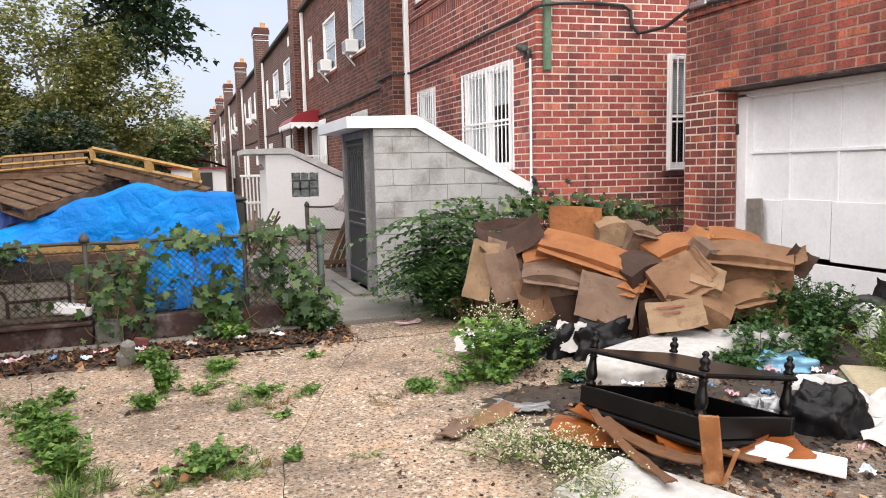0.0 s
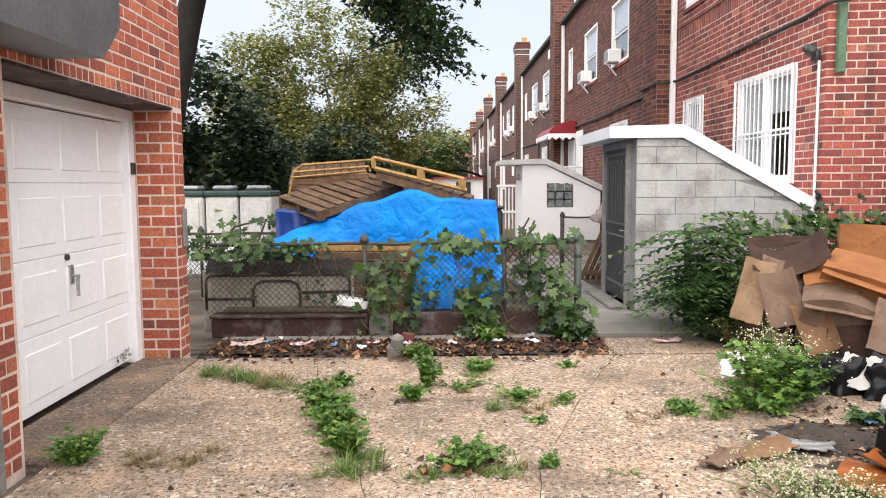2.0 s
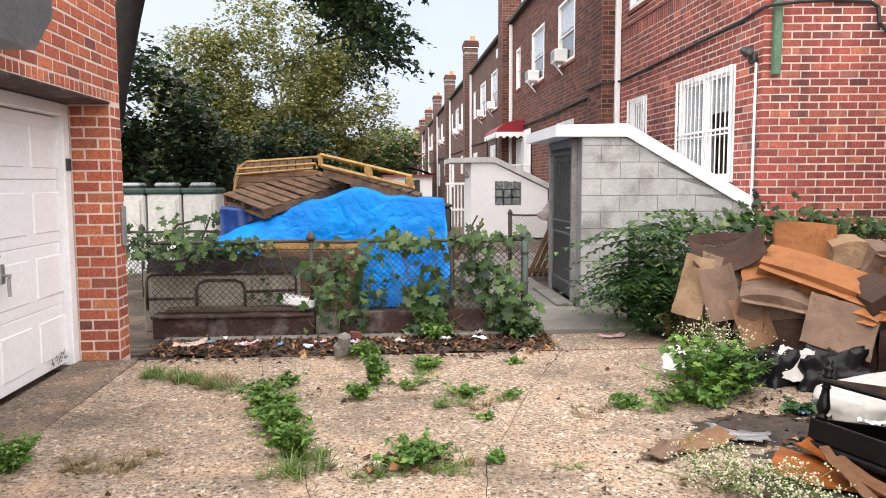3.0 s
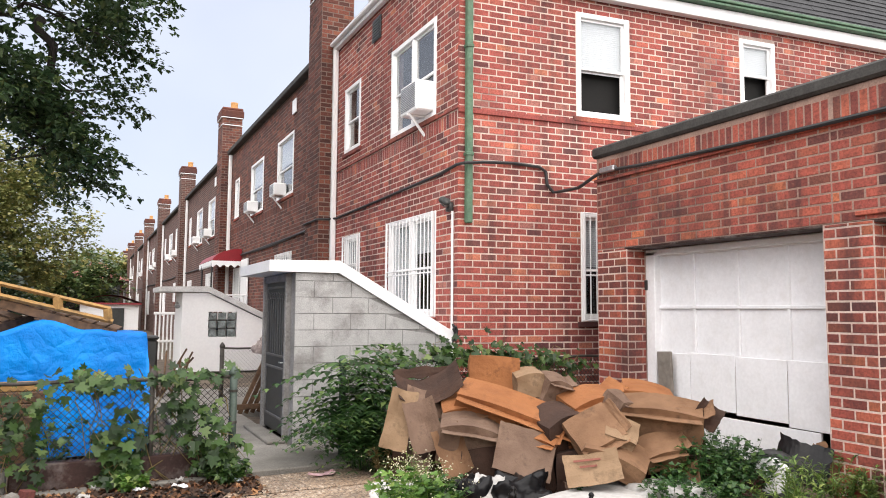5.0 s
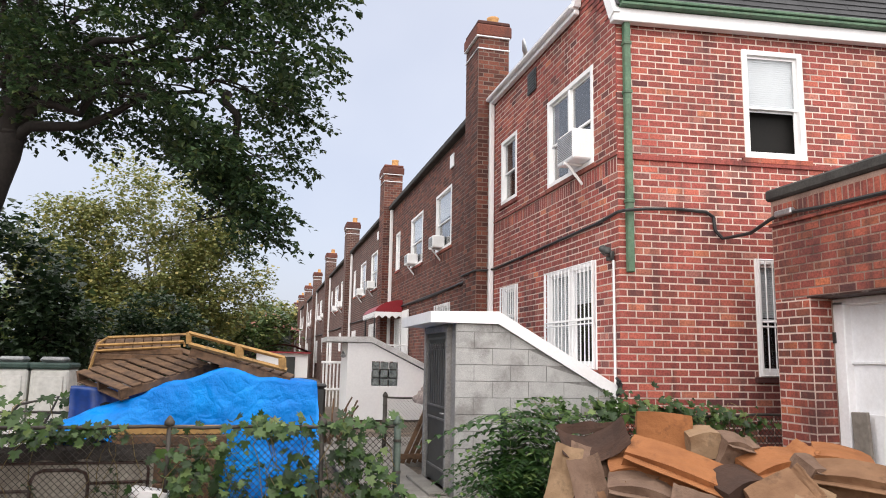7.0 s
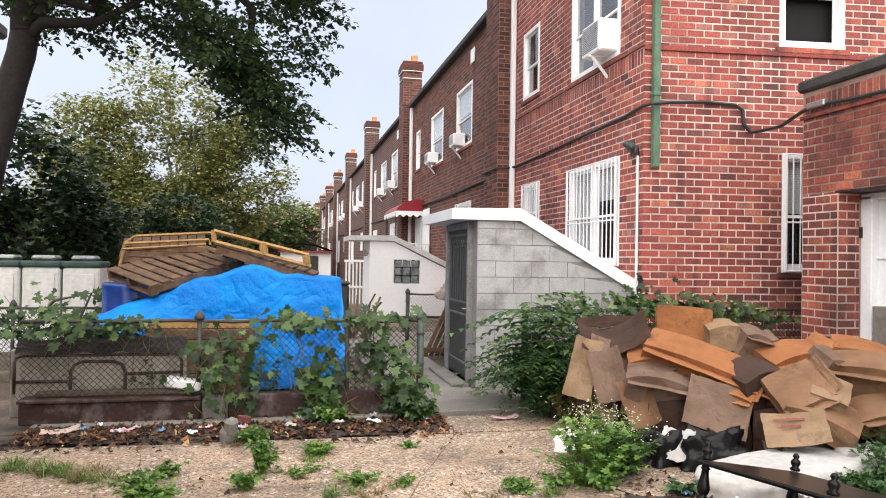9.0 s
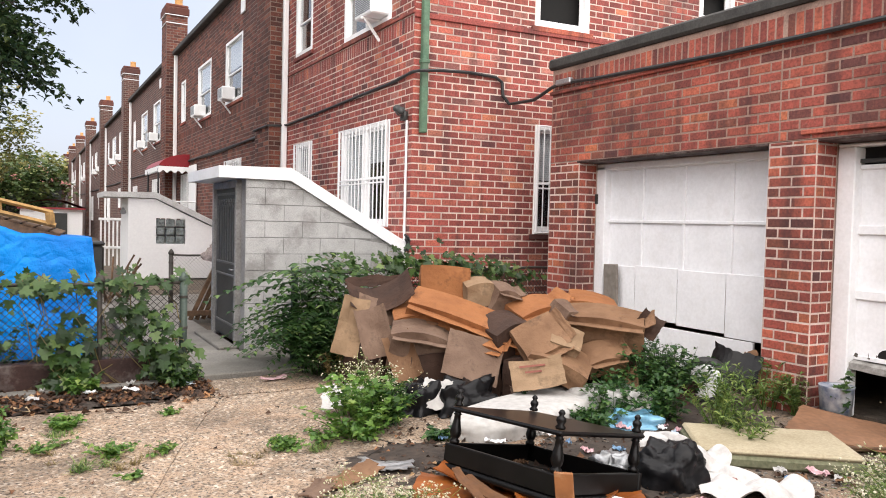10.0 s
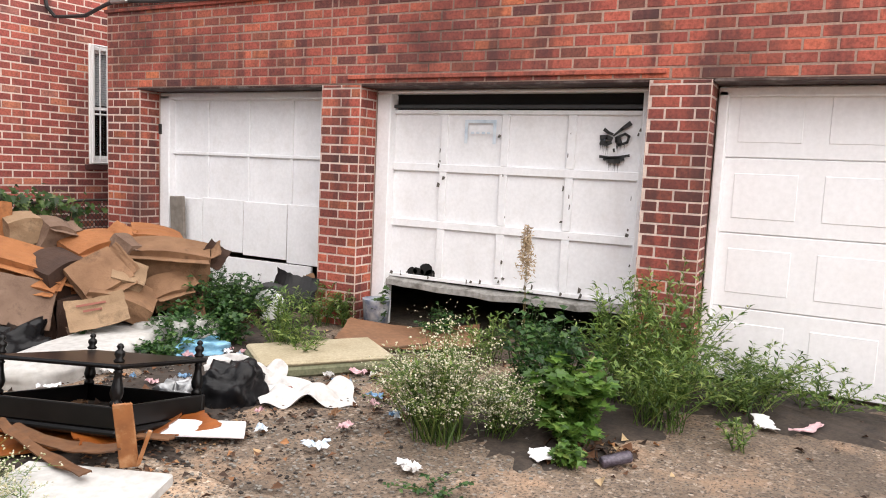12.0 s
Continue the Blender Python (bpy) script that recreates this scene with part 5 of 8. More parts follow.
def rim_loop(x0, x1, z0, z1, c=0.05):
    return [(x0, 7.59, z0), (x0, 7.59, z1 - c), (x0 + c * 0.3, 7.59, z1 - c * 0.3), (x0 + c, 7.59, z1), (x1 - c, 7.59, z1), (x1 - c * 0.3, 7.59, z1 - c * 0.3), (x1, 7.59, z1 - c), (x1, 7.59, z0)]
m.tube(rim_loop(-2.56, -1.09, 0.25, 0.60, 0.06), 0.014, 6).tube(rim_loop(-2.08, -1.60, 0.2, 0.54, 0.1), 0.016, 6).tube([(-2.54, 7.59, 0.36), (-2.1, 7.59, 0.36)], 0.015, 5).tube([(-1.58, 7.59, 0.42), (-1.1, 7.59, 0.43)], 0.015, 5)
part("moulding", m, RUST_BEAM, op, "dark rusty rim", smooth=True)
solid("fence_dirt", Mesh().grid(lambda u, v_: (-2.55 + 1.5 * u, 7.56 + 0.09 * v_, 0.62 + 0.14 * v_ + 0.05 * noise.noise((u * 9, v_ * 2, 3))), 40, 4), BARK, "dark matted dirt and roots over the panel's top", "dirt")
solid("timber_board", Mesh().cbox((-2.34, 7.44, 0.24), (-1.0, 7.58, 0.28), 0.008), surf("rotten timber", (0.07, 0.055, 0.04), (0.18, 0.14, 0.10), 4.0, 0.95, fine=20, relief=0.8), "rotten timber board on the steel beam", "board")
solid("foam_block", Mesh().cbox((-0.17, -0.07, 0), (0.17, 0.07, 0.10), 0.02, pose(-1.06, 7.47, 0.285, 0, 8, -8)), WHITE, "broken block of white foam on the beam", "foam block")
solid("rubble_stone", Mesh().cbox((-0.07, -0.06, 0), (0.07, 0.06, 0.14), 0.02, pose(-0.56, 6.50, -0.02, 8, -6, 24)).cbox((-0.055, -0.05, 0.10), (0.05, 0.05, 0.24), 0.025, pose(-0.56, 6.50, -0.02, 14, -10, 50)), CONCRETE, "rough lump of broken concrete standing on the drive", "stone")

# ---- tarp-covered pile and pallets ----
mt, nt, b = material("blue tarpaulin")
v = coords(nt)
c = ramp(nt, noise_fac(nt, v, 2.0, 5.0), [(0.3, (0.0, 0.13, 0.49)), (0.7, (0.0, 0.26, 0.77))])
nt.links.new(c, b.inputs["Base Color"])
b.inputs["Roughness"].default_value = 0.45
b.inputs["Specular IOR Level"].default_value = 0.2
# sharp creases where cells meet, with a fine crumple over them
fold = node(nt, "ShaderNodeTexVoronoi", Scale=6.5, Randomness=1.0)
fold.feature = "DISTANCE_TO_EDGE"
warp = node(nt, "ShaderNodeTexNoise", Scale=2.5, Detail=3.0)
nt.links.new(v, warp.inputs["Vector"])
bent = mixc(nt, 0.30, v, warp.outputs["Color"])
nt.links.new(bent, fold.inputs["Vector"])
rise = ramp(nt, fold.outputs["Distance"], [(0.0, (0.0, 0.0, 0.0)), (0.22, (0.7, 0.7, 0.7))])
high = mixc(nt, 0.72, rise, noise_fac(nt, v, 9.0, 6.0, 0.6))
bump(nt, b, high, 1.0, 0.032)
TARP = mt
# blue tarpaulin darkened in its colour for the shade under the pallets
TARP_SHADED = surf("shaded blue tarpaulin", (0.002, 0.022, 0.12), (0.004, 0.045, 0.22), 4.0, 0.4, fine=14, relief=0.6)


def tarp_top(x):
    for (a, za), (c_, zc) in zip(TP, TP[1:]):
        if a <= x <= c_:
            s = (x - a) / (c_ - a)
            return za + (zc - za) * (s * s * (3 - 2 * s))
    return TP[-1][1]


TP = [(-2.3, 0.86), (-1.63, 1.08), (-1.03, 1.31), (-0.48, 1.47), (-0.10, 1.36), (0.55, 1.33)]


def tarp_point(u, v):
    eu, ev = 0.14, 0.30
    x = -2.2 + 2.74 * min(1, max(0, (u - eu) / (1 - 2 * eu)))
    y = 9.02 + 2.3 * min(1, max(0, (v - ev) / (1 - ev - 0.12)))
    k = min(1, u / eu, (1 - u) / eu)
    h = min(1, v / ev, (1 - v) / 0.12)
    z = tarp_top(x) - 0.05 * max(0, (y - 9.5))
    fall = min(k, h)
    low = 0.72 * max(0, min(1, (-0.9 - x) / 0.8)) if v < ev else 0.0
    zz = low * (1 - fall) + z * fall
    p = Vector((x * 2.2, y * 2.2, zz * 2.2))
    out = (1 - fall) * 0.10 + 0.03 * noise.noise(p * 0.7) + 0.012 * math.sin(x * 21 + 4 * noise.noise(p * 0.7)) * (1 - h) + 0.006 * noise.noise(p * 4)
    # slack folds that run aslant down the hanging side
    out += 0.05 * (0.35 - abs(noise.noise(Vector((x * 2.4 + zz * 1.7, zz * 1.1 - x * 0.6, 2.0))))) * min(1, (1 - h) * 4) + 0.016 * (0.4 - abs(noise.noise(Vector((x * 5 - zz * 4, zz * 5, 9.0)))))
    if v < ev:
        y -= out + 0.25 * max(0, -x - 0.9) * (1 - h)
    if u < eu:
        x -= out
    if u > 1 - eu:
        x += out * 0.7
    crease = 0.014 * (1 - 4 * abs(noise.noise(Vector((x * 2.6, y * 4.5 + zz * 3, 7.0))))) * (1 if fall > 0.05 else 0) + 0.025 * abs(noise.noise(Vector((x * 1.6 + y, y * 1.5, 3.0))))
    return (x, y, max(0.01, zz + crease * fall - 0.02))


tp = thing("covered_pile", "pile under a creased bright blue tarpaulin", "tarpaulin")
part("tarpaulin", Mesh().grid(tarp_point, 120, 90), TARP, tp, smooth=True)
# added filler box hidden under the sheet, coloured black like deep shade
part("stacked_timber", Mesh().cbox((-1.95, 9.3, 0.0), (0.42, 10.9, 1.05), 0.03), SHADE_BLACK, tp)


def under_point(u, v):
    """The sheet under the pallets, their shade put into its colour: it climbs the pile's near end and runs back over
    it.
    """
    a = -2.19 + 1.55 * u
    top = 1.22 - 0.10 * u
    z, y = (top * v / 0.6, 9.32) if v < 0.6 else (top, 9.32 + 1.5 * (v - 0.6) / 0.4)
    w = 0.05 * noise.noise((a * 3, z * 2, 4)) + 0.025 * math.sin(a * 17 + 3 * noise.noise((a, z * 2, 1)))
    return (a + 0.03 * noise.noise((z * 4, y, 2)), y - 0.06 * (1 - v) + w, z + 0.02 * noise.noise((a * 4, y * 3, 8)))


part("under_sheet", Mesh().grid(under_point, 60, 50), TARP_SHADED, tp, "blue tarpaulin under the pallets, its shade put into the colour", smooth=True)
PAL_OLD = surf("weathered pallet wood", (0.04, 0.022, 0.013), (0.19, 0.11, 0.06), 5.0, 0.9, fine=18, relief=0.5, stain=(0.06, 0.04, 0.03), stain_amount=0.6, stain_scale=3.0)
PAL_NEW = surf("yellow pallet wood", (0.26, 0.14, 0.04), (0.44, 0.27, 0.10), 5.0, 0.8, fine=22, relief=0.5, stain=(0.10, 0.055, 0.025), stain_amount=0.75, stain_scale=5.0)


def pallet(origin, e1, e2, label, mat_deck, mat_side, L=1.22, W=1.02):
    e1, e2 = Vector(e1).normalized(), Vector(e2)
    e2 = (e2 - e1 * e2.dot(e1)).normalized()
    n = e1.cross(e2)
    m4 = Matrix((e1, e2, n)).transposed().to_4x4()
    m4.translation = Vector(origin)
    t = thing("pallet", label, "pallet", group="pallets")
    t.matrix_world = m4
    for k in range(9):
        x = k * (L - 0.11) / 8
        part("deck_board", Mesh().cbox((x, rnd(-0.01, 0.01), 0.115), (x + 0.11 + rnd(-0.012, 0.005), W, 0.135), 0.004), mat_deck, t)
    for k in range(3):
        y = k * (W - 0.05) / 2
        part("stringer", Mesh().cbox((0, y, 0.022), (L, y + 0.045, 0.113), 0.004), mat_side, t)
    for k in range(4):
        x = k * (L - 0.1) / 3
        part("bottom_board", Mesh().cbox((x, 0, 0), (x + 0.10, W, 0.02), 0.004), mat_side, t)
    return t


pallet((-1.60, 8.92, 1.08), (1.0, 0.74, 0.33), (-0.67, 0.74, 0.16), "weathered brown wooden pallet tilted on the tarpaulin", PAL_OLD, PAL_OLD, 1.3, 1.0)
pallet((-2.16, 10.0, 1.40), (1.0, 0.10, 0.07), (-0.06, 0.85, 0.25), "weathered wooden pallet lying across another pallet", PAL_OLD, PAL_OLD, 1.05, 0.9)
m = Mesh().tube([(-2.16, 9.97, 1.38), (-2.09, 9.97, 1.69), (-1.09, 9.99, 1.76), (-1.07, 10.0, 1.70)], 0.02, 4).tube([(-2.12, 9.96, 1.62), (-1.12, 9.98, 1.70)], 0.016, 4).tube([(-2.10, 9.97, 1.70), (-2.08, 10.5, 1.80), (-1.1, 10.6, 1.87)], 0.02, 4)
solid("pallet_edge", m, PAL_NEW, "yellow pallet frame standing along the pallet's edge", "pallet", "pallets")
m = Mesh()
for k in range(3):
    m.cbox((-2.11 + 0.01 * k, 9.985, 1.455 + 0.07 * k), (-1.09, 10.0, 1.51 + 0.075 * k), 0.004)
solid("broken_slats", m, PAL_OLD, "dark broken slats behind the yellow pallet frame", "pallet", "pallets", kind="stuff")
pallet((-0.95, 9.18, 1.57), (1.12, -0.12, -0.34), (0.16, 0.9, 0.0), "yellow-edged wooden pallet sliding off the pile", PAL_OLD, PAL_OLD, 1.20, 0.8)
m = Mesh().tube([(-0.95, 9.16, 1.72), (0.18, 9.04, 1.44)], 0.028, 4).tube([(-0.95, 9.16, 1.72), (-0.96, 9.17, 1.86)], 0.03, 4).tube([(-0.37, 9.10, 1.57), (-0.38, 9.11, 1.71)], 0.05, 4).tube([(0.13, 9.04, 1.45), (0.12, 9.05, 1.58)], 0.045, 4).tube([(-0.96, 9.17, 1.85), (0.15, 9.05, 1.58)], 0.025, 4)
solid("pallet_edge", m, PAL_NEW, "yellow pallet edge of rails and blocks on the pallet", "pallet", "pallets")
solid("plank", Mesh().cbox((-1.62, 8.62, 0.745), (-0.49, 8.72, 0.84), 0.008), PAL_NEW, "pale plank lying along the foot of the tarpaulin", "plank")
ts = thing("timber_stack", "stack of weathered brown timbers behind the fence", "timber")
for lo, hi in (((-1.6, 8.55, 0.0), (-0.5, 8.75, 0.25)), ((-1.62, 8.56, 0.255), (-0.5, 8.75, 0.50)), ((-1.55, 8.58, 0.505), (-0.46, 8.74, 0.62)), ((-1.6, 8.60, 0.625), (-0.44, 8.73, 0.74))):
    part("timber", Mesh().cbox(lo, hi, 0.01), PAL_OLD, ts)

# ---- white bins ----
CREAM = surf("cream plastic", (0.60, 0.59, 0.54), (0.72, 0.71, 0.67), 2.0, 0.55, fine=12, relief=0.1)
for k in range(3):
    x = -5.15 + 0.64 * k
    bn = thing("storage_bin", "cream plastic bin with a dark green lid", "bin", at=(x, 13.9, -0.05), group="white bins")
    part("body", Mesh().cbox((0, 0, 0), (0.6, 0.7, 1.36), 0.03).cbox((0.08, -0.02, 0.65), (0.52, -0.001, 1.25), 0.01), CREAM, bn)
    part("lid", Mesh().cbox((-0.02, -0.04, 1.365), (0.62, 0.74, 1.47), 0.03), surf("dark green lid", (0.02, 0.05, 0.04), (0.05, 0.09, 0.075), 3.0, 0.6), bn, "dark green lid")
    part("bag", Mesh().cbox((0.1, 0.1, 1.475), (0.5, 0.5, 1.57), 0.06), GALV, bn, "grey plastic bundle on the lid")
solid("low_wall", Mesh().cbox((-7.0, 13.0, -0.05), (-3.05, 13.2, 0.42), 0.02), WHITE_WALL, "low white wall before the bins", "wall")
solid("bent_rod", Mesh().tube([(-3.2, 10.4, 0.7), (-3.0, 10.35, 0.95), (-2.55, 10.3, 1.05), (-2.75, 10.3, 0.55), (-3.25, 10.35, 0.0)], 0.02, 5), WIRE, "bent dark metal rod standing by the fence", "rod")

# ---- leaves and trees ----
def leaf(m, p, d, up, size, width=0.45, fold=0.25):
    """A folded leaf of four corners and a midrib."""
    d = d.normalized()
    s = d.cross(up)
    if s.length < 1e-3:
        s = d.orthogonal()
    s = s.normalized() * size * width
    n = s.cross(d).normalized() * size * fold
    tip, mid = p + d * size - Vector((0, 0, size * 0.15)), p + d * size * 0.45
    m.add([p, mid + s + n * 0.5, tip, mid - s + n * 0.5, mid], [(0, 4, 1), (1, 4, 2), (0, 3, 4), (3, 2, 4)])


def lobed(m, p, d, up, size):
    """A leaf with five pointed lobes."""
    d = d.normalized()
    s = d.cross(up)
    s = s.normalized() if s.length > 1e-3 else d.orthogonal().normalized()
    n = s.cross(d)
    pts = [(0, 0), (0.30, -0.05), (0.52, 0.22), (0.26, 0.34), (0.40, 0.70), (0.14, 0.62), (0, 1.0), (-0.14, 0.62), (-0.40, 0.70), (-0.26, 0.34), (-0.52, 0.22), (-0.30, -0.05)]
    v = [p + s * (a * size) + d * (b_ * size) + n * (size * 0.18 * abs(a)) for a, b_ in pts]
    v.append(p + d * size * 0.3)
    k = len(pts)
    m.add(v, [(k, i, (i + 1) % k) for i in range(k)])


def rdir(zmin=-1.0, zmax=1.0):
    a, z = rnd(0, 2 * math.pi), rnd(zmin, zmax)
    r = math.sqrt(max(0, 1 - z * z))
    return Vector((r * math.cos(a), r * math.sin(a), z))


def clumps(m, centers, per, spread, size, width=0.5):
    for c in centers:
        c = Vector(c)
        for _ in range(per):
            o = rdir() * spread * random.random() ** 0.5
            o.z *= 0.7
            leaf(m, c + o, (rdir(-0.6, 0.5) + o.normalized() * 0.6), Vector((0, 0, 1)) + rdir() * 0.5, size * rnd(0.6, 1.25), width)


def limb(m, p, q, r0, r1, wob=0.3, n=6):
    p, q = Vector(p), Vector(q)
    pts = [p.lerp(q, k / n) + Vector((rnd(-1, 1), rnd(-1, 1), rnd(-1, 1))) * (wob * (0.0 if k in (0, n) else 0.25)) for k in range(n + 1)]
    m.tube(pts, [r0 + (r1 - r0) * k / n for k in range(n + 1)], 7)
    return pts


# the dark tree whose boughs reach over the yard
UPZ = Vector((0, 0, 1))
random.seed(11)
oak = thing("shade_tree", "large dark-leaved tree with boughs reaching over the yard", "tree", at=(-4.02, 12.0, 0))
base = Vector((-4.02, 12.0, 0))
tm, bmh = Mesh(), Mesh()
limb(tm, (-0.85, 0, -0.1), (-0.42, 0.05, 2.6), 0.27, 0.23, 0.08)
limb(tm, (-0.42, 0.05, 2.55), (0.06, 0.1, 4.9), 0.23, 0.20, 0.1)
limb(tm, (0.06, 0.1, 4.8), (-0.3, 0.6, 11.0), 0.21, 0.07, 0.6)
limb(tm, (0.06, 0.1, 4.75), (2.3, -0.3, 5.55), 0.10, 0.03, 0.5)
limb(tm, (0.06, 0.1, 4.95), (1.6, 0.6, 6.3), 0.09, 0.03, 0.5)
part("trunk", tm, BARK, oak, smooth=True)
low = [(-9.0, 5.3), (-4.2, 5.3), (-3.0, 5.15), (-1.6, 4.75), (-0.7, 4.65), (-0.35, 3.7), (0.0, 3.25), (0.28, 3.3), (0.5, 4.4), (1.05, 4.8), (1.35, 5.8), (1.6, 7.0), (1.7, 9.5)]


def low_z(x):
    for (a, za), (c_, zc) in zip(low, low[1:]):
        if a <= x <= c_:
            return za + (zc - za) * (x - a) / (c_ - a)
    return 99


cent = []
while len(cent) < 640:
    x, y, z = rnd(-8.4, 0.6), rnd(9.9, 14.2), rnd(3.2, 11.0)
    if z > low_z(x + 1.05) + 0.1 and (x - 0.75) ** 2 / 70 + (z - 5) ** 2 / 36 < 1.0 and noise.noise(Vector((x * 0.75, y * 0.75, z * 0.75))) > -0.03:
        cent.append((x, y, z))
for k in range(36):
    t = random.random()
    cent.append((-1.65 + 1.2 * t + rnd(-0.2, 0.2), 11.4 + rnd(-0.5, 0.5), 5.0 - 1.5 * t + rnd(-0.15, 0.2)))
for x, y, z in ((-2.2, 11.4, 5.6), (-1.0, 11.2, 5.4), (0.4, 11.0, 5.5), (0.9, 11.6, 6.6), (0.2, 11.4, 3.7), (-0.4, 12.6, 7.5), (-2.0, 13.0, 8.0), (-3.2, 10.8, 6.8), (-5.5, 12.5, 6.9), (1.1, 12.0, 8.0), (-6.5, 11.5, 7.5)):
    a = Vector((0.12, 0.1, rnd(4.9, 6.0))) if z > 4.5 else Vector((3.2, -0.6, 5.6))
    pts = limb(bmh, a, Vector((x - 0.85, y, z)) - base, 0.075, 0.014, 0.6, 8)
    for p in pts[3:]:
        for _ in range(2):
            limb(bmh, p, p + rdir(-0.5, 0.5) * rnd(0.5, 1.1), 0.02, 0.006, 0.2, 3)
part("bough", bmh, BARK, oak, smooth=True)
lm = Mesh()
for c in cent:
    c = Vector(c) - base
    out = Vector((c.x * 0.6 + rnd(-0.8, 0.8), c.y * 0.5 + rnd(-0.9, 0.9), 0)).normalized()
    side = Vector((-out.y, out.x, 0))
    for _ in range(4):
        d = (out + side * rnd(-0.9, 0.9) + Vector((0, 0, rnd(-0.35, 0.12)))).normalized()
        o, L = c + rdir() * 0.22, rnd(0.45, 0.95)
        for k in range(24):
            t = random.random() ** 0.7
            q = o + d * (L * t) + rdir() * (0.17 * (1.1 - t)) - Vector((0, 0, 0.16 * t * t))
            leaf(lm, q, d * 0.5 + rdir(-0.7, 0.3), UPZ + rdir() * 0.5, rnd(0.06, 0.125), 0.40)
part("crown", lm, LEAF_OAK, oak)


def tree(name, label, at, trunk_h, stems, blobs, n, per, spread, size, mat, bark, seed):
    """A tree from a short trunk, rising stems and leaf clumps gathered in overlapping uneven masses."""
    random.seed(seed)
    t = thing(name, label, "tree", at=at)
    tm = Mesh()
    limb(tm, (0, 0, -0.1), (rnd(-0.1, 0.1), 0, trunk_h), 0.03 * trunk_h + 0.12, 0.03 * trunk_h + 0.08, 0.2)
    for _ in range(stems):
        c, r = random.choice(blobs)
        limb(tm, (0, 0, trunk_h * rnd(0.5, 1)), Vector(c) + rdir() * 0.5 * Vector(r).x, 0.10, 0.025, 1.0, 7)
    part("trunk", tm, bark, t, smooth=True)
    cs = []
    while len(cs) < n:
        c, r = random.choice(blobs)
        d = rdir() * random.random() ** 0.35
        p = Vector((c[0] + d.x * r[0], c[1] + d.y * r[1], c[2] + d.z * r[2]))
        if noise.noise(p * 0.8 + Vector((seed, 0, 0))) > -0.22:
            cs.append(p)
    lm = Mesh()
    clumps(lm, cs, per, spread, size)
    part("crown", lm, mat, t)
    return t


tree("plane_tree", "tall plane tree with mottled pale stems and thin olive leaves", (-3.9, 25.5, 0), 2.2, 16, [((0, 0, 5.4), (3.1, 2.4, 2.9)), ((-2.2, 0, 4.4), (2.2, 1.6, 2.3)), ((1.9, 0, 4.3), (2.0, 1.6, 2.2)), ((0.2, 0, 3.0), (3.0, 2, 1.5))], 860, 44, 0.5, 0.135, LEAF_OLIVE, PALE_BARK, 3)
tree("tree_of_heaven", "dark feathery tree standing behind the bins", (-5.3, 17.0, 0), 1.6, 6, [((0, 0, 3.3), (1.2, 1.2, 1.2)), ((0.9, 0.2, 2.2), (1.0, 1.0, 0.8)), ((-1.4, 0, 2.8), (1.4, 1.2, 1.7)), ((0, 0, 1.5), (1.6, 1.2, 0.8))], 200, 34, 0.4, 0.17, LEAF_DARK, BARK, 4)
tree("evergreen_tree", "dark evergreen shrub tree behind the pallets", (-3.0, 20.5, 0), 1.2, 5, [((0, 0, 2.2), (1.5, 1.0, 1.2)), ((-1.3, 0, 1.9), (1.1, 1, 1.1)), ((0.9, 0, 1.6), (0.9, 0.9, 0.9)), ((0, 0, 1.0), (1.8, 1, 0.9))], 200, 36, 0.35, 0.14, LEAF_DARK, BARK, 5)
tree("garden_tree", "leafy tree at the far end of the alley", (-1.0, 52.0, 0), 2.0, 5, [((0, 0, 3.6), (2.6, 2, 2.0)), ((1.8, 0, 2.8), (1.8, 1.5, 1.6)), ((-2.4, 0, 3.0), (2.0, 1.5, 2.2))], 170, 24, 0.6, 0.3, LEAF_FAR, BARK, 6)
tree("street_tree", "yellowing tree beyond the end of the row", (2.2, 92.0, 0), 3.0, 5, [((0, 0, 6.2), (3.6, 2, 2.4)), ((-3.5, 0, 5.0), (3.0, 2, 2.6))], 160, 22, 0.9, 0.5, LEAF_OLIVE, BARK, 7)
random.seed(21)
wm = Mesh()
cs = []
for _ in range(620):
    a = rnd(-62, 0.5)
    cs.append((a, 60 + rnd(-6, 8) + 0.25 * a, rnd(0, 1) ** 0.8 * (5.0 + 1.6 * noise.noise(Vector((a * 0.2, 0, 0))))))
clumps(wm, cs, 22, 1.3, 0.75, 0.5)
for k in range(40):
    limb(wm, (-60 + 1.5 * k, 60, -0.1), (-60 + 1.5 * k + rnd(-1, 1), 60, 5), 0.2, 0.06, 1.0, 4)
solid("far_woods", wm, LEAF_FAR, "distant belt of trees closing the view", "trees", kind="stuff")

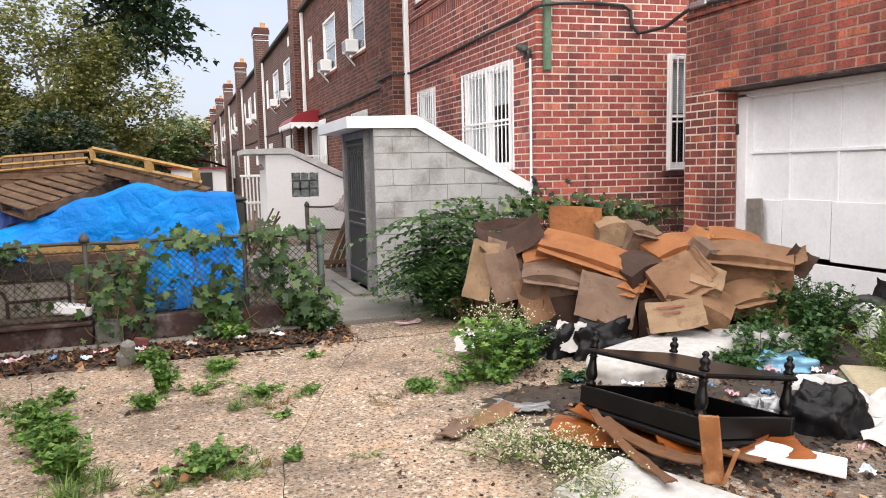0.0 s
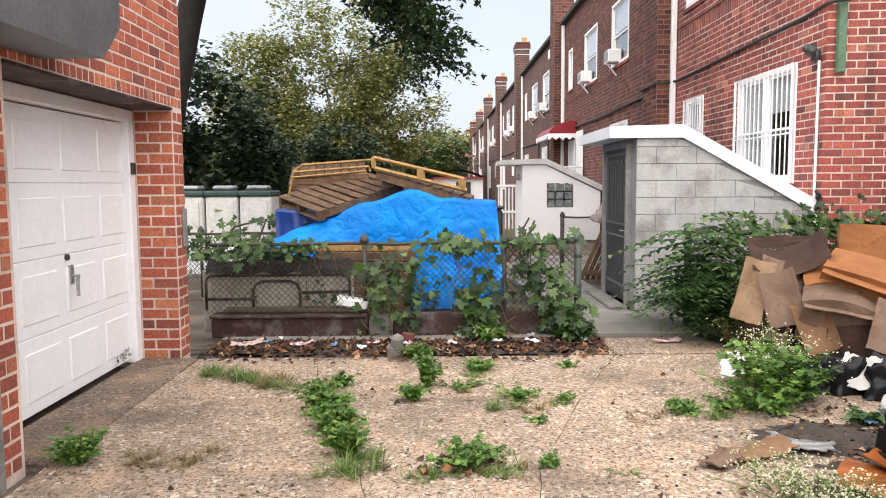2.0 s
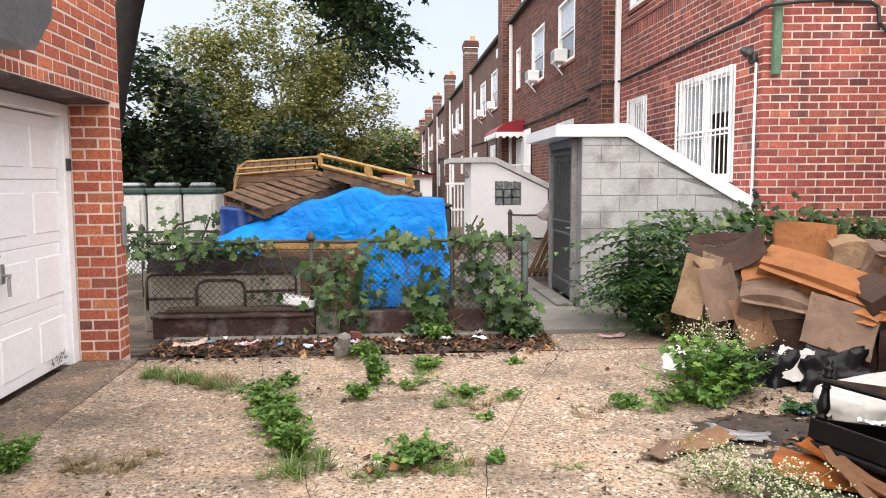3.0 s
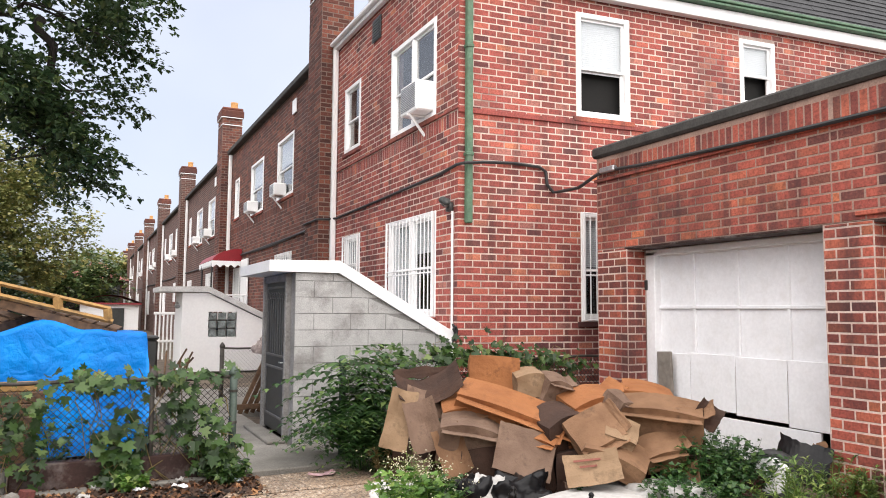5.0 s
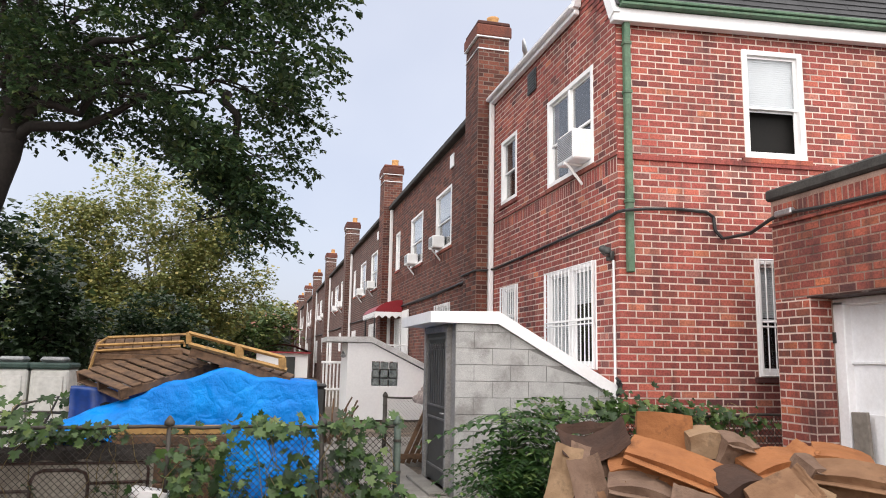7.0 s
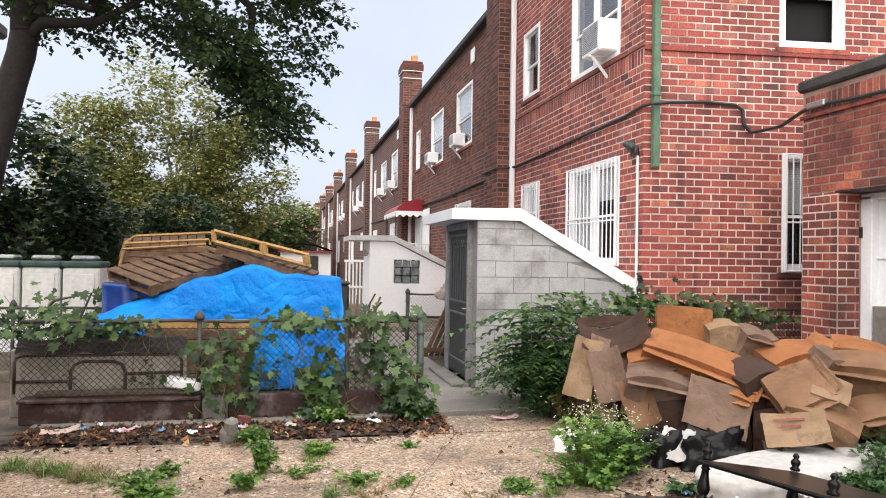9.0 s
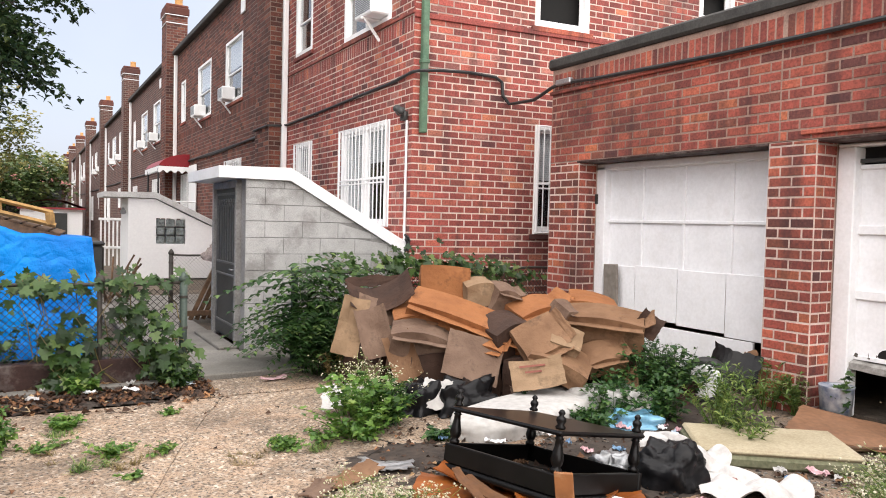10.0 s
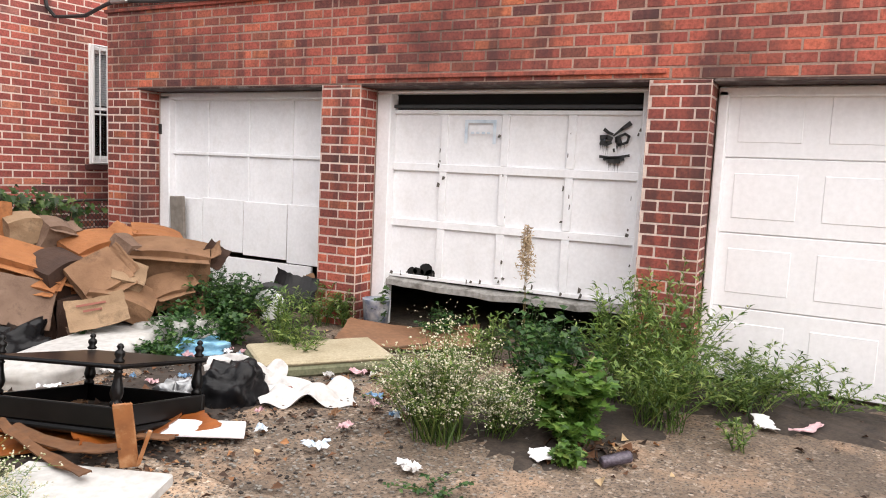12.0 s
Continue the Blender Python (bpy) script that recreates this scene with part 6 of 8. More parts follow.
# ---- vines on the fence ----
def vine(cx, cy, cz, sx, sz, n, size, label, y_spread=0.10, ground=True):
    v_ = thing("vine", label, "vine", at=(cx, cy, 0), group="fence vines")
    st, lv = Mesh(), Mesh()
    for k in range(max(4, n // 22)):
        x = rnd(-sx, sx)
        pts = [(x * 0.5, rnd(-0.05, 0.05), 0.0)]
        z = 0.0
        while z < cz + sz:
            z += rnd(0.10, 0.2)
            x += rnd(-0.12, 0.12)
            pts.append((x, rnd(-y_spread, y_spread) * 0.6, min(z, cz + sz)))
        st.tube(pts, 0.004, 4)
    for _ in range(int(n * 1.35)):
        p = Vector((random.gauss(0, sx * 0.6), random.gauss(-0.04, y_spread), cz + random.gauss(0, sz * 0.6)))
        if p.z < 0.03:
            p.z = rnd(0.03, 0.2)
        lobed(lv, p, Vector((rnd(-0.7, 0.7), rnd(-0.8, 0.2), rnd(-0.9, 0.3))), Vector((rnd(-0.4, 0.4), -0.8, 0.7)), size * rnd(0.5, 1.2))
    part("stem", st, LEAF_DRY, v_)
    part("foliage", lv, LEAF_VINE, v_)


random.seed(31)
vine(-0.62, 7.36, 0.52, 0.36, 0.34, 128, 0.103, "leafy green vine climbing the chain-link fence")
vine(0.22, 7.36, 0.28, 0.16, 0.30, 74, 0.138, "leafy green vine hanging on the chain-link fence")
vine(0.0, 7.38, 0.95, 0.30, 0.09, 47, 0.112, "vine leaves along the fence's top rail")
vine(0.78, 7.38, 0.66, 0.22, 0.26, 74, 0.112, "leafy green vine beside the green fence post")
vine(1.05, 7.30, 0.20, 0.20, 0.22, 115, 0.120, "dense green vine at the foot of the fence post")
vine(0.72, 7.40, 0.98, 0.38, 0.06, 40, 0.103, "vine leaves along the fence's top rail")
vine(-2.0, 7.5, 0.88, 0.36, 0.10, 88, 0.103, "vine leaves over the fence beside the brick pier")
vine(-2.9, 9.6, 0.75, 0.8, 0.30, 136, 0.120, "leafy growth on the fence before the bins")
vine(-1.55, 7.45, 0.90, 0.25, 0.06, 26, 0.086, "vine leaves along the fence's top rail")
vine(0.3, 7.2, 0.10, 0.16, 0.12, 40, 0.112, "low vine leaves at the kerb")


# ---- cardboard heap ----
random.seed(41)


def card_material(name, a, b_):
    m, nt, b = material(name)
    v = coords(nt)
    w = node(nt, "ShaderNodeTexWave", Scale=60.0, Distortion=0.6)
    nt.links.new(v, w.inputs["Vector"])
    c = ramp(nt, noise_fac(nt, v, 3.0, 5.0), [(0.3, a), (0.7, b_)])
    c = mixc(nt, 0.12, c, w.outputs["Color"], "MULTIPLY")
    c = mixc(nt, ramp(nt, noise_fac(nt, v, 5.0, 6.0, 0.7), [(0.55, (0, 0, 0)), (0.72, (0.8,) * 3)]), c, tuple(k * 0.4 for k in a))
    nt.links.new(c, b.inputs["Base Color"])
    b.inputs["Roughness"].default_value = 0.85
    bump(nt, b, noise_fac(nt, v, 7.0, 6.0, 0.65), 0.6, 0.03)
    return m


# the fourth is for dark brown pieces and for shade painted into the heap's gaps
CARD = [card_material("orange brown cardboard", (0.22, 0.080, 0.024), (0.36, 0.145, 0.050)), card_material("tan cardboard", (0.14, 0.070, 0.033), (0.27, 0.150, 0.080)), card_material("grey brown cardboard", (0.11, 0.064, 0.042), (0.22, 0.142, 0.098)), card_material("dark brown and gap-shade cardboard", (0.028, 0.013, 0.008), (0.065, 0.03, 0.017)), card_material("pale tan cardboard", (0.20, 0.125, 0.068), (0.33, 0.22, 0.13))]
PRINT = surf("faded red print", (0.16, 0.045, 0.03), (0.24, 0.08, 0.055), 8.0, 0.8, relief=0)


def card_sheet(m, w, h, curl=0.0, dent=0.03, t=0.006, mat4=None, torn=0.02):
    """A bent sheet of corrugated board with a torn outline."""
    nu, nv = 12, 9
    seed, fold, at_u = rnd(0, 50), (rnd(-0.22, 0.3) if w > 0.25 and h > 0.25 else 0.0), rnd(-0.2, 0.2)
    tops, bots = [], []
    for j in range(nv + 1):
        for i in range(nu + 1):
            u, v_ = i / nu - 0.5, j / nv - 0.5
            e = max(abs(u), abs(v_)) > 0.499
            x, y = u * w + (rnd(-torn, torn) if e else 0), v_ * h + (rnd(-torn, torn) if e else 0)
            z = curl * (u * u * 4 - 0.3) + dent * 0.6 * noise.noise(Vector((u * 3, v_ * 3, seed))) + fold * max(0, u - at_u) * w
            p = Vector((x, y, z))
            tops.append(mat4 @ p if mat4 else p)
            q = p - Vector((0, 0, t))
            bots.append(mat4 @ q if mat4 else q)
    k = (nu + 1) * (nv + 1)
    f = []
    for j in range(nv):
        for i in range(nu):
            a = j * (nu + 1) + i
            f.append((a, a + 1, a + nu + 2, a + nu + 1))
            f.append((k + a + nu + 1, k + a + nu + 2, k + a + 1, k + a))
    ring = [i for i in range(nu + 1)] + [(j + 1) * (nu + 1) - 1 for j in range(1, nv + 1)] + [nv * (nu + 1) + i for i in range(nu - 1, -1, -1)] + [j * (nu + 1) for j in range(nv - 1, 0, -1)]
    n = len(ring)
    f += [(ring[i], k + ring[i], k + ring[(i + 1) % n], ring[(i + 1) % n]) for i in range(n)]
    m.add(tops + bots, f)


def flat_card(at, w, h, turn, kind, curl=0.0, dent=0.03, label="", flap=0.0):
    m4 = pose(*at, turn[0] + rnd(-4, 4), turn[1] + rnd(-5, 5), turn[2] + rnd(-6, 6))
    t = tagged(new("cardboard_sheet"), label or "flattened brown cardboard carton in the rubbish heap", "cardboard", "cardboard heap")
    t.matrix_world = m4
    t.empty_display_size = 0.1
    m = Mesh()
    card_sheet(m, w, h, curl, dent, torn=0.004)
    part("panel", m, CARD[kind], t)
    if flap:
        m = Mesh()
        card_sheet(m, w * 0.96, flap, 0.0, 0.012, mat4=pose(0, h / 2 + flap * 0.38, flap * 0.25, 40, 0, 0))
        part("flap", m, CARD[kind], t)
    return t


def carton(at, size, turn, kind, label, flaps=True):
    """An open or crushed carton: four walls, a floor and its flaps."""
    t = tagged(new("cardboard_box"), label, "cardboard box", "cardboard heap")
    t.matrix_world = pose(*at, *turn)
    t.empty_display_size = 0.1
    a, b_, c = size
    m = Mesh()
    sk = rnd(-0.04, 0.04)
    for w, h, mt in ((a, c, pose(0, -b_ / 2, c / 2, 90 + rnd(-6, 6), 0, 0)), (a, c, pose(sk, b_ / 2, c / 2, 90 + rnd(-6, 6), 0, 0)), (b_, c, pose(-a / 2, 0, c / 2, 90, 0, 90 + rnd(-5, 5))), (b_, c, pose(a / 2, 0, c / 2, 90, 0, 90 + rnd(-5, 5))), (a, b_, pose(0, 0, 0.008))):
        card_sheet(m, w, h, 0.0, 0.022, mat4=mt, torn=0.006)
    part("body", m, CARD[kind], t)
    if flaps:
        m = Mesh()
        card_sheet(m, a, b_ * 0.5, 0, 0.012, mat4=pose(0, -b_ * 0.70, c + 0.02, rnd(-30, 10), 0, 0), torn=0.006)
        part("flap", m, CARD[kind], t)
        m = Mesh()
        card_sheet(m, a, b_ * 0.5, 0, 0.012, mat4=pose(0, b_ * 0.66, c + 0.06, rnd(10, 50), 0, 0), torn=0.006)
        part("flap", m, CARD[kind], t)
    return t


H0 = -33


def crushed(at, size, turn, kind, label, sag=0.05, flap=0):
    """A closed carton, dented and slumped, with a loose flap where it has come open."""
    t = tagged(new("cardboard_box"), label, "cardboard box", "cardboard heap")
    t.matrix_world = pose(*at, *turn)
    t.empty_display_size = 0.1
    seed = rnd(0, 90)
    bm = bmesh.new()
    bmesh.ops.create_cube(bm, size=1.0)
    bmesh.ops.subdivide_edges(bm, edges=bm.edges[:], cuts=5, use_grid_fill=True)
    m = Mesh()
    for v in bm.verts:
        p = v.co.copy()
        q = Vector((p.x * 2 + seed, p.y * 2, p.z * 2))
        bend = sag * (1 - 4 * p.x * p.x) * (1 if p.z > 0 else 0.6)
        inner = 0.5 - max(abs(p.x), abs(p.y))
        dent = -0.5 * sag * abs(noise.noise(q * 1.3)) * (inner * 4 if abs(p.z) > 0.49 else 0.6)
        v.co = Vector((p.x * size[0] + 0.02 * noise.noise(q), p.y * size[1] + 0.02 * noise.noise(q + Vector((9, 0, 0))), p.z * size[2] + bend + dent))
    bm.verts.index_update()
    m.add([v.co.copy() for v in bm.verts], [[v.index for v in f.verts] for f in bm.faces])
    bm.free()
    part("body", m, CARD[kind], t)
    if flap:
        m = Mesh()
        card_sheet(m, size[0] * 0.95, flap, 0, 0.015, mat4=pose(0, -size[1] / 2 - flap * 0.42, size[2] / 2 - flap * 0.1, -14 + rnd(-8, 8), 0, 0), torn=0.005)
        part("flap", m, CARD[kind], t)
        m = Mesh()
        card_sheet(m, flap, size[1] * 0.9, 0, 0.015, mat4=pose(size[0] / 2 + flap * 0.38, 0, size[2] / 2 + flap * 0.2, 0, -30 + rnd(-10, 10), 0), torn=0.005)
        part("flap", m, CARD[kind], t)
    return t


# the bottom of the heap: filler boxes whose dark colour paints the gaps' shade
crushed((3.00, 6.36, 0.22), (0.80, 0.60, 0.44), (0, 0, 12), 3, "dark filler box at the bottom of the heap, gap shade in its colour")
crushed((3.75, 6.10, 0.30), (0.90, 0.60, 0.58), (0, 0, -30), 3, "dark filler box at the bottom of the heap, gap shade in its colour")
crushed((4.40, 5.55, 0.25), (0.80, 0.60, 0.48), (0, 0, -45), 3, "dark filler box at the bottom of the heap, gap shade in its colour")
crushed((3.30, 5.75, 0.20), (0.80, 0.50, 0.38), (0, 0, -25), 3, "dark filler box at the bottom of the heap, gap shade in its colour")
crushed((4.75, 5.35, 0.26), (0.60, 0.50, 0.50), (0, 0, -60), 3, "dark filler box at the bottom of the heap, gap shade in its colour")
crushed((3.90, 5.30, 0.20), (0.60, 0.45, 0.36), (0, 0, -35), 3, "dark filler box at the bottom of the heap, gap shade in its colour")
# cartons and loose panels on top
crushed((3.42, 6.17, 1.00), (0.47, 0.18, 0.30), (-3, 3, H0 + 8), 0, "bright orange-tan cardboard box standing on the heap", 0.012, 0.00)
crushed((3.42, 5.76, 0.64), (1.12, 0.32, 0.24), (24, 18, H0 - 6), 0, "long slumped orange cardboard carton across the heap", 0.040, 0.09)
crushed((3.06, 6.10, 0.72), (0.4, 0.34, 0.14), (30, -6, H0 + 10), 0, "slumped orange cardboard carton on the heap", 0.030, 0.00)
crushed((3.66, 5.95, 0.91), (0.26, 0.26, 0.22), (10, -8, H0 + 16), 4, "small tan cardboard box on the heap", 0.020, 0.00)
crushed((3.85, 5.82, 0.86), (0.24, 0.22, 0.22), (22, 14, H0 + 30), 2, "small grey-brown cardboard box on the heap", 0.030, 0.07)
crushed((4.07, 5.56, 0.70), (0.46, 0.34, 0.26), (14, -12, H0 + 26), 0, "orange cardboard box tipped over on the heap", 0.040, 0.13)
crushed((2.99, 5.85, 0.44), (0.54, 0.36, 0.34), (16, 8, H0 + 6), 2, "crushed grey-brown cardboard box in the heap", 0.060, 0.10)
crushed((3.80, 5.13, 0.57), (0.40, 0.36, 0.13), (44, -26, H0 + 18), 1, "flattened tan cardboard box on the heap", 0.020, 0.08)
crushed((3.98, 5.01, 0.56), (0.26, 0.24, 0.14), (38, 18, H0 - 6), 4, "small tan cardboard box on the heap", 0.015, 0.00)
crushed((3.91, 5.00, 0.37), (0.52, 0.34, 0.18), (22, 22, H0 - 8), 1, "slumped tan cardboard box at the front of the heap", 0.040, 0.00)
crushed((4.46, 5.11, 0.63), (0.78, 0.28, 0.30), (22, 4, H0 - 8), 1, "wide tan cardboard carton on its side", 0.050, 0.10)
crushed((4.57, 5.35, 0.82), (0.46, 0.3, 0.12), (16, 12, H0 + 2), 0, "orange-tan cardboard box on top of the heap", 0.030, 0.00)
crushed((3.68, 5.51, 0.54), (0.4, 0.36, 0.3), (12, -14, H0 + 34), 3, "dark cardboard box wedged in the heap", 0.050, 0.00)
flat_card((2.78, 6.29, 0.85), 0.58, 0.34, (36, -8, H0 + 14), 3, 0.14, 0.03, "dark creased cardboard lid curling up", 0.10)
flat_card((2.80, 6.22, 0.74), 0.50, 0.26, (50, 6, H0 + 20), 2, 0.06, 0.03, "creased cardboard panel on the heap", 0.00)
flat_card((2.44, 6.15, 0.62), 0.24, 0.54, (70, 18, H0 + 6), 4, 0.04, 0.03, "narrow cardboard panel sliding down the heap", 0.00)
flat_card((2.60, 5.99, 0.58), 0.28, 0.46, (64, -10, H0 + 14), 2, 0.06, 0.03, "bent brown cardboard panel in the heap", 0.00)
flat_card((2.78, 5.75, 0.39), 0.26, 0.42, (66, -20, H0 + 0), 1, 0.08, 0.03, "curled cardboard panel in the heap", 0.00)
flat_card((3.26, 5.37, 0.41), 0.50, 0.42, (64, 10, H0 + 2), 2, 0.02, 0.03, "large grey-brown cardboard panel leaning on the heap", 0.00)
flat_card((3.18, 5.73, 0.55), 0.56, 0.34, (50, 14, H0 - 4), 4, 0.03, 0.03, "pale cardboard panel lying over the heap", 0.00)
flat_card((4.76, 4.80, 0.70), 0.22, 0.24, (58, 34, H0 - 20), 3, 0.05, 0.03, "torn dark cardboard flap", 0.00)
t = flat_card((3.60, 4.90, 0.33), 0.44, 0.28, (52, -3, H0 + 2), 4, 0.01, 0.03, "tan cardboard panel with faded red print", 0.00)
crushed((3.20, 5.94, 0.66), (0.30, 0.26, 0.16), (34, -14, H0 + 30), 1, "small crushed tan cardboard box on the heap", 0.03, 0.06)
crushed((4.24, 5.30, 0.74), (0.30, 0.24, 0.16), (26, 16, H0 + 44), 2, "small grey-brown cardboard box on the heap", 0.03, 0.07)
crushed((3.50, 5.50, 0.50), (0.34, 0.24, 0.16), (40, 10, H0 - 16), 0, "small orange cardboard box wedged in the heap", 0.03, 0.06)
crushed((4.34, 4.92, 0.40), (0.34, 0.26, 0.18), (30, -12, H0 + 12), 1, "small tan cardboard box low in the heap", 0.03, 0.06)
for k, (a, w) in enumerate(((-0.14, 0.22), (-0.10, 0.14))):
    part("faded_print", Mesh().box((a, 0.06 - 0.055 * k, 0.022), (a + w, 0.078 - 0.055 * k, 0.024)), PRINT, t, "faded red print too worn to read")

# smaller torn pieces over the heap
for x, y, z, w, h, rx, ry, rz, k, c in ((2.62, 6.05, 0.24, 0.24, 0.34, 62, -16, -60, 2, 0.04), (3.34, 5.62, 0.46, 0.20, 0.26, 52, -18, -70, 3, 0.03), (3.62, 5.48, 0.52, 0.34, 0.20, 46, 10, -24, 3, 0.04), (3.56, 4.98, 0.12, 0.28, 0.20, 30, 8, -10, 2, 0.03), (4.40, 4.74, 0.22, 0.30, 0.24, 48, -14, -50, 1, 0.05), (4.70, 4.95, 0.40, 0.22, 0.30, 56, 18, -30, 3, 0.04), (3.16, 5.34, 0.14, 0.26, 0.18, 34, -10, -66, 3, 0.05)):
    flat_card((x, y, z), w, h, (rx, ry, rz), k, c, 0.03, "torn scrap of brown cardboard on the heap")

# ---- black end table ----
et = thing("end_table", "black lacquered end table with turned posts, tilted on boards", "table")
ex, ey = Vector((0.14, -0.83, 0.05)).normalized(), Vector((0.65, 0.24, -0.135))
ey = (ey - ex * ey.dot(ex)).normalized()
ez = ex.cross(ey)
em = Matrix((ex, ey, ez)).transposed().to_4x4()
em.translation = Vector((2.605, 3.495, 0.5175)) - ez * 0.48
et.matrix_world = em
TL, TW = 0.86, 0.71
part("tray_floor", Mesh().cbox((-TL / 2 - 0.05, -TW / 2 - 0.05, 0.0), (TL / 2 + 0.05, TW / 2 + 0.05, 0.035), 0.012), BLACK, et)
for lo, hi in (((-TL / 2 - 0.02, -TW / 2 - 0.02, 0.036), (TL / 2 + 0.02, -TW / 2 + 0.01, 0.15)), ((-TL / 2 - 0.02, TW / 2 - 0.01, 0.036), (TL / 2 + 0.02, TW / 2 + 0.02, 0.15)), ((-TL / 2 - 0.018, -TW / 2 + 0.011, 0.036), (-TL / 2 + 0.012, TW / 2 - 0.011, 0.15)), ((TL / 2 - 0.012, -TW / 2 + 0.011, 0.036), (TL / 2 + 0.018, TW / 2 - 0.011, 0.15))):
    part("tray_side", Mesh().cbox(lo, hi, 0.006), BLACK, et)
part("shelf", Mesh().cbox((-TL / 2 - 0.02, -TW / 2 - 0.02, 0.345), (TL / 2 + 0.02, TW / 2 + 0.02, 0.37), 0.01), BLACK, et)
prof = [(0.030, 0.0), (0.032, 0.02), (0.020, 0.03), (0.030, 0.045), (0.036, 0.07), (0.030, 0.10), (0.022, 0.14), (0.019, 0.17), (0.027, 0.178), (0.019, 0.186), (0.024, 0.195)]
fin = [(0.024, 0.0), (0.030, 0.012), (0.018, 0.025), (0.028, 0.045), (0.026, 0.06), (0.012, 0.072), (0.020, 0.085), (0.012, 0.10), (0.0, 0.105)]
for sx in (-1, 1):
    for sy in (-1, 1):
        pst = part("post", Mesh().lathe(prof, 14, pose(sx * (TL / 2 - 0.02), sy * (TW / 2 - 0.02), 0.15)), BLACK, et, smooth=True)
        part("finial", Mesh().lathe(fin, 14, pose(sx * (TL / 2 - 0.02), sy * (TW / 2 - 0.02), 0.375)), BLACK, pst, smooth=True)

# ---- broken furniture boards and panels ----
FOAM = surf("white stained ticking", (0.38, 0.37, 0.355), (0.53, 0.525, 0.51), 2.0, 0.8, fine=20, relief=0.2, stain=(0.45, 0.42, 0.38), stain_amount=0.5, stain_scale=3.0)
BAG = surf("black plastic bag", (0.004, 0.004, 0.005), (0.012, 0.012, 0.013), 6.0, 0.3, fine=18, relief=0.9)
BAG.node_tree.nodes["Principled BSDF"].inputs["Specular IOR Level"].default_value = 0.2
CLOTH = surf("white cloth", (0.47, 0.455, 0.44), (0.62, 0.61, 0.60), 5.0, 0.9, fine=30, relief=0.5, stain=(0.52, 0.48, 0.44), stain_amount=0.4, stain_scale=5.0)
VENEER = surf("orange wood veneer", (0.15, 0.036, 0.005), (0.33, 0.098, 0.015), 2.0, 0.4, fine=8, relief=0.15, stain=(0.14, 0.05, 0.02), stain_amount=0.6, stain_scale=3.0)
PLY = surf("raw brown board", (0.075, 0.03, 0.011), (0.18, 0.078, 0.028), 2.0, 0.8, fine=14, relief=0.3, stain=(0.09, 0.05, 0.03), stain_amount=0.6, stain_scale=4.0)


def warped_board(name, at, w, h, turn, mat, label, cat, curl=0.03, t=0.008):
    m = Mesh()
    card_sheet(m, w, h, curl, 0.012, t, torn=0.012)
    o = solid(name, m, mat, label, cat, "broken boards")
    o.matrix_world = pose(*at, *turn)
    return o


warped_board("veneer_board", (2.40, 3.42, 0.075), 1.0, 0.42, (2, 3, -62), VENEER, "split orange veneer board under the black table", "board", 0.05)
warped_board("veneer_board", (2.12, 3.48, 0.07), 0.72, 0.34, (4, -5, -38), VENEER, "split orange veneer board on the ground", "board", 0.05)
warped_board("veneer_board", (2.50, 3.02, 0.105), 0.75, 0.26, (3, 2, -22), VENEER, "split orange veneer board on the ground", "board", 0.03)
warped_board("plywood_board", (1.98, 3.17, 0.115), 0.86, 0.055, (5, 4, -97), PLY, "broken strip of brown plywood", "board", 0.04)
warped_board("plywood_board", (2.08, 3.14, 0.125), 0.78, 0.08, (8, -3, -86), PLY, "broken strip of brown plywood", "board", 0.04)
warped_board("plywood_board", (2.34, 3.02, 0.13), 0.55, 0.07, (-4, 6, -66), PLY, "broken strip of brown plywood", "board", 0.02)
solid("laminate_door", Mesh().cbox((-0.37, -0.27, 0), (0.37, 0.27, 0.065), 0.01, pose(1.83, 2.74, 0.0, 0, 1, -66)), FOAM, "white laminate door panel lying on the ground", "panel")
pl = thing("splintered_plank", "short splintered wooden plank standing among the boards", "plank", at=(2.15, 2.74, 0.12), turn=(8, -4, -50))
m = Mesh().cbox((-0.045, -0.011, -0.06), (0.045, 0.011, 0.28), 0.004)
for k in range(7):
    m.add([(-0.045 + 0.0128 * k, -0.011, 0.279), (-0.032 + 0.0128 * k, -0.011, 0.279), (-0.038 + 0.0128 * k, 0.0, 0.282 + rnd(0, 0.008))], [(0, 1, 2)])
RAW = surf("split orange brown wood", (0.15, 0.048, 0.012), (0.36, 0.145, 0.045), 4.0, 0.7, fine=9, relief=0.4, stain=(0.55, 0.36, 0.2), stain_amount=0.5, stain_scale=7.0)
part("plank", m, RAW, pl)
part("splinter", Mesh().cbox((0.02, -0.03, -0.03), (0.04, -0.014, 0.16), 0.003, pose(0.03, 0, 0, 0, 22, 0)), RAW, pl)
solid("white_board", Mesh().cbox((-0.27, -0.11, 0), (0.27, 0.11, 0.018), 0.004, pose(2.70, 2.86, 0.06, 2, 4, -50)), WHITE_OLD, "white laminate board lying flat beside the table", "board")
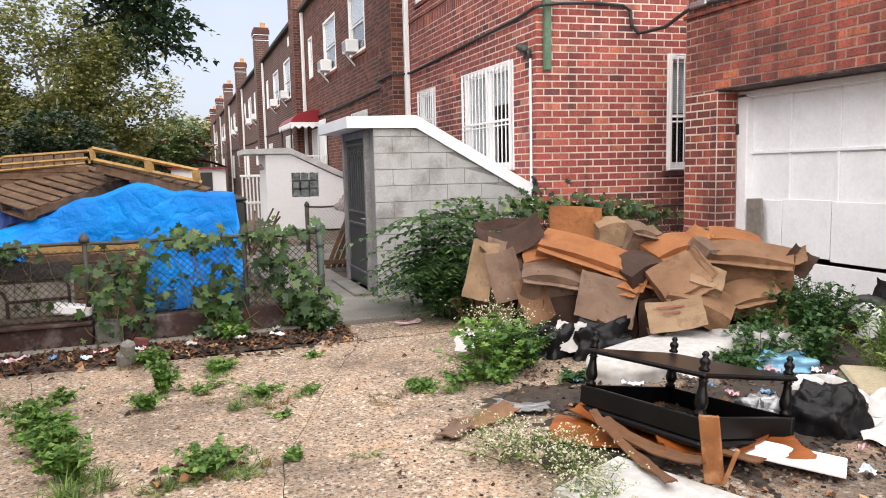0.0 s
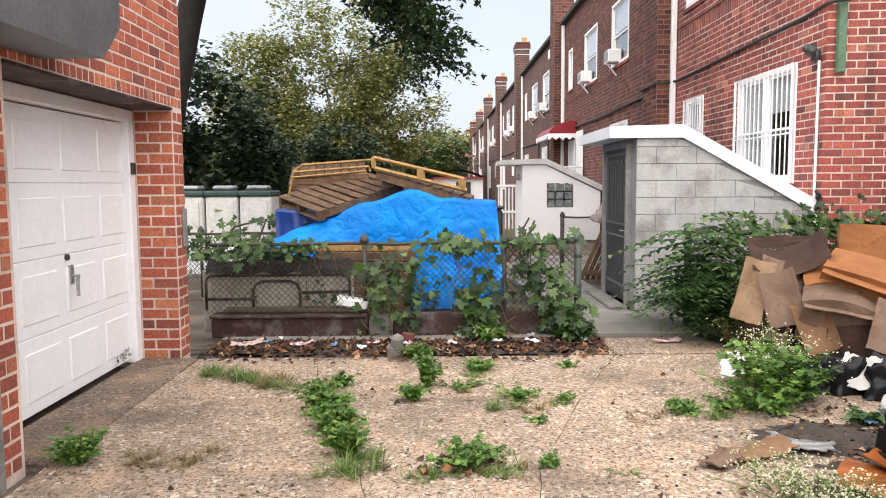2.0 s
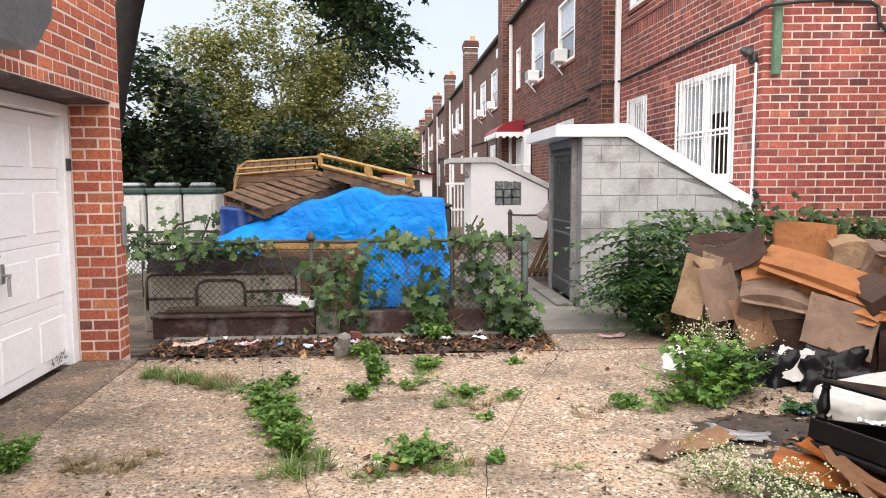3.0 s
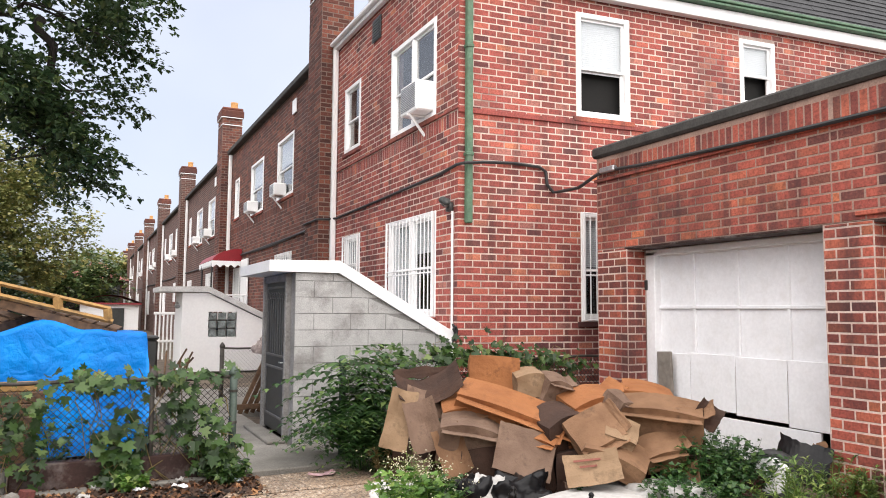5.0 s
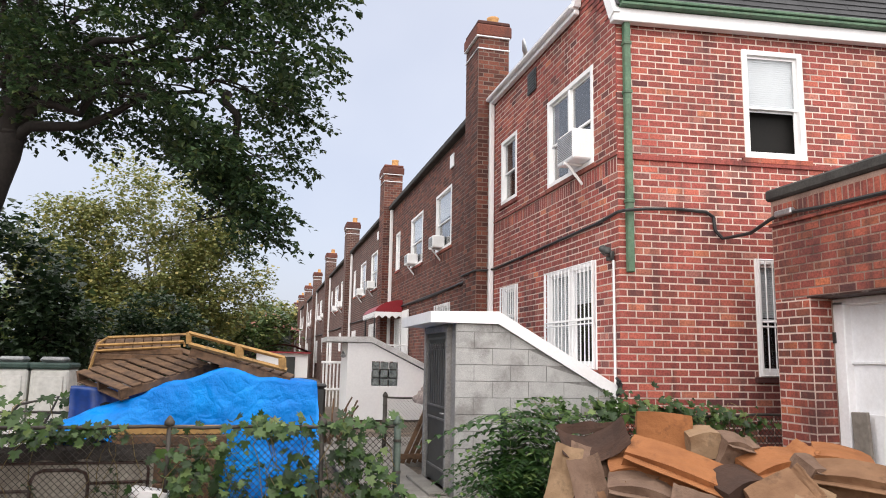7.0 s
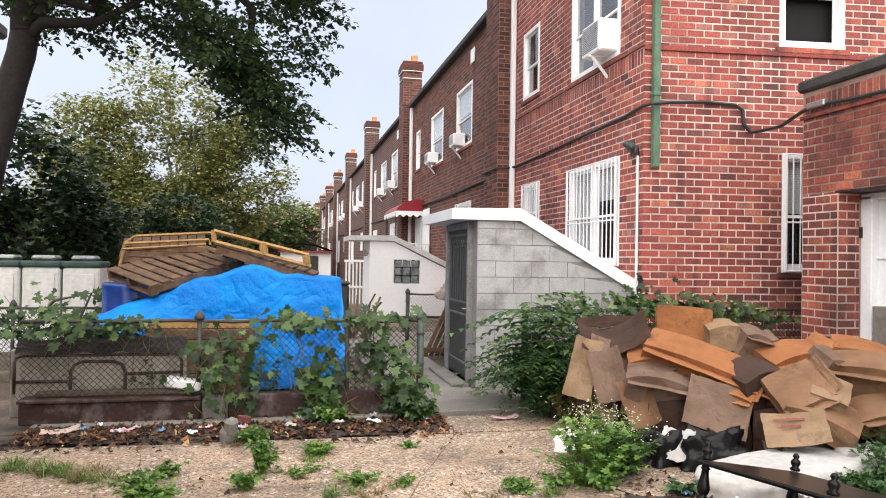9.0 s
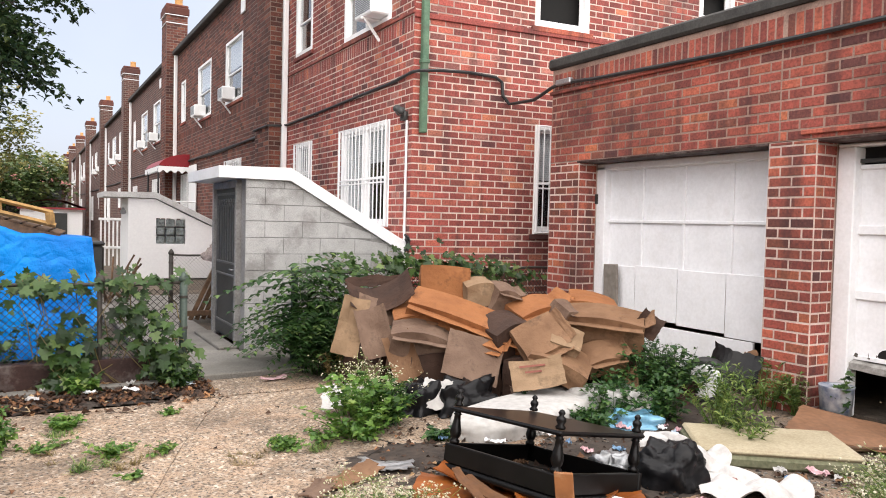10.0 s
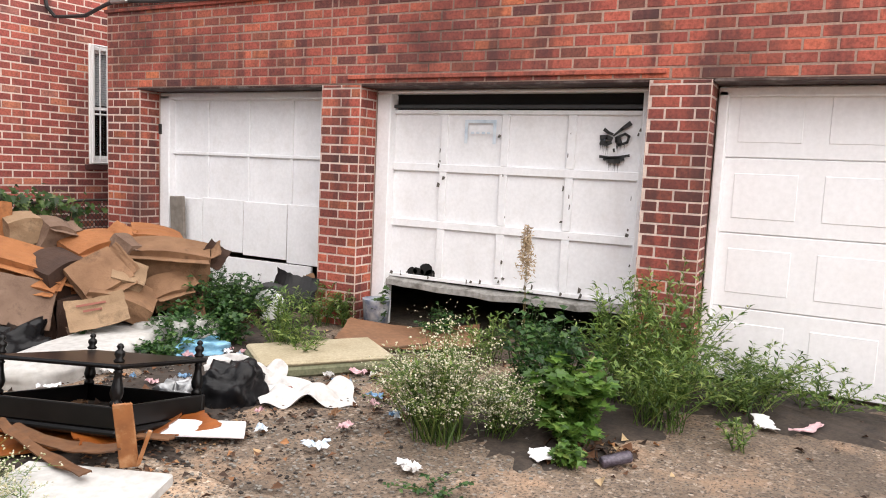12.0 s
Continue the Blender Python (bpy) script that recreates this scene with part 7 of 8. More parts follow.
# mattress, bags and cloth
def soft(name, at, size, turn, mat, label, cat, lump=0.1, power=0.35, seed=0.0, group=""):
    """A soft lumpy body with a flat underside."""
    def fn(u, v_):
        a, b_ = u * 2 * math.pi, v_ * math.pi / 2
        c_, s_ = math.cos(a), math.sin(a)
        r = math.cos(b_) ** power
        x, y, z = r * math.copysign(abs(c_) ** 0.7, c_), r * math.copysign(abs(s_) ** 0.7, s_), math.sin(b_)
        p = Vector((x * 1.6, y * 1.6, z * 1.6 + seed))
        k = 1 + lump * (noise.noise(p * 1.3) + 0.5 * abs(noise.noise(p * 3.5)) - 0.25)
        return (x * size[0] / 2 * k, y * size[1] / 2 * k, max(0, z * size[2] * k))
    o = solid(name, Mesh().grid(fn, 40, 16), mat, label, cat, group, smooth=True)
    o.matrix_world = pose(*at, *turn)
    return o


soft("mattress", (3.45, 4.72, 0.0), (1.75, 0.62, 0.17), (0, 0, 14), FOAM, "white stained mattress lying among weeds", "mattress", 0.06, 0.12, 1.0)
soft("mattress_topper", (4.15, 4.62, 0.0), (0.8, 0.5, 0.22), (0, 0, -30), FOAM, "white foam pad half hidden by weeds", "foam pad", 0.2, 0.25, 3.0)
soft("rubbish_bag", (3.36, 3.20, 0.0), (0.46, 0.36, 0.24), (0, 0, 20), BAG, "full black plastic rubbish bag on the ground", "rubbish bag", 0.35, 0.4, 5.0, "rubbish bags")
soft("rubbish_bag", (3.10, 5.22, 0.0), (0.55, 0.42, 0.27), (0, 0, -20), BAG, "black plastic rubbish bag before the cardboard", "rubbish bag", 0.4, 0.4, 7.0, "rubbish bags")
soft("rubbish_bag", (2.72, 5.38, 0.0), (0.42, 0.36, 0.24), (0, 0, 10), BAG, "black plastic rubbish bag before the cardboard", "rubbish bag", 0.4, 0.4, 9.0, "rubbish bags")
soft("rubbish_bag", (3.06, 3.42, 0.0), (0.32, 0.30, 0.16), (0, 0, 10), GALV, "small grey plastic bag on the ground", "rubbish bag", 0.5, 0.5, 11.0, "rubbish bags")
flat = warped_board("foam_sheet", (2.84, 5.24, 0.16), 0.24, 0.26, (54, 6, H0), FOAM, "square of white foam leaning on the bags", "foam sheet", 0.0)
warped_board("paper_sack", (2.18, 5.55, 0.13), 0.42, 0.30, (28, 8, H0 + 18), CLOTH, "pale printed paper sack leaning on weeds", "sack", -0.05)


def cloth(name, at, w, h, turn, label, amp=0.07):
    m = Mesh().grid(lambda u, v_: ((u - 0.5) * w + 0.03 * noise.noise((u * 4, v_ * 4, 2)), (v_ - 0.5) * h + 0.04 * noise.noise((u * 5, v_ * 3, 5)), 0.01 + amp * max(0, noise.noise((u * 3.2, v_ * 3.2, at[0])) + 0.35) * (1 - abs(u - 0.5)) + 0.004 * math.sin(u * 22 + v_ * 9)), 40, 30)
    o = solid(name, m, CLOTH, label, "cloth", smooth=True)
    o.matrix_world = pose(*at, *turn)


cloth("white_cloth", (3.66, 2.82, 0.0), 0.62, 0.46, (0, 0, -50), "crumpled white cloth lying on the ground", 0.17)
cloth("white_cloth", (3.58, 3.30, 0.10), 0.55, 0.22, (10, 8, -50), "crumpled white cloth draped over the bag", 0.18)
cu = thing("seat_cushion", "flat faded tan cushion with a patterned green edge", "cushion", at=(4.38, 3.28, 0.0), turn=(0, 0, -38))
part("top", Mesh().cbox((-0.52, -0.32, 0.085), (0.52, 0.32, 0.125), 0.02), surf("faded tan fabric", (0.33, 0.28, 0.18), (0.46, 0.40, 0.28), 3.0, 0.95, fine=60, relief=0.3), cu)
part("edge", Mesh().cbox((-0.53, -0.33, 0.0), (0.53, 0.33, 0.084), 0.02), surf("green patterned fabric", (0.10, 0.11, 0.06), (0.22, 0.22, 0.14), 14.0, 0.95, fine=40, relief=0.4), cu, "patterned green edge")
warped_board("plywood_sheet", (5.42, 3.05, 0.07), 1.25, 0.75, (2, 3, -65), surf("wet brown plywood", (0.17, 0.085, 0.045), (0.29, 0.15, 0.08), 2.0, 0.6, fine=20, relief=0.2), "large sheet of brown plywood before the garage door", "plywood", 0.03)
for k in range(3):
    solid("timber_strip", Mesh().cbox((-0.45, -0.012, 0), (0.45, 0.012, 0.018), 0.004, pose(5.05 + 0.04 * k, 3.0 - 0.05 * k, 0.02 + 0.015 * k, 0, 0, -22 - 6 * k)), PAL_OLD, "thin pale timber strip on the ground", "timber", "timber strips")
# things heaped beside the first garage door
tyre = thing("wheel", "white-walled wheel lying on edge among weeds", "wheel", at=(5.25, 4.55, 0.20), turn=(80, 0, -60))
ring_ = Mesh()
ring_.grid(lambda u, v_: ((0.17 + 0.05 * math.cos(2 * math.pi * v_)) * math.cos(2 * math.pi * u), (0.17 + 0.05 * math.cos(2 * math.pi * v_)) * math.sin(2 * math.pi * u), 0.06 * math.sin(2 * math.pi * v_)), 28, 10)
part("tyre", ring_, BLACK_CABLE, tyre, smooth=True)
part("rim", Mesh().lathe([(0.13, 0.03), (0.155, 0.05), (0.15, 0.055), (0.10, 0.05), (0.0, 0.045)], 24), WHITE_OLD, tyre, smooth=True)
soft("rag_heap", (5.0, 4.75, 0.0), (0.7, 0.5, 0.26), (0, 0, 10), surf("dark red brown cloth", (0.05, 0.02, 0.018), (0.10, 0.04, 0.035), 12.0, 0.95, fine=30, relief=0.9), "bundle of dark red-brown rags among weeds", "rags", 0.5, 0.6, 13.0)
warped_board("torn_plastic", (5.45, 4.42, 0.32), 0.42, 0.36, (64, 14, -50), BAG, "torn black plastic panel leaning by the pier", "panel", 0.08)
warped_board("torn_card", (5.60, 4.36, 0.30), 0.22, 0.34, (68, -20, -40), CARD[1], "torn brown panel leaning by the pier", "panel", 0.04)
lp = solid("leaning_plank", Mesh().cbox((-0.11, -0.018, 0), (0.11, 0.018, 1.14), 0.008), surf("grey weathered plank", (0.14, 0.12, 0.10), (0.26, 0.23, 0.2), 3.0, 0.95, fine=16, relief=0.5), "grey weathered plank leaning on the garage door", "plank")
lp.matrix_world = pose(XD - 0.12, 6.48, 0.0, 0, 3, 90)
soft("blue_plastic", (4.05, 4.25, 0.0), (0.5, 0.3, 0.12), (0, 0, -25), surf("pale blue plastic film", (0.10, 0.34, 0.55), (0.30, 0.55, 0.72), 7.0, 0.3, fine=20, relief=0.8), "crumpled pale blue plastic film", "plastic film", 0.5, 0.5, 15.0)
bucket = thing("printed_bucket", "blue and white printed plastic bucket by the door frame", "bucket", at=(5.72, 3.62, 0.0))
part("body", Mesh().lathe([(0.11, 0), (0.135, 0.30), (0.14, 0.31), (0.125, 0.30)], 18), surf("blue white print", (0.05, 0.09, 0.20), (0.55, 0.58, 0.6), 9.0, 0.4, fine=20, relief=0), bucket, smooth=True)
can = thing("drinks_can", "dark patterned can lying on the ground", "can", at=(3.70, 0.72, 0.04), turn=(80, 0, 40))
part("body", Mesh().lathe([(0.028, -0.09), (0.034, -0.08), (0.034, 0.08), (0.028, 0.09)], 16), surf("dark dotted print", (0.015, 0.012, 0.02), (0.12, 0.1, 0.13), 60.0, 0.35, 0.2, relief=0), can, smooth=True)
part("lid", Mesh().lathe([(0.027, 0.09), (0.02, 0.094), (0.0, 0.094)], 16), GALV, can)
# items on the path behind the shed
ct = thing("slatted_cart", "broken wooden slatted frame leaning on the shed", "frame", at=(2.35, 11.2, 0.05), turn=(0, 0, 0))
for k in range(6):
    part("slat", Mesh().cbox((-0.03, -0.02, 0), (0.03, 0.02, 1.25), 0.004, pose(-0.34 + 0.1 * k, 0.04 * k, 0, 0, 24, 0)), PAL_OLD, ct)
part("cross_rail", Mesh().cbox((-0.4, -0.03, 0.06), (0.35, 0.0, 0.14), 0.004), PAL_OLD, ct)
soft("wicker_bundle", (2.65, 11.6, 0.85), (0.75, 0.5, 0.35), (0, 10, 10), surf("grey wicker", (0.16, 0.12, 0.11), (0.38, 0.32, 0.3), 30.0, 0.9, fine=60, relief=0.9), "grey wicker bundle hanging on the leaning frame", "basket", 0.3, 0.4, 17.0)
for k, (x, y) in enumerate(((1.05, 17.0), (0.95, 21.5))):
    bn = thing("wheeled_bin", "dark green wheeled rubbish bin beside the walkway", "bin", at=(x, y, -0.05), group="wheeled bins")
    part("body", Mesh().cbox((-0.28, -0.3, 0.0), (0.28, 0.3, 0.98), 0.04), STEEL_DARK, bn)
    part("lid", Mesh().cbox((-0.3, -0.33, 0.985), (0.3, 0.33, 1.06), 0.03), BLACK_CABLE, bn)
sh_ = thing("stick_heap", "heap of broken sticks and timber beside the walkway", "sticks")
for k in range(14):
    a = rnd(0, 6.3)
    part("stick", Mesh().tube([(1.25 + rnd(-0.25, 0.25), 14 + rnd(-0.4, 0.4), -0.05), (1.2 + 0.5 * math.cos(a), 14 + 0.5 * math.sin(a), rnd(0.5, 0.95))], 0.018, 5), PAL_OLD, sh_)

# ---- weeds ----
SEED = leaf_material("pale dry seed heads", [(0.0, (0.34, 0.24, 0.15)), (0.6, (0.52, 0.40, 0.27)), (1.0, (0.66, 0.54, 0.40))], 0.8, 0.3)
UP = Vector((0, 0, 1))


def weed(kind, at, h, spread, n, label, mat, size=0.05, flower=0, group="weeds"):
    w_ = thing("weed", label, "weed", at=(at[0], at[1], 0.0), group=group)
    st, lv, fl = Mesh(), Mesh(), Mesh()
    for k in range(n):
        a = rnd(0, 2 * math.pi)
        lean = rnd(0.1, 1.0) ** 0.8 * spread
        hh = h * (rnd(0.86, 1.05) if kind == "plume" else rnd(0.55, 1.05)) * (1 - 0.35 * lean / (spread + 1e-6))
        root = Vector((rnd(-0.3, 0.3) * spread, rnd(-0.3, 0.3) * spread, 0))
        if kind == "grass":
            # small clumps of blades that droop outwards, scattered over the patch
            if k % 14 == 0:
                clump = Vector((random.gauss(0, 0.5), random.gauss(0, 0.4), 0)) * spread
                tall = rnd(0.45, 1.1)
            root = clump + Vector((rnd(-0.03, 0.03), rnd(-0.03, 0.03), 0))
            lean = rnd(0.3, 1.0) * h * 1.1
            hh *= tall * rnd(0.4, 1.0)
        tip = root + Vector((math.cos(a) * lean, math.sin(a) * lean, hh))
        bend = Vector((0, 0, hh * 0.25))
        pts = [root.lerp(tip, s) + bend * math.sin(math.pi * s) * 0.6 for s in (0, 0.25, 0.5, 0.75, 1.0)]
        if kind == "grass":
            wv = Vector((-math.sin(a), math.cos(a), 0)) * size * 0.045
            lv.add([pts[0] - wv, pts[0] + wv, pts[2] + wv * 0.8, pts[2] - wv * 0.8, pts[4]], [(0, 1, 2, 3), (3, 2, 4)])
            continue
        st.tube(pts, [0.0035, 0.003, 0.0025, 0.002, 0.001], 3, False)

        def along(s):
            i = min(3, int(s * 4))
            return pts[i].lerp(pts[i + 1], s * 4 - i)
        if kind == "leafy":
            for j in range(12):
                s = rnd(0.15, 1.0)
                leaf(lv, along(s), rdir(-0.5, 0.5), UP + rdir() * 0.5, size * rnd(0.6, 1.3), 0.42)
        elif kind == "lobed":
            for j in range(8):
                s = rnd(0.2, 1.0)
                lobed(lv, along(s), rdir(-0.5, 0.3), UP + rdir() * 0.6, size * rnd(0.6, 1.3))
        elif kind == "feather":
            d0 = (pts[4] - pts[0]).normalized()
            for j in range(26):
                s = rnd(0.2, 1.0)
                leaf(lv, along(s), rdir(-0.3, 0.4) + d0 * 0.7, UP + rdir() * 0.6, size * rnd(0.5, 1.2), 0.13, 0.1)
        elif kind == "compound":
            for j in range(4):
                s = rnd(0.35, 1.0)
                o, d = along(s), (rdir(-0.15, 0.35))
                side = d.cross(UP).normalized()
                L = size * rnd(4.0, 6.5)
                for i in range(8):
                    q = o + d * (L * (i + 1) / 8) - UP * (L * 0.35 * ((i + 1) / 8) ** 2)
                    for sg in (-1, 1):
                        leaf(lv, q, side * sg + d * 0.35 - UP * 0.25, UP, size * (1.15 - 0.07 * i), 0.26, 0.1)
                st.tube([o, o + d * L * 0.5 - UP * L * 0.09, o + d * L - UP * L * 0.35], 0.002, 3, False)
        elif kind == "aster":
            for j in range(9):
                s = rnd(0.3, 1.0)
                o = along(s)
                d = rdir(-0.1, 0.6)
                L = rnd(0.04, 0.14)
                st.tube([o, o + d * L], 0.001, 3, False)
                leaf(lv, o, rdir(-0.3, 0.4), UP, size * rnd(0.6, 1.1), 0.15, 0.1)
                leaf(lv, o + d * L * 0.5, rdir(-0.3, 0.4), UP, size * rnd(0.4, 0.8), 0.15, 0.1)
                for i in range(3):
                    q = o + d * L + rdir(-0.3, 1) * 0.018
                    r = rnd(0.0045, 0.0085)
                    nrm_ = (rdir(0.0, 1.0) + Vector((-0.3, -0.4, 0.5))).normalized()
                    e1 = nrm_.orthogonal().normalized() * r
                    e2 = nrm_.cross(e1)
                    fl.add([q + e1, q + e2, q - e1, q - e2, q + nrm_ * r * 0.6], [(0, 1, 4), (1, 2, 4), (2, 3, 4), (3, 0, 4)])
        elif kind == "plume":
            for j in range(300):
                s = rnd(0.60, 1.0)
                o = along(s)
                d = rdir(0.0, 0.9)
                q = o + d * rnd(0.02, 0.13) * (1.25 - s)
                fl.add([q, q + rdir() * 0.021, q + rdir() * 0.021], [(0, 1, 2)])
            for j in range(14):
                leaf(lv, along(rnd(0.05, 0.55)), rdir(-0.3, 0.5), UP, size * rnd(0.6, 1.3), 0.16, 0.1)
    for k in range(flower):
        q = Vector((rnd(-1, 1) * spread * 0.9, rnd(-1, 1) * spread * 0.9, h * rnd(0.5, 1.05)))
        r = rnd(0.005, 0.009)
        fl.add([q + Vector((r, 0, 0)), q + Vector((0, r, 0)), q - Vector((r, 0, 0)), q - Vector((0, r, 0)), q + Vector((0, 0, r))], [(0, 1, 4), (1, 2, 4), (2, 3, 4), (3, 0, 4)])
    if st.v:
        part("stem", st, LEAF_DRY if kind in ("plume",) else mat, w_)
    part("foliage", lv, mat, w_)
    if fl.v:
        part("blossom", fl, SEED if kind == "plume" else PETAL, w_)
    return w_


random.seed(51)
GRN, DRYG = LEAF_WEED, LEAF_DRY
# on the drive, along its joints
for x, y, h, s, n, sz in ((-0.95, 4.95, 0.16, 0.17, 40, 0.042), (-0.84, 4.55, 0.18, 0.17, 46, 0.042), (-0.72, 4.2, 0.17, 0.15, 34, 0.040), (-1.05, 5.3, 0.13, 0.14, 24, 0.038), (-0.28, 5.55, 0.24, 0.10, 26, 0.045), (-0.36, 5.2, 0.12, 0.10, 16, 0.04), (-0.93, 5.6, 0.09, 0.11, 16, 0.035), (0.16, 6.0, 0.09, 0.14, 22, 0.04), (0.36, 5.22, 0.07, 0.16, 16, 0.035), (0.68, 5.1, 0.07, 0.10, 12, 0.03), (1.43, 4.85, 0.08, 0.14, 20, 0.035), (1.75, 4.98, 0.06, 0.16, 14, 0.03), (-0.03, 4.02, 0.10, 0.20, 30, 0.04), (0.42, 3.98, 0.05, 0.07, 8, 0.03), (-2.2, 4.08, 0.18, 0.16, 30, 0.035), (-0.36, 6.45, 0.14, 0.13, 26, 0.04), (0.30, 7.05, 0.16, 0.14, 26, 0.06), (-0.05, 5.5, 0.05, 0.2, 10, 0.03), (0.9, 6.1, 0.05, 0.1, 8, 0.03), (0.45, 4.7, 0.04, 0.08, 6, 0.03)):
    weed("leafy", (x, y), h * 1.15, s * 1.15, int(n * 1.4), "low bright green weed growing in a joint of the drive", GRN, sz, 0, "weeds in the joints")
for x, y, h, s, n in ((-1.98, 5.95, 0.13, 0.20, 260), (-1.68, 5.78, 0.14, 0.22, 300), (-1.4, 5.55, 0.13, 0.18, 220), (-1.55, 5.7, 0.15, 0.3, 150), (-0.66, 3.92, 0.18, 0.15, 180), (-1.85, 4.1, 0.09, 0.16, 130), (-1.58, 4.1, 0.10, 0.18, 150), (-0.6, 4.1, 0.13, 0.1, 100), (-0.24, 3.84, 0.09, 0.14, 140), (0.08, 3.9, 0.10, 0.20, 180), (1.15, 4.82, 0.06, 0.16, 110), (1.6, 4.76, 0.07, 0.14, 120), (0.26, 5.0, 0.09, 0.14, 140), (0.48, 4.98, 0.07, 0.18, 130), (-0.1, 5.35, 0.06, 0.3, 90), (0.09, 5.82, 0.08, 0.14, 120), (-0.5, 6.4, 0.1, 0.12, 90), (0.78, 3.84, 0.05, 0.1, 60)):
    weed("grass", (x, y), h, s, n, "tuft of yellowing grass in a crack of the drive", DRYG if n % 20 == 10 else LEAF_MUG, 0.07, 0, "grass tufts")
# clump before the cardboard
weed("lobed", (2.08, 5.05), 0.50, 0.40, 60, "bushy green weed with white flower heads before the heap", GRN, 0.062, 60)
weed("leafy", (2.35, 5.12), 0.40, 0.32, 50, "bushy green weed before the heap", LEAF_FERN, 0.05, 40)
weed("aster", (2.30, 5.35), 0.62, 0.25, 26, "white-flowered wild aster before the cardboard", LEAF_MUG, 0.04)
weed("leafy", (2.0, 4.9), 0.2, 0.35, 40, "low green weed at the edge of the drive", GRN, 0.045)
# compound-leaved saplings by the shed
weed("compound", (2.46, 7.30), 1.45, 0.36, 17, "tree-of-heaven sapling with compound leaves by the shed", LEAF_FROND, 0.13)
weed("compound", (2.44, 7.12), 0.90, 0.30, 20, "low fern-like sapling growing by the shed", LEAF_FROND, 0.10)
weed("compound", (2.62, 7.0), 0.55, 0.32, 18, "low fern-like sapling beside the cardboard", LEAF_FROND, 0.065)
weed("feather", (2.55, 6.75), 0.48, 0.22, 14, "dry yellow-green goldenrod beside the heap", LEAF_DRY, 0.06)
weed("compound", (3.0, 7.5), 1.25, 0.34, 16, "tree-of-heaven sapling behind the fence", LEAF_FROND, 0.07)
weed("compound", (3.55, 7.7), 1.30, 0.40, 18, "leafy sapling along the house wall", LEAF_FROND, 0.075)
weed("lobed", (3.95, 7.7), 1.34, 0.42, 36, "leafy growth along the fence behind the heap", LEAF_VINE, 0.075)
weed("compound", (4.45, 7.8), 1.45, 0.40, 16, "thin sapling with compound leaves against the brick wall", LEAF_FROND, 0.06)
weed("lobed", (4.9, 7.7), 1.15, 0.45, 34, "leafy growth along the fence behind the heap", LEAF_VINE, 0.07)
weed("lobed", (5.4, 7.65), 0.75, 0.3, 14, "leafy growth in the gap beside the garage", LEAF_VINE, 0.06)
weed("compound", (4.75, 8.0), 1.75, 0.25, 4, "thin sapling against the brick wall", LEAF_FROND, 0.05)
# around the mattress, the first garage door and the piers
for x, y, h, s, n, k in ((4.55, 4.72, 0.60, 0.34, 60, "leafy"), (4.98, 4.66, 0.62, 0.36, 60, "leafy"), (4.22, 4.62, 0.42, 0.26, 40, "leafy"), (4.75, 4.62, 0.55, 0.36, 46, "leafy"), (5.1, 4.95, 0.60, 0.34, 46, "leafy"), (5.35, 5.3, 0.55, 0.32, 34, "leafy"), (4.0, 4.45, 0.34, 0.34, 40, "leafy"), (4.35, 4.25, 0.38, 0.32, 40, "leafy"), (3.15, 4.45, 0.18, 0.2, 22, "leafy"), (3.7, 4.3, 0.2, 0.3, 30, "leafy"), (5.5, 4.15, 0.50, 0.28, 30, "feather"), (5.62, 3.9, 0.40, 0.2, 24, "feather"), (3.55, 5.0, 0.30, 0.12, 14, "leafy"), (2.5, 4.6, 0.1, 0.15, 14, "leafy")):
    weed(k, (x, y), h, s, n, "dark green weeds growing through the rubbish", LEAF_FERN if k == "leafy" else LEAF_MUG, 0.05 if k == "leafy" else 0.06)
weed("feather", (4.45, 3.70), 0.62, 0.30, 40, "feathery yellow-green weed beside the cushion", LEAF_MUG, 0.06)
weed("feather", (4.35, 3.5), 0.35, 0.34, 26, "feathery yellow-green weed beside the cushion", LEAF_MUG, 0.055)
weed("feather", (5.25, 2.2), 0.5, 0.3, 26, "feathery weed growing under the rotten garage door", LEAF_MUG, 0.06)
weed("leafy", (5.75, 2.9), 0.34, 0.32, 40, "green weeds under the rotten garage door", LEAF_FERN, 0.045, 40)
weed("leafy", (5.78, 1.9), 0.4, 0.4, 50, "green weeds under the rotten garage door", LEAF_FERN, 0.045, 40)
weed("lobed", (5.72, 3.58), 0.75, 0.12, 5, "slender weed climbing the door frame", LEAF_VINE, 0.07)
for x, z, n in ((3.0, 1.02, 60), (3.7, 1.08, 80), (4.35, 1.05, 70), (4.95, 1.0, 60), (5.5, 0.9, 40)):
    vine(x, 7.62 + 0.08 * (x - 2.4), z, 0.34, 0.15, n, 0.10, "leafy vine along the fence behind the cardboard")
# white-flowered bushes
weed("aster", (3.50, 1.72), 0.74, 0.38, 110, "wild aster bush covered in small white flowers", LEAF_MUG, 0.045)
weed("aster", (3.72, 1.95), 0.52, 0.34, 60, "wild aster bush covered in small white flowers", LEAF_MUG, 0.045)
weed("aster", (3.75, 1.45), 0.45, 0.30, 46, "wild aster bush covered in small white flowers", LEAF_MUG, 0.045)
weed("aster", (1.45, 3.55), 0.20, 0.32, 20, "low wild aster with small white flowers on the drive", LEAF_MUG, 0.035)
weed("aster", (1.65, 3.25), 0.20, 0.30, 18, "low wild aster with small white flowers on the drive", LEAF_MUG, 0.035)
weed("aster", (1.60, 2.9), 0.18, 0.28, 16, "low wild aster with small white flowers on the drive", LEAF_MUG, 0.035)
weed("plume", (4.62, 1.65), 1.74, 0.04, 2, "tall weed with a dry pale seed plume", LEAF_FERN, 0.07)
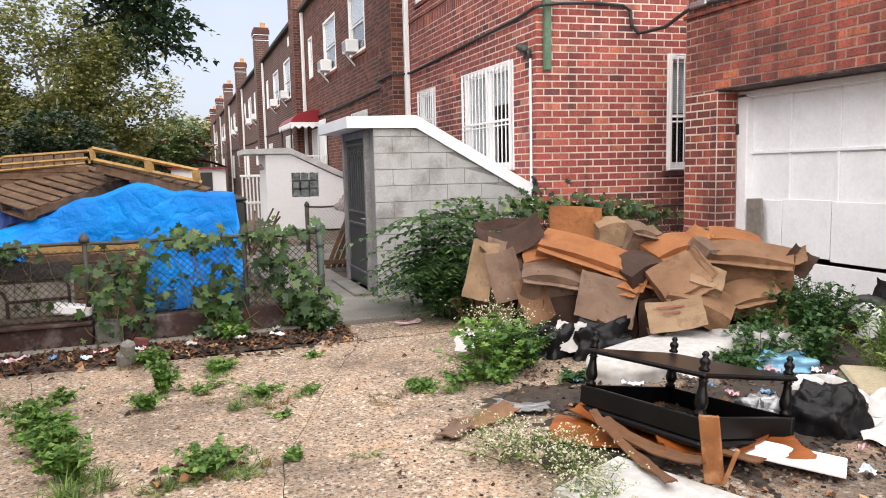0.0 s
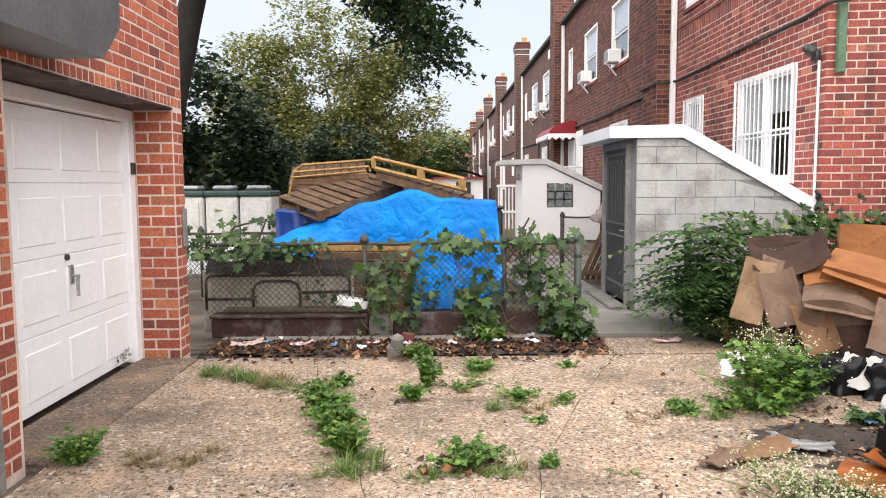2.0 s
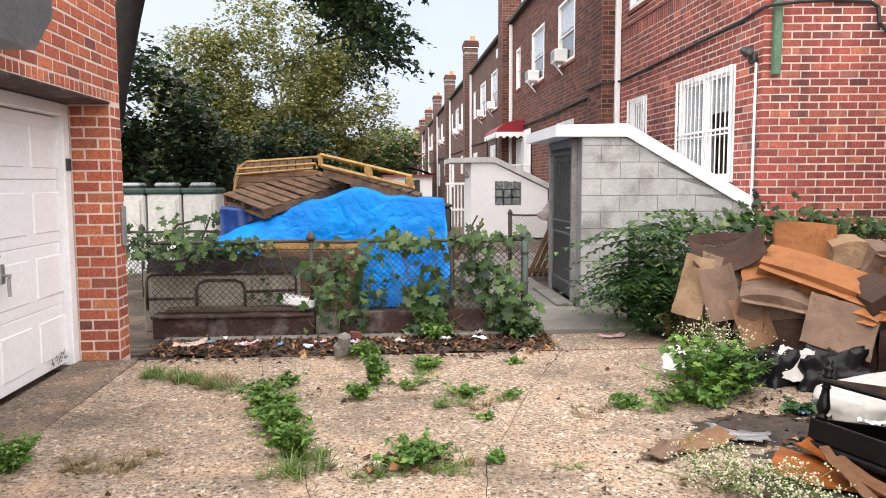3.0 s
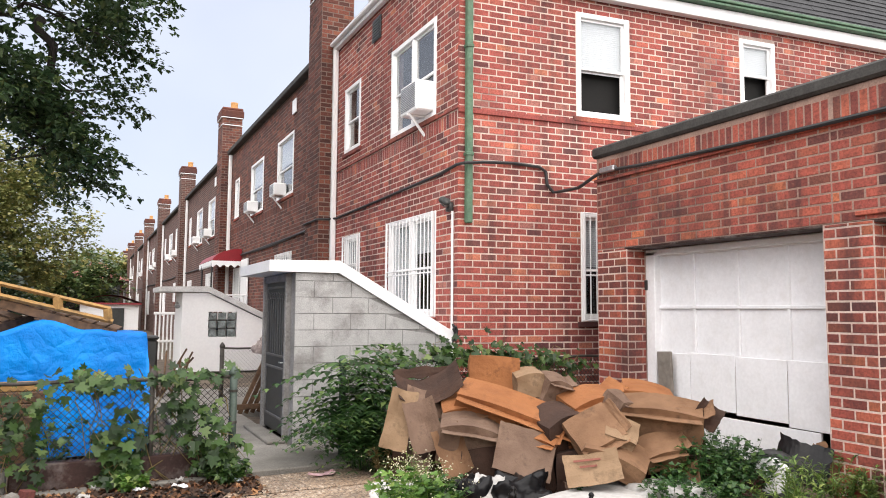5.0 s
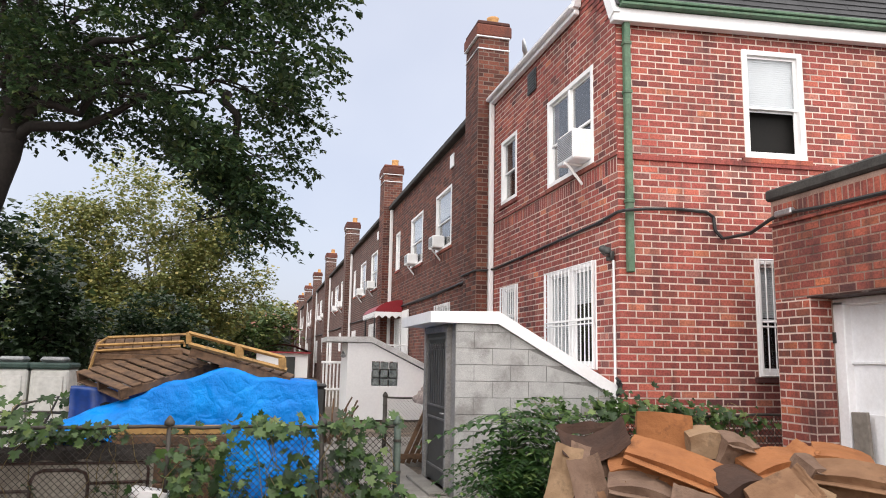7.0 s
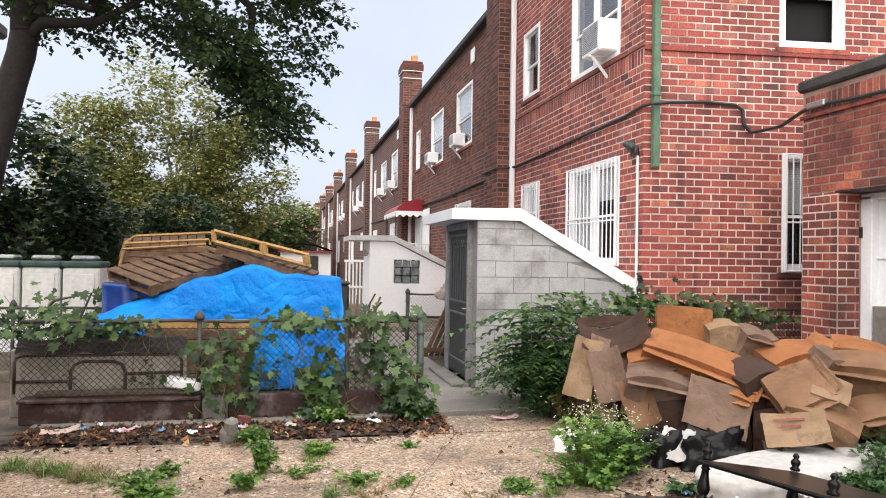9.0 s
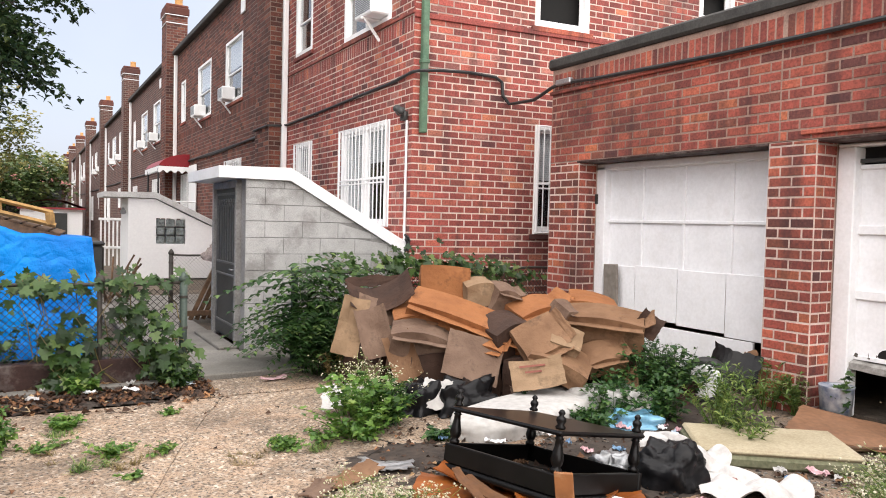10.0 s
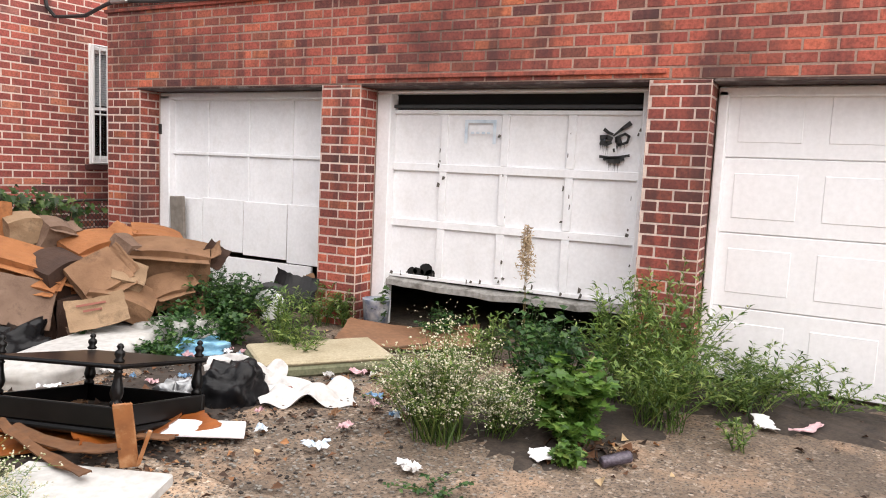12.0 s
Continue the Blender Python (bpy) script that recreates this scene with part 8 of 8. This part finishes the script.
weed("leafy", (4.55, 1.62), 0.85, 0.2, 24, "dark leafy stalks under the seed plume", LEAF_FERN, 0.06)
weed("lobed", (4.02, 1.10), 0.58, 0.30, 60, "bright green lobed weed before the pier", GRN, 0.085)
weed("lobed", (3.85, 1.02), 0.30, 0.30, 30, "bright green lobed weed near the ground", GRN, 0.07)
weed("leafy", (4.25, 1.25), 0.78, 0.30, 50, "green leafy weed before the pier", LEAF_FERN, 0.065)
weed("feather", (4.9, 0.95), 1.0, 0.46, 90, "tall feathery mugwort growing at the brick pier", LEAF_MUG, 0.07)
weed("feather", (5.2, 0.75), 1.1, 0.46, 70, "tall feathery mugwort growing at the brick pier", LEAF_MUG, 0.07)
weed("feather", (4.55, 0.65), 0.7, 0.52, 70, "feathery mugwort arching over the ground", LEAF_MUG, 0.07)
weed("feather", (5.35, 0.15), 0.55, 0.60, 36, "long feathery mugwort arching over the white door's foot", LEAF_MUG, 0.07)
weed("feather", (5.1, 0.25), 0.45, 0.5, 48, "feathery mugwort arching before the white door", LEAF_MUG, 0.065)
weed("feather", (5.5, -0.25), 0.32, 0.42, 26, "wispy weed along the foot of the white door", LEAF_MUG, 0.06)
weed("feather", (5.6, -0.9), 0.25, 0.35, 18, "wispy weed along the foot of the white door", LEAF_MUG, 0.055)
weed("feather", (4.35, 0.15), 0.22, 0.14, 10, "small feathery weed on the drive", LEAF_MUG, 0.05)
weed("leafy", (3.55, 0.95), 0.16, 0.14, 14, "small yellow-green weed by the can", GRN, 0.045)
weed("leafy", (2.9, 1.4), 0.08, 0.3, 12, "low weeds at the edge of the drive", LEAF_FERN, 0.03)
for x in (-2.0, -1.4, -0.8, -0.3, 0.5):
    weed("leafy", (x, 7.75), 0.75, 0.35, 16, "weeds growing behind the fence", LEAF_FERN, 0.06)
weed("leafy", (1.15, 7.05), 0.22, 0.25, 40, "leafy weeds at the foot of the green post", LEAF_VINE, 0.06)

# ---- litter ----
random.seed(61)
lm = Mesh()


def scatter(m, n, fx, fy, size, curl=0.4):
    for _ in range(n):
        p = Vector((fx(), fy(), rnd(0.006, 0.02)))
        leaf(m, p, rdir(-0.1, 0.25), UP + rdir() * 0.7, size * rnd(0.4, 1.2), rnd(0.25, 0.5), curl)


scatter(lm, 2400, lambda: rnd(-2.3, 1.4), lambda: min(7.3, 6.97 + random.gauss(0, 0.26)), 0.075)
scatter(lm, 500, lambda: rnd(1.9, 3.2), lambda: rnd(2.6, 4.6), 0.045)
scatter(lm, 700, lambda: rnd(2.2, 5.4), lambda: rnd(2.0, 5.2), 0.06)
scatter(lm, 90, lambda: random.gauss(3.85, 0.15), lambda: random.gauss(0.85, 0.12), 0.07)
scatter(lm, 80, lambda: rnd(-1.8, 1.8), lambda: rnd(3.0, 6.9), 0.05)
scatter(lm, 40, lambda: random.gauss(-0.12, 0.15), lambda: random.gauss(3.95, 0.08), 0.07)
scatter(lm, 30, lambda: rnd(3.5, 5.4), lambda: rnd(-0.6, 0.6), 0.06)
solid("leaf_litter", lm, LITTER_LEAF, "fallen brown leaves and twigs over the drive's edge", "leaf litter", kind="stuff")
grit = Mesh()
for _ in range(3600):
    x, y = rnd(2.0, 4.8), rnd(1.0, 4.4)
    if random.random() < 0.3:
        x, y = rnd(-2.3, 1.4), random.gauss(7.0, 0.12)
    s = rnd(0.003, 0.011)
    grit.box((-s, -s * rnd(0.5, 1), 0), (s, s * rnd(0.5, 1), s * rnd(0.4, 1)), pose(x, y, 0.0, 0, 0, rnd(0, 180)))
dark = Mesh()
for _ in range(2600):
    x, y = random.gauss(2.9, 0.7), random.gauss(3.5, 0.7)
    if random.random() < 0.35:
        x, y = rnd(-2.3, 1.4), random.gauss(6.9, 0.25)
    s = rnd(0.003, 0.012)
    dark.box((-s, -s * rnd(0.4, 1), 0), (s, s * rnd(0.4, 1), s * rnd(0.3, 0.8)), pose(x, min(y, 7.3), 0.004, 0, rnd(-14, 14), rnd(0, 180)))
solid("soil_crumbs", dark, BARK, "dark crumbs of soil and bark over the ground", "soil", kind="stuff")
solid("rubble_grit", grit, CONCRETE, "grit and broken crumbs of rubble on the ground", "rubble", kind="stuff")
SOIL = surf("black damp soil", (0.018, 0.014, 0.012), (0.07, 0.052, 0.04), 8.0, 0.95, fine=40, relief=1.0)


def soil_patch(cx, cy, rx, ry, h):
    n = 110
    m = Mesh()

    def edge(u):
        a, b_ = math.cos(2 * math.pi * u), math.sin(2 * math.pi * u)
        return 1 + 0.25 * noise.noise((3 * a, 3 * b_, cx)) + 0.22 * noise.noise((9 * a, 9 * b_, cx)) + 0.14 * noise.noise((24 * a, 24 * b_, cx))

    m.grid(lambda u, v_: (cx + rx * v_ * math.cos(2 * math.pi * u) * edge(u), cy + ry * v_ * math.sin(2 * math.pi * u) * edge(u),
                          (h * (1 - v_ ** 2) * (0.7 + 0.6 * noise.noise((cx + 5 * v_ * math.cos(2 * math.pi * u), cy + 5 * v_ * math.sin(2 * math.pi * u), 0))) - 0.016 * v_ + 0.004)), n, 10)
    tagged(part("soil_patch", m, SOIL, smooth=True), "patch of dark damp soil spread over the drive", "soil", kind="structure")


soil_patch(-0.5, 6.98, 1.9, 0.40, 0.022)
soil_patch(2.3, 3.4, 0.75, 0.85, 0.016)
soil_patch(3.3, 3.6, 1.0, 0.8, 0.03)
soil_patch(4.6, 4.4, 1.1, 0.9, 0.04)
soil_patch(2.15, 4.35, 0.5, 0.35, 0.03)
soil_patch(4.4, 1.3, 1.1, 0.7, 0.05)
soil_patch(5.4, 0.0, 0.6, 1.1, 0.04)
PAPERS = [CLOTH, WHITE, FADED, surf("pink paper", (0.55, 0.32, 0.36), (0.7, 0.5, 0.52), 6.0), CARD[1], surf("blue print", (0.12, 0.25, 0.45), (0.3, 0.45, 0.6), 9.0)]
for k in range(84):
    if k < 22:
        x, y = rnd(-2.2, 1.3), 7.02 + random.gauss(0, 0.13)
    elif k < 50:
        x, y = rnd(2.4, 4.4), rnd(3.2, 4.6)
    else:
        x, y = rnd(2.8, 4.6), rnd(1.6, 3.0)
    w, h = rnd(0.04, 0.13), rnd(0.03, 0.08)
    m = Mesh()
    sd = rnd(0, 99)
    m.grid(lambda u, v_: ((u - 0.5) * w * (1 + 0.7 * noise.noise((v_ * 4, sd, 1))), (v_ - 0.5) * h * (1 + 0.7 * noise.noise((u * 4, sd, 5))), 0.008 + 0.05 * abs(noise.noise((u * 3.5, v_ * 3.5, sd)))), 8, 7)
    o = solid("scrap", m, PAPERS[k % 6], "crumpled scrap of paper or plastic on the ground", "litter", "scraps of litter")
    o.matrix_world = pose(x, y, 0.02, rnd(-8, 8), rnd(-8, 8), rnd(0, 360))
for x, y, w, h, r, pm_, lab in ((1.58, 4.08, 0.42, 0.16, 18, CARD[1], "flattened dirty carton on the drive"), (1.88, 4.18, 0.34, 0.16, -20, GALV, "grey flattened carton on the drive"), (1.32, 3.95, 0.22, 0.14, 40, CARD[2], "scrap of brown card on the drive"), (1.98, 6.95, 0.26, 0.07, 10, PAPERS[3], "pink and white wrapper by the path"), (4.9, 0.05, 0.22, 0.12, 20, WHITE, "folded white paper under the weeds"), (4.95, -0.2, 0.3, 0.05, -30, PAPERS[3], "pink strip of plastic on the drive"), (3.55, 1.08, 0.14, 0.16, 60, WHITE, "white paper cup squashed under weeds"), (3.55, 2.98, 0.16, 0.08, -20, PAPERS[3], "small printed carton on the ground"), (-2.0, 6.98, 0.30, 0.14, 10, surf("pinkish rag", (0.42, 0.30, 0.25), (0.6, 0.47, 0.42), 8.0), "crumpled pinkish rag by the kerb")):
    m = Mesh()
    card_sheet(m, w, h, 0.02, 0.02, 0.006)
    o = solid("litter_piece", m, pm_, lab, "litter", "scraps of litter")
    o.matrix_world = pose(x, y, 0.035, rnd(-6, 6), rnd(-6, 6), r)
bk = solid("loose_brick", Mesh().cbox((-0.10, -0.05, 0), (0.10, 0.05, 0.06), 0.008, pose(3.72, 2.98, 0.0, 0, 0, -20)), BRICK_PIER, "loose red brick on the ground", "brick")
bk = solid("loose_brick", Mesh().cbox((-0.05, -0.045, 0), (0.05, 0.045, 0.07), 0.008, pose(-0.48, 7.05, 0.03, 0, 10, 30)), BRICK, "half red brick by the kerb", "brick")
sk = Mesh()
for _ in range(40):
    x, y, a, L = rnd(1.8, 4.5), rnd(2.4, 5.0), rnd(0, 6.3), rnd(0.1, 0.35)
    if random.random() < 0.4:
        x, y = rnd(-2, 1.3), rnd(6.8, 7.15)
    sk.tube([(x, y, 0.015), (x + L * 0.5 * math.cos(a), y + L * 0.5 * math.sin(a), 0.03), (x + L * math.cos(a + 0.3), y + L * math.sin(a + 0.3), 0.012)], 0.004, 4)
solid("fallen_twigs", sk, BARK, "thin fallen twigs scattered on the ground", "twigs", kind="stuff")


# ---- single bricks of the piers ----
for parent, plane, n0, out, bricks, mat in PIECES:
    shared = {}
    for a, b, c, d in bricks:
        key = (round(b - a, 2), round(d - c, 2))
        if key not in shared:
            m = bricks_mesh([(0, b - a, 0, d - c)], plane, 0.0, out)
            shared[key] = m.data("brick", mat)
        ob = new("brick", shared[key])
        ob.parent = parent
        ob.location = (n0 + rnd(-0.002, 0.002), a, c) if plane == "x" else (a, n0 + rnd(-0.002, 0.002), c)
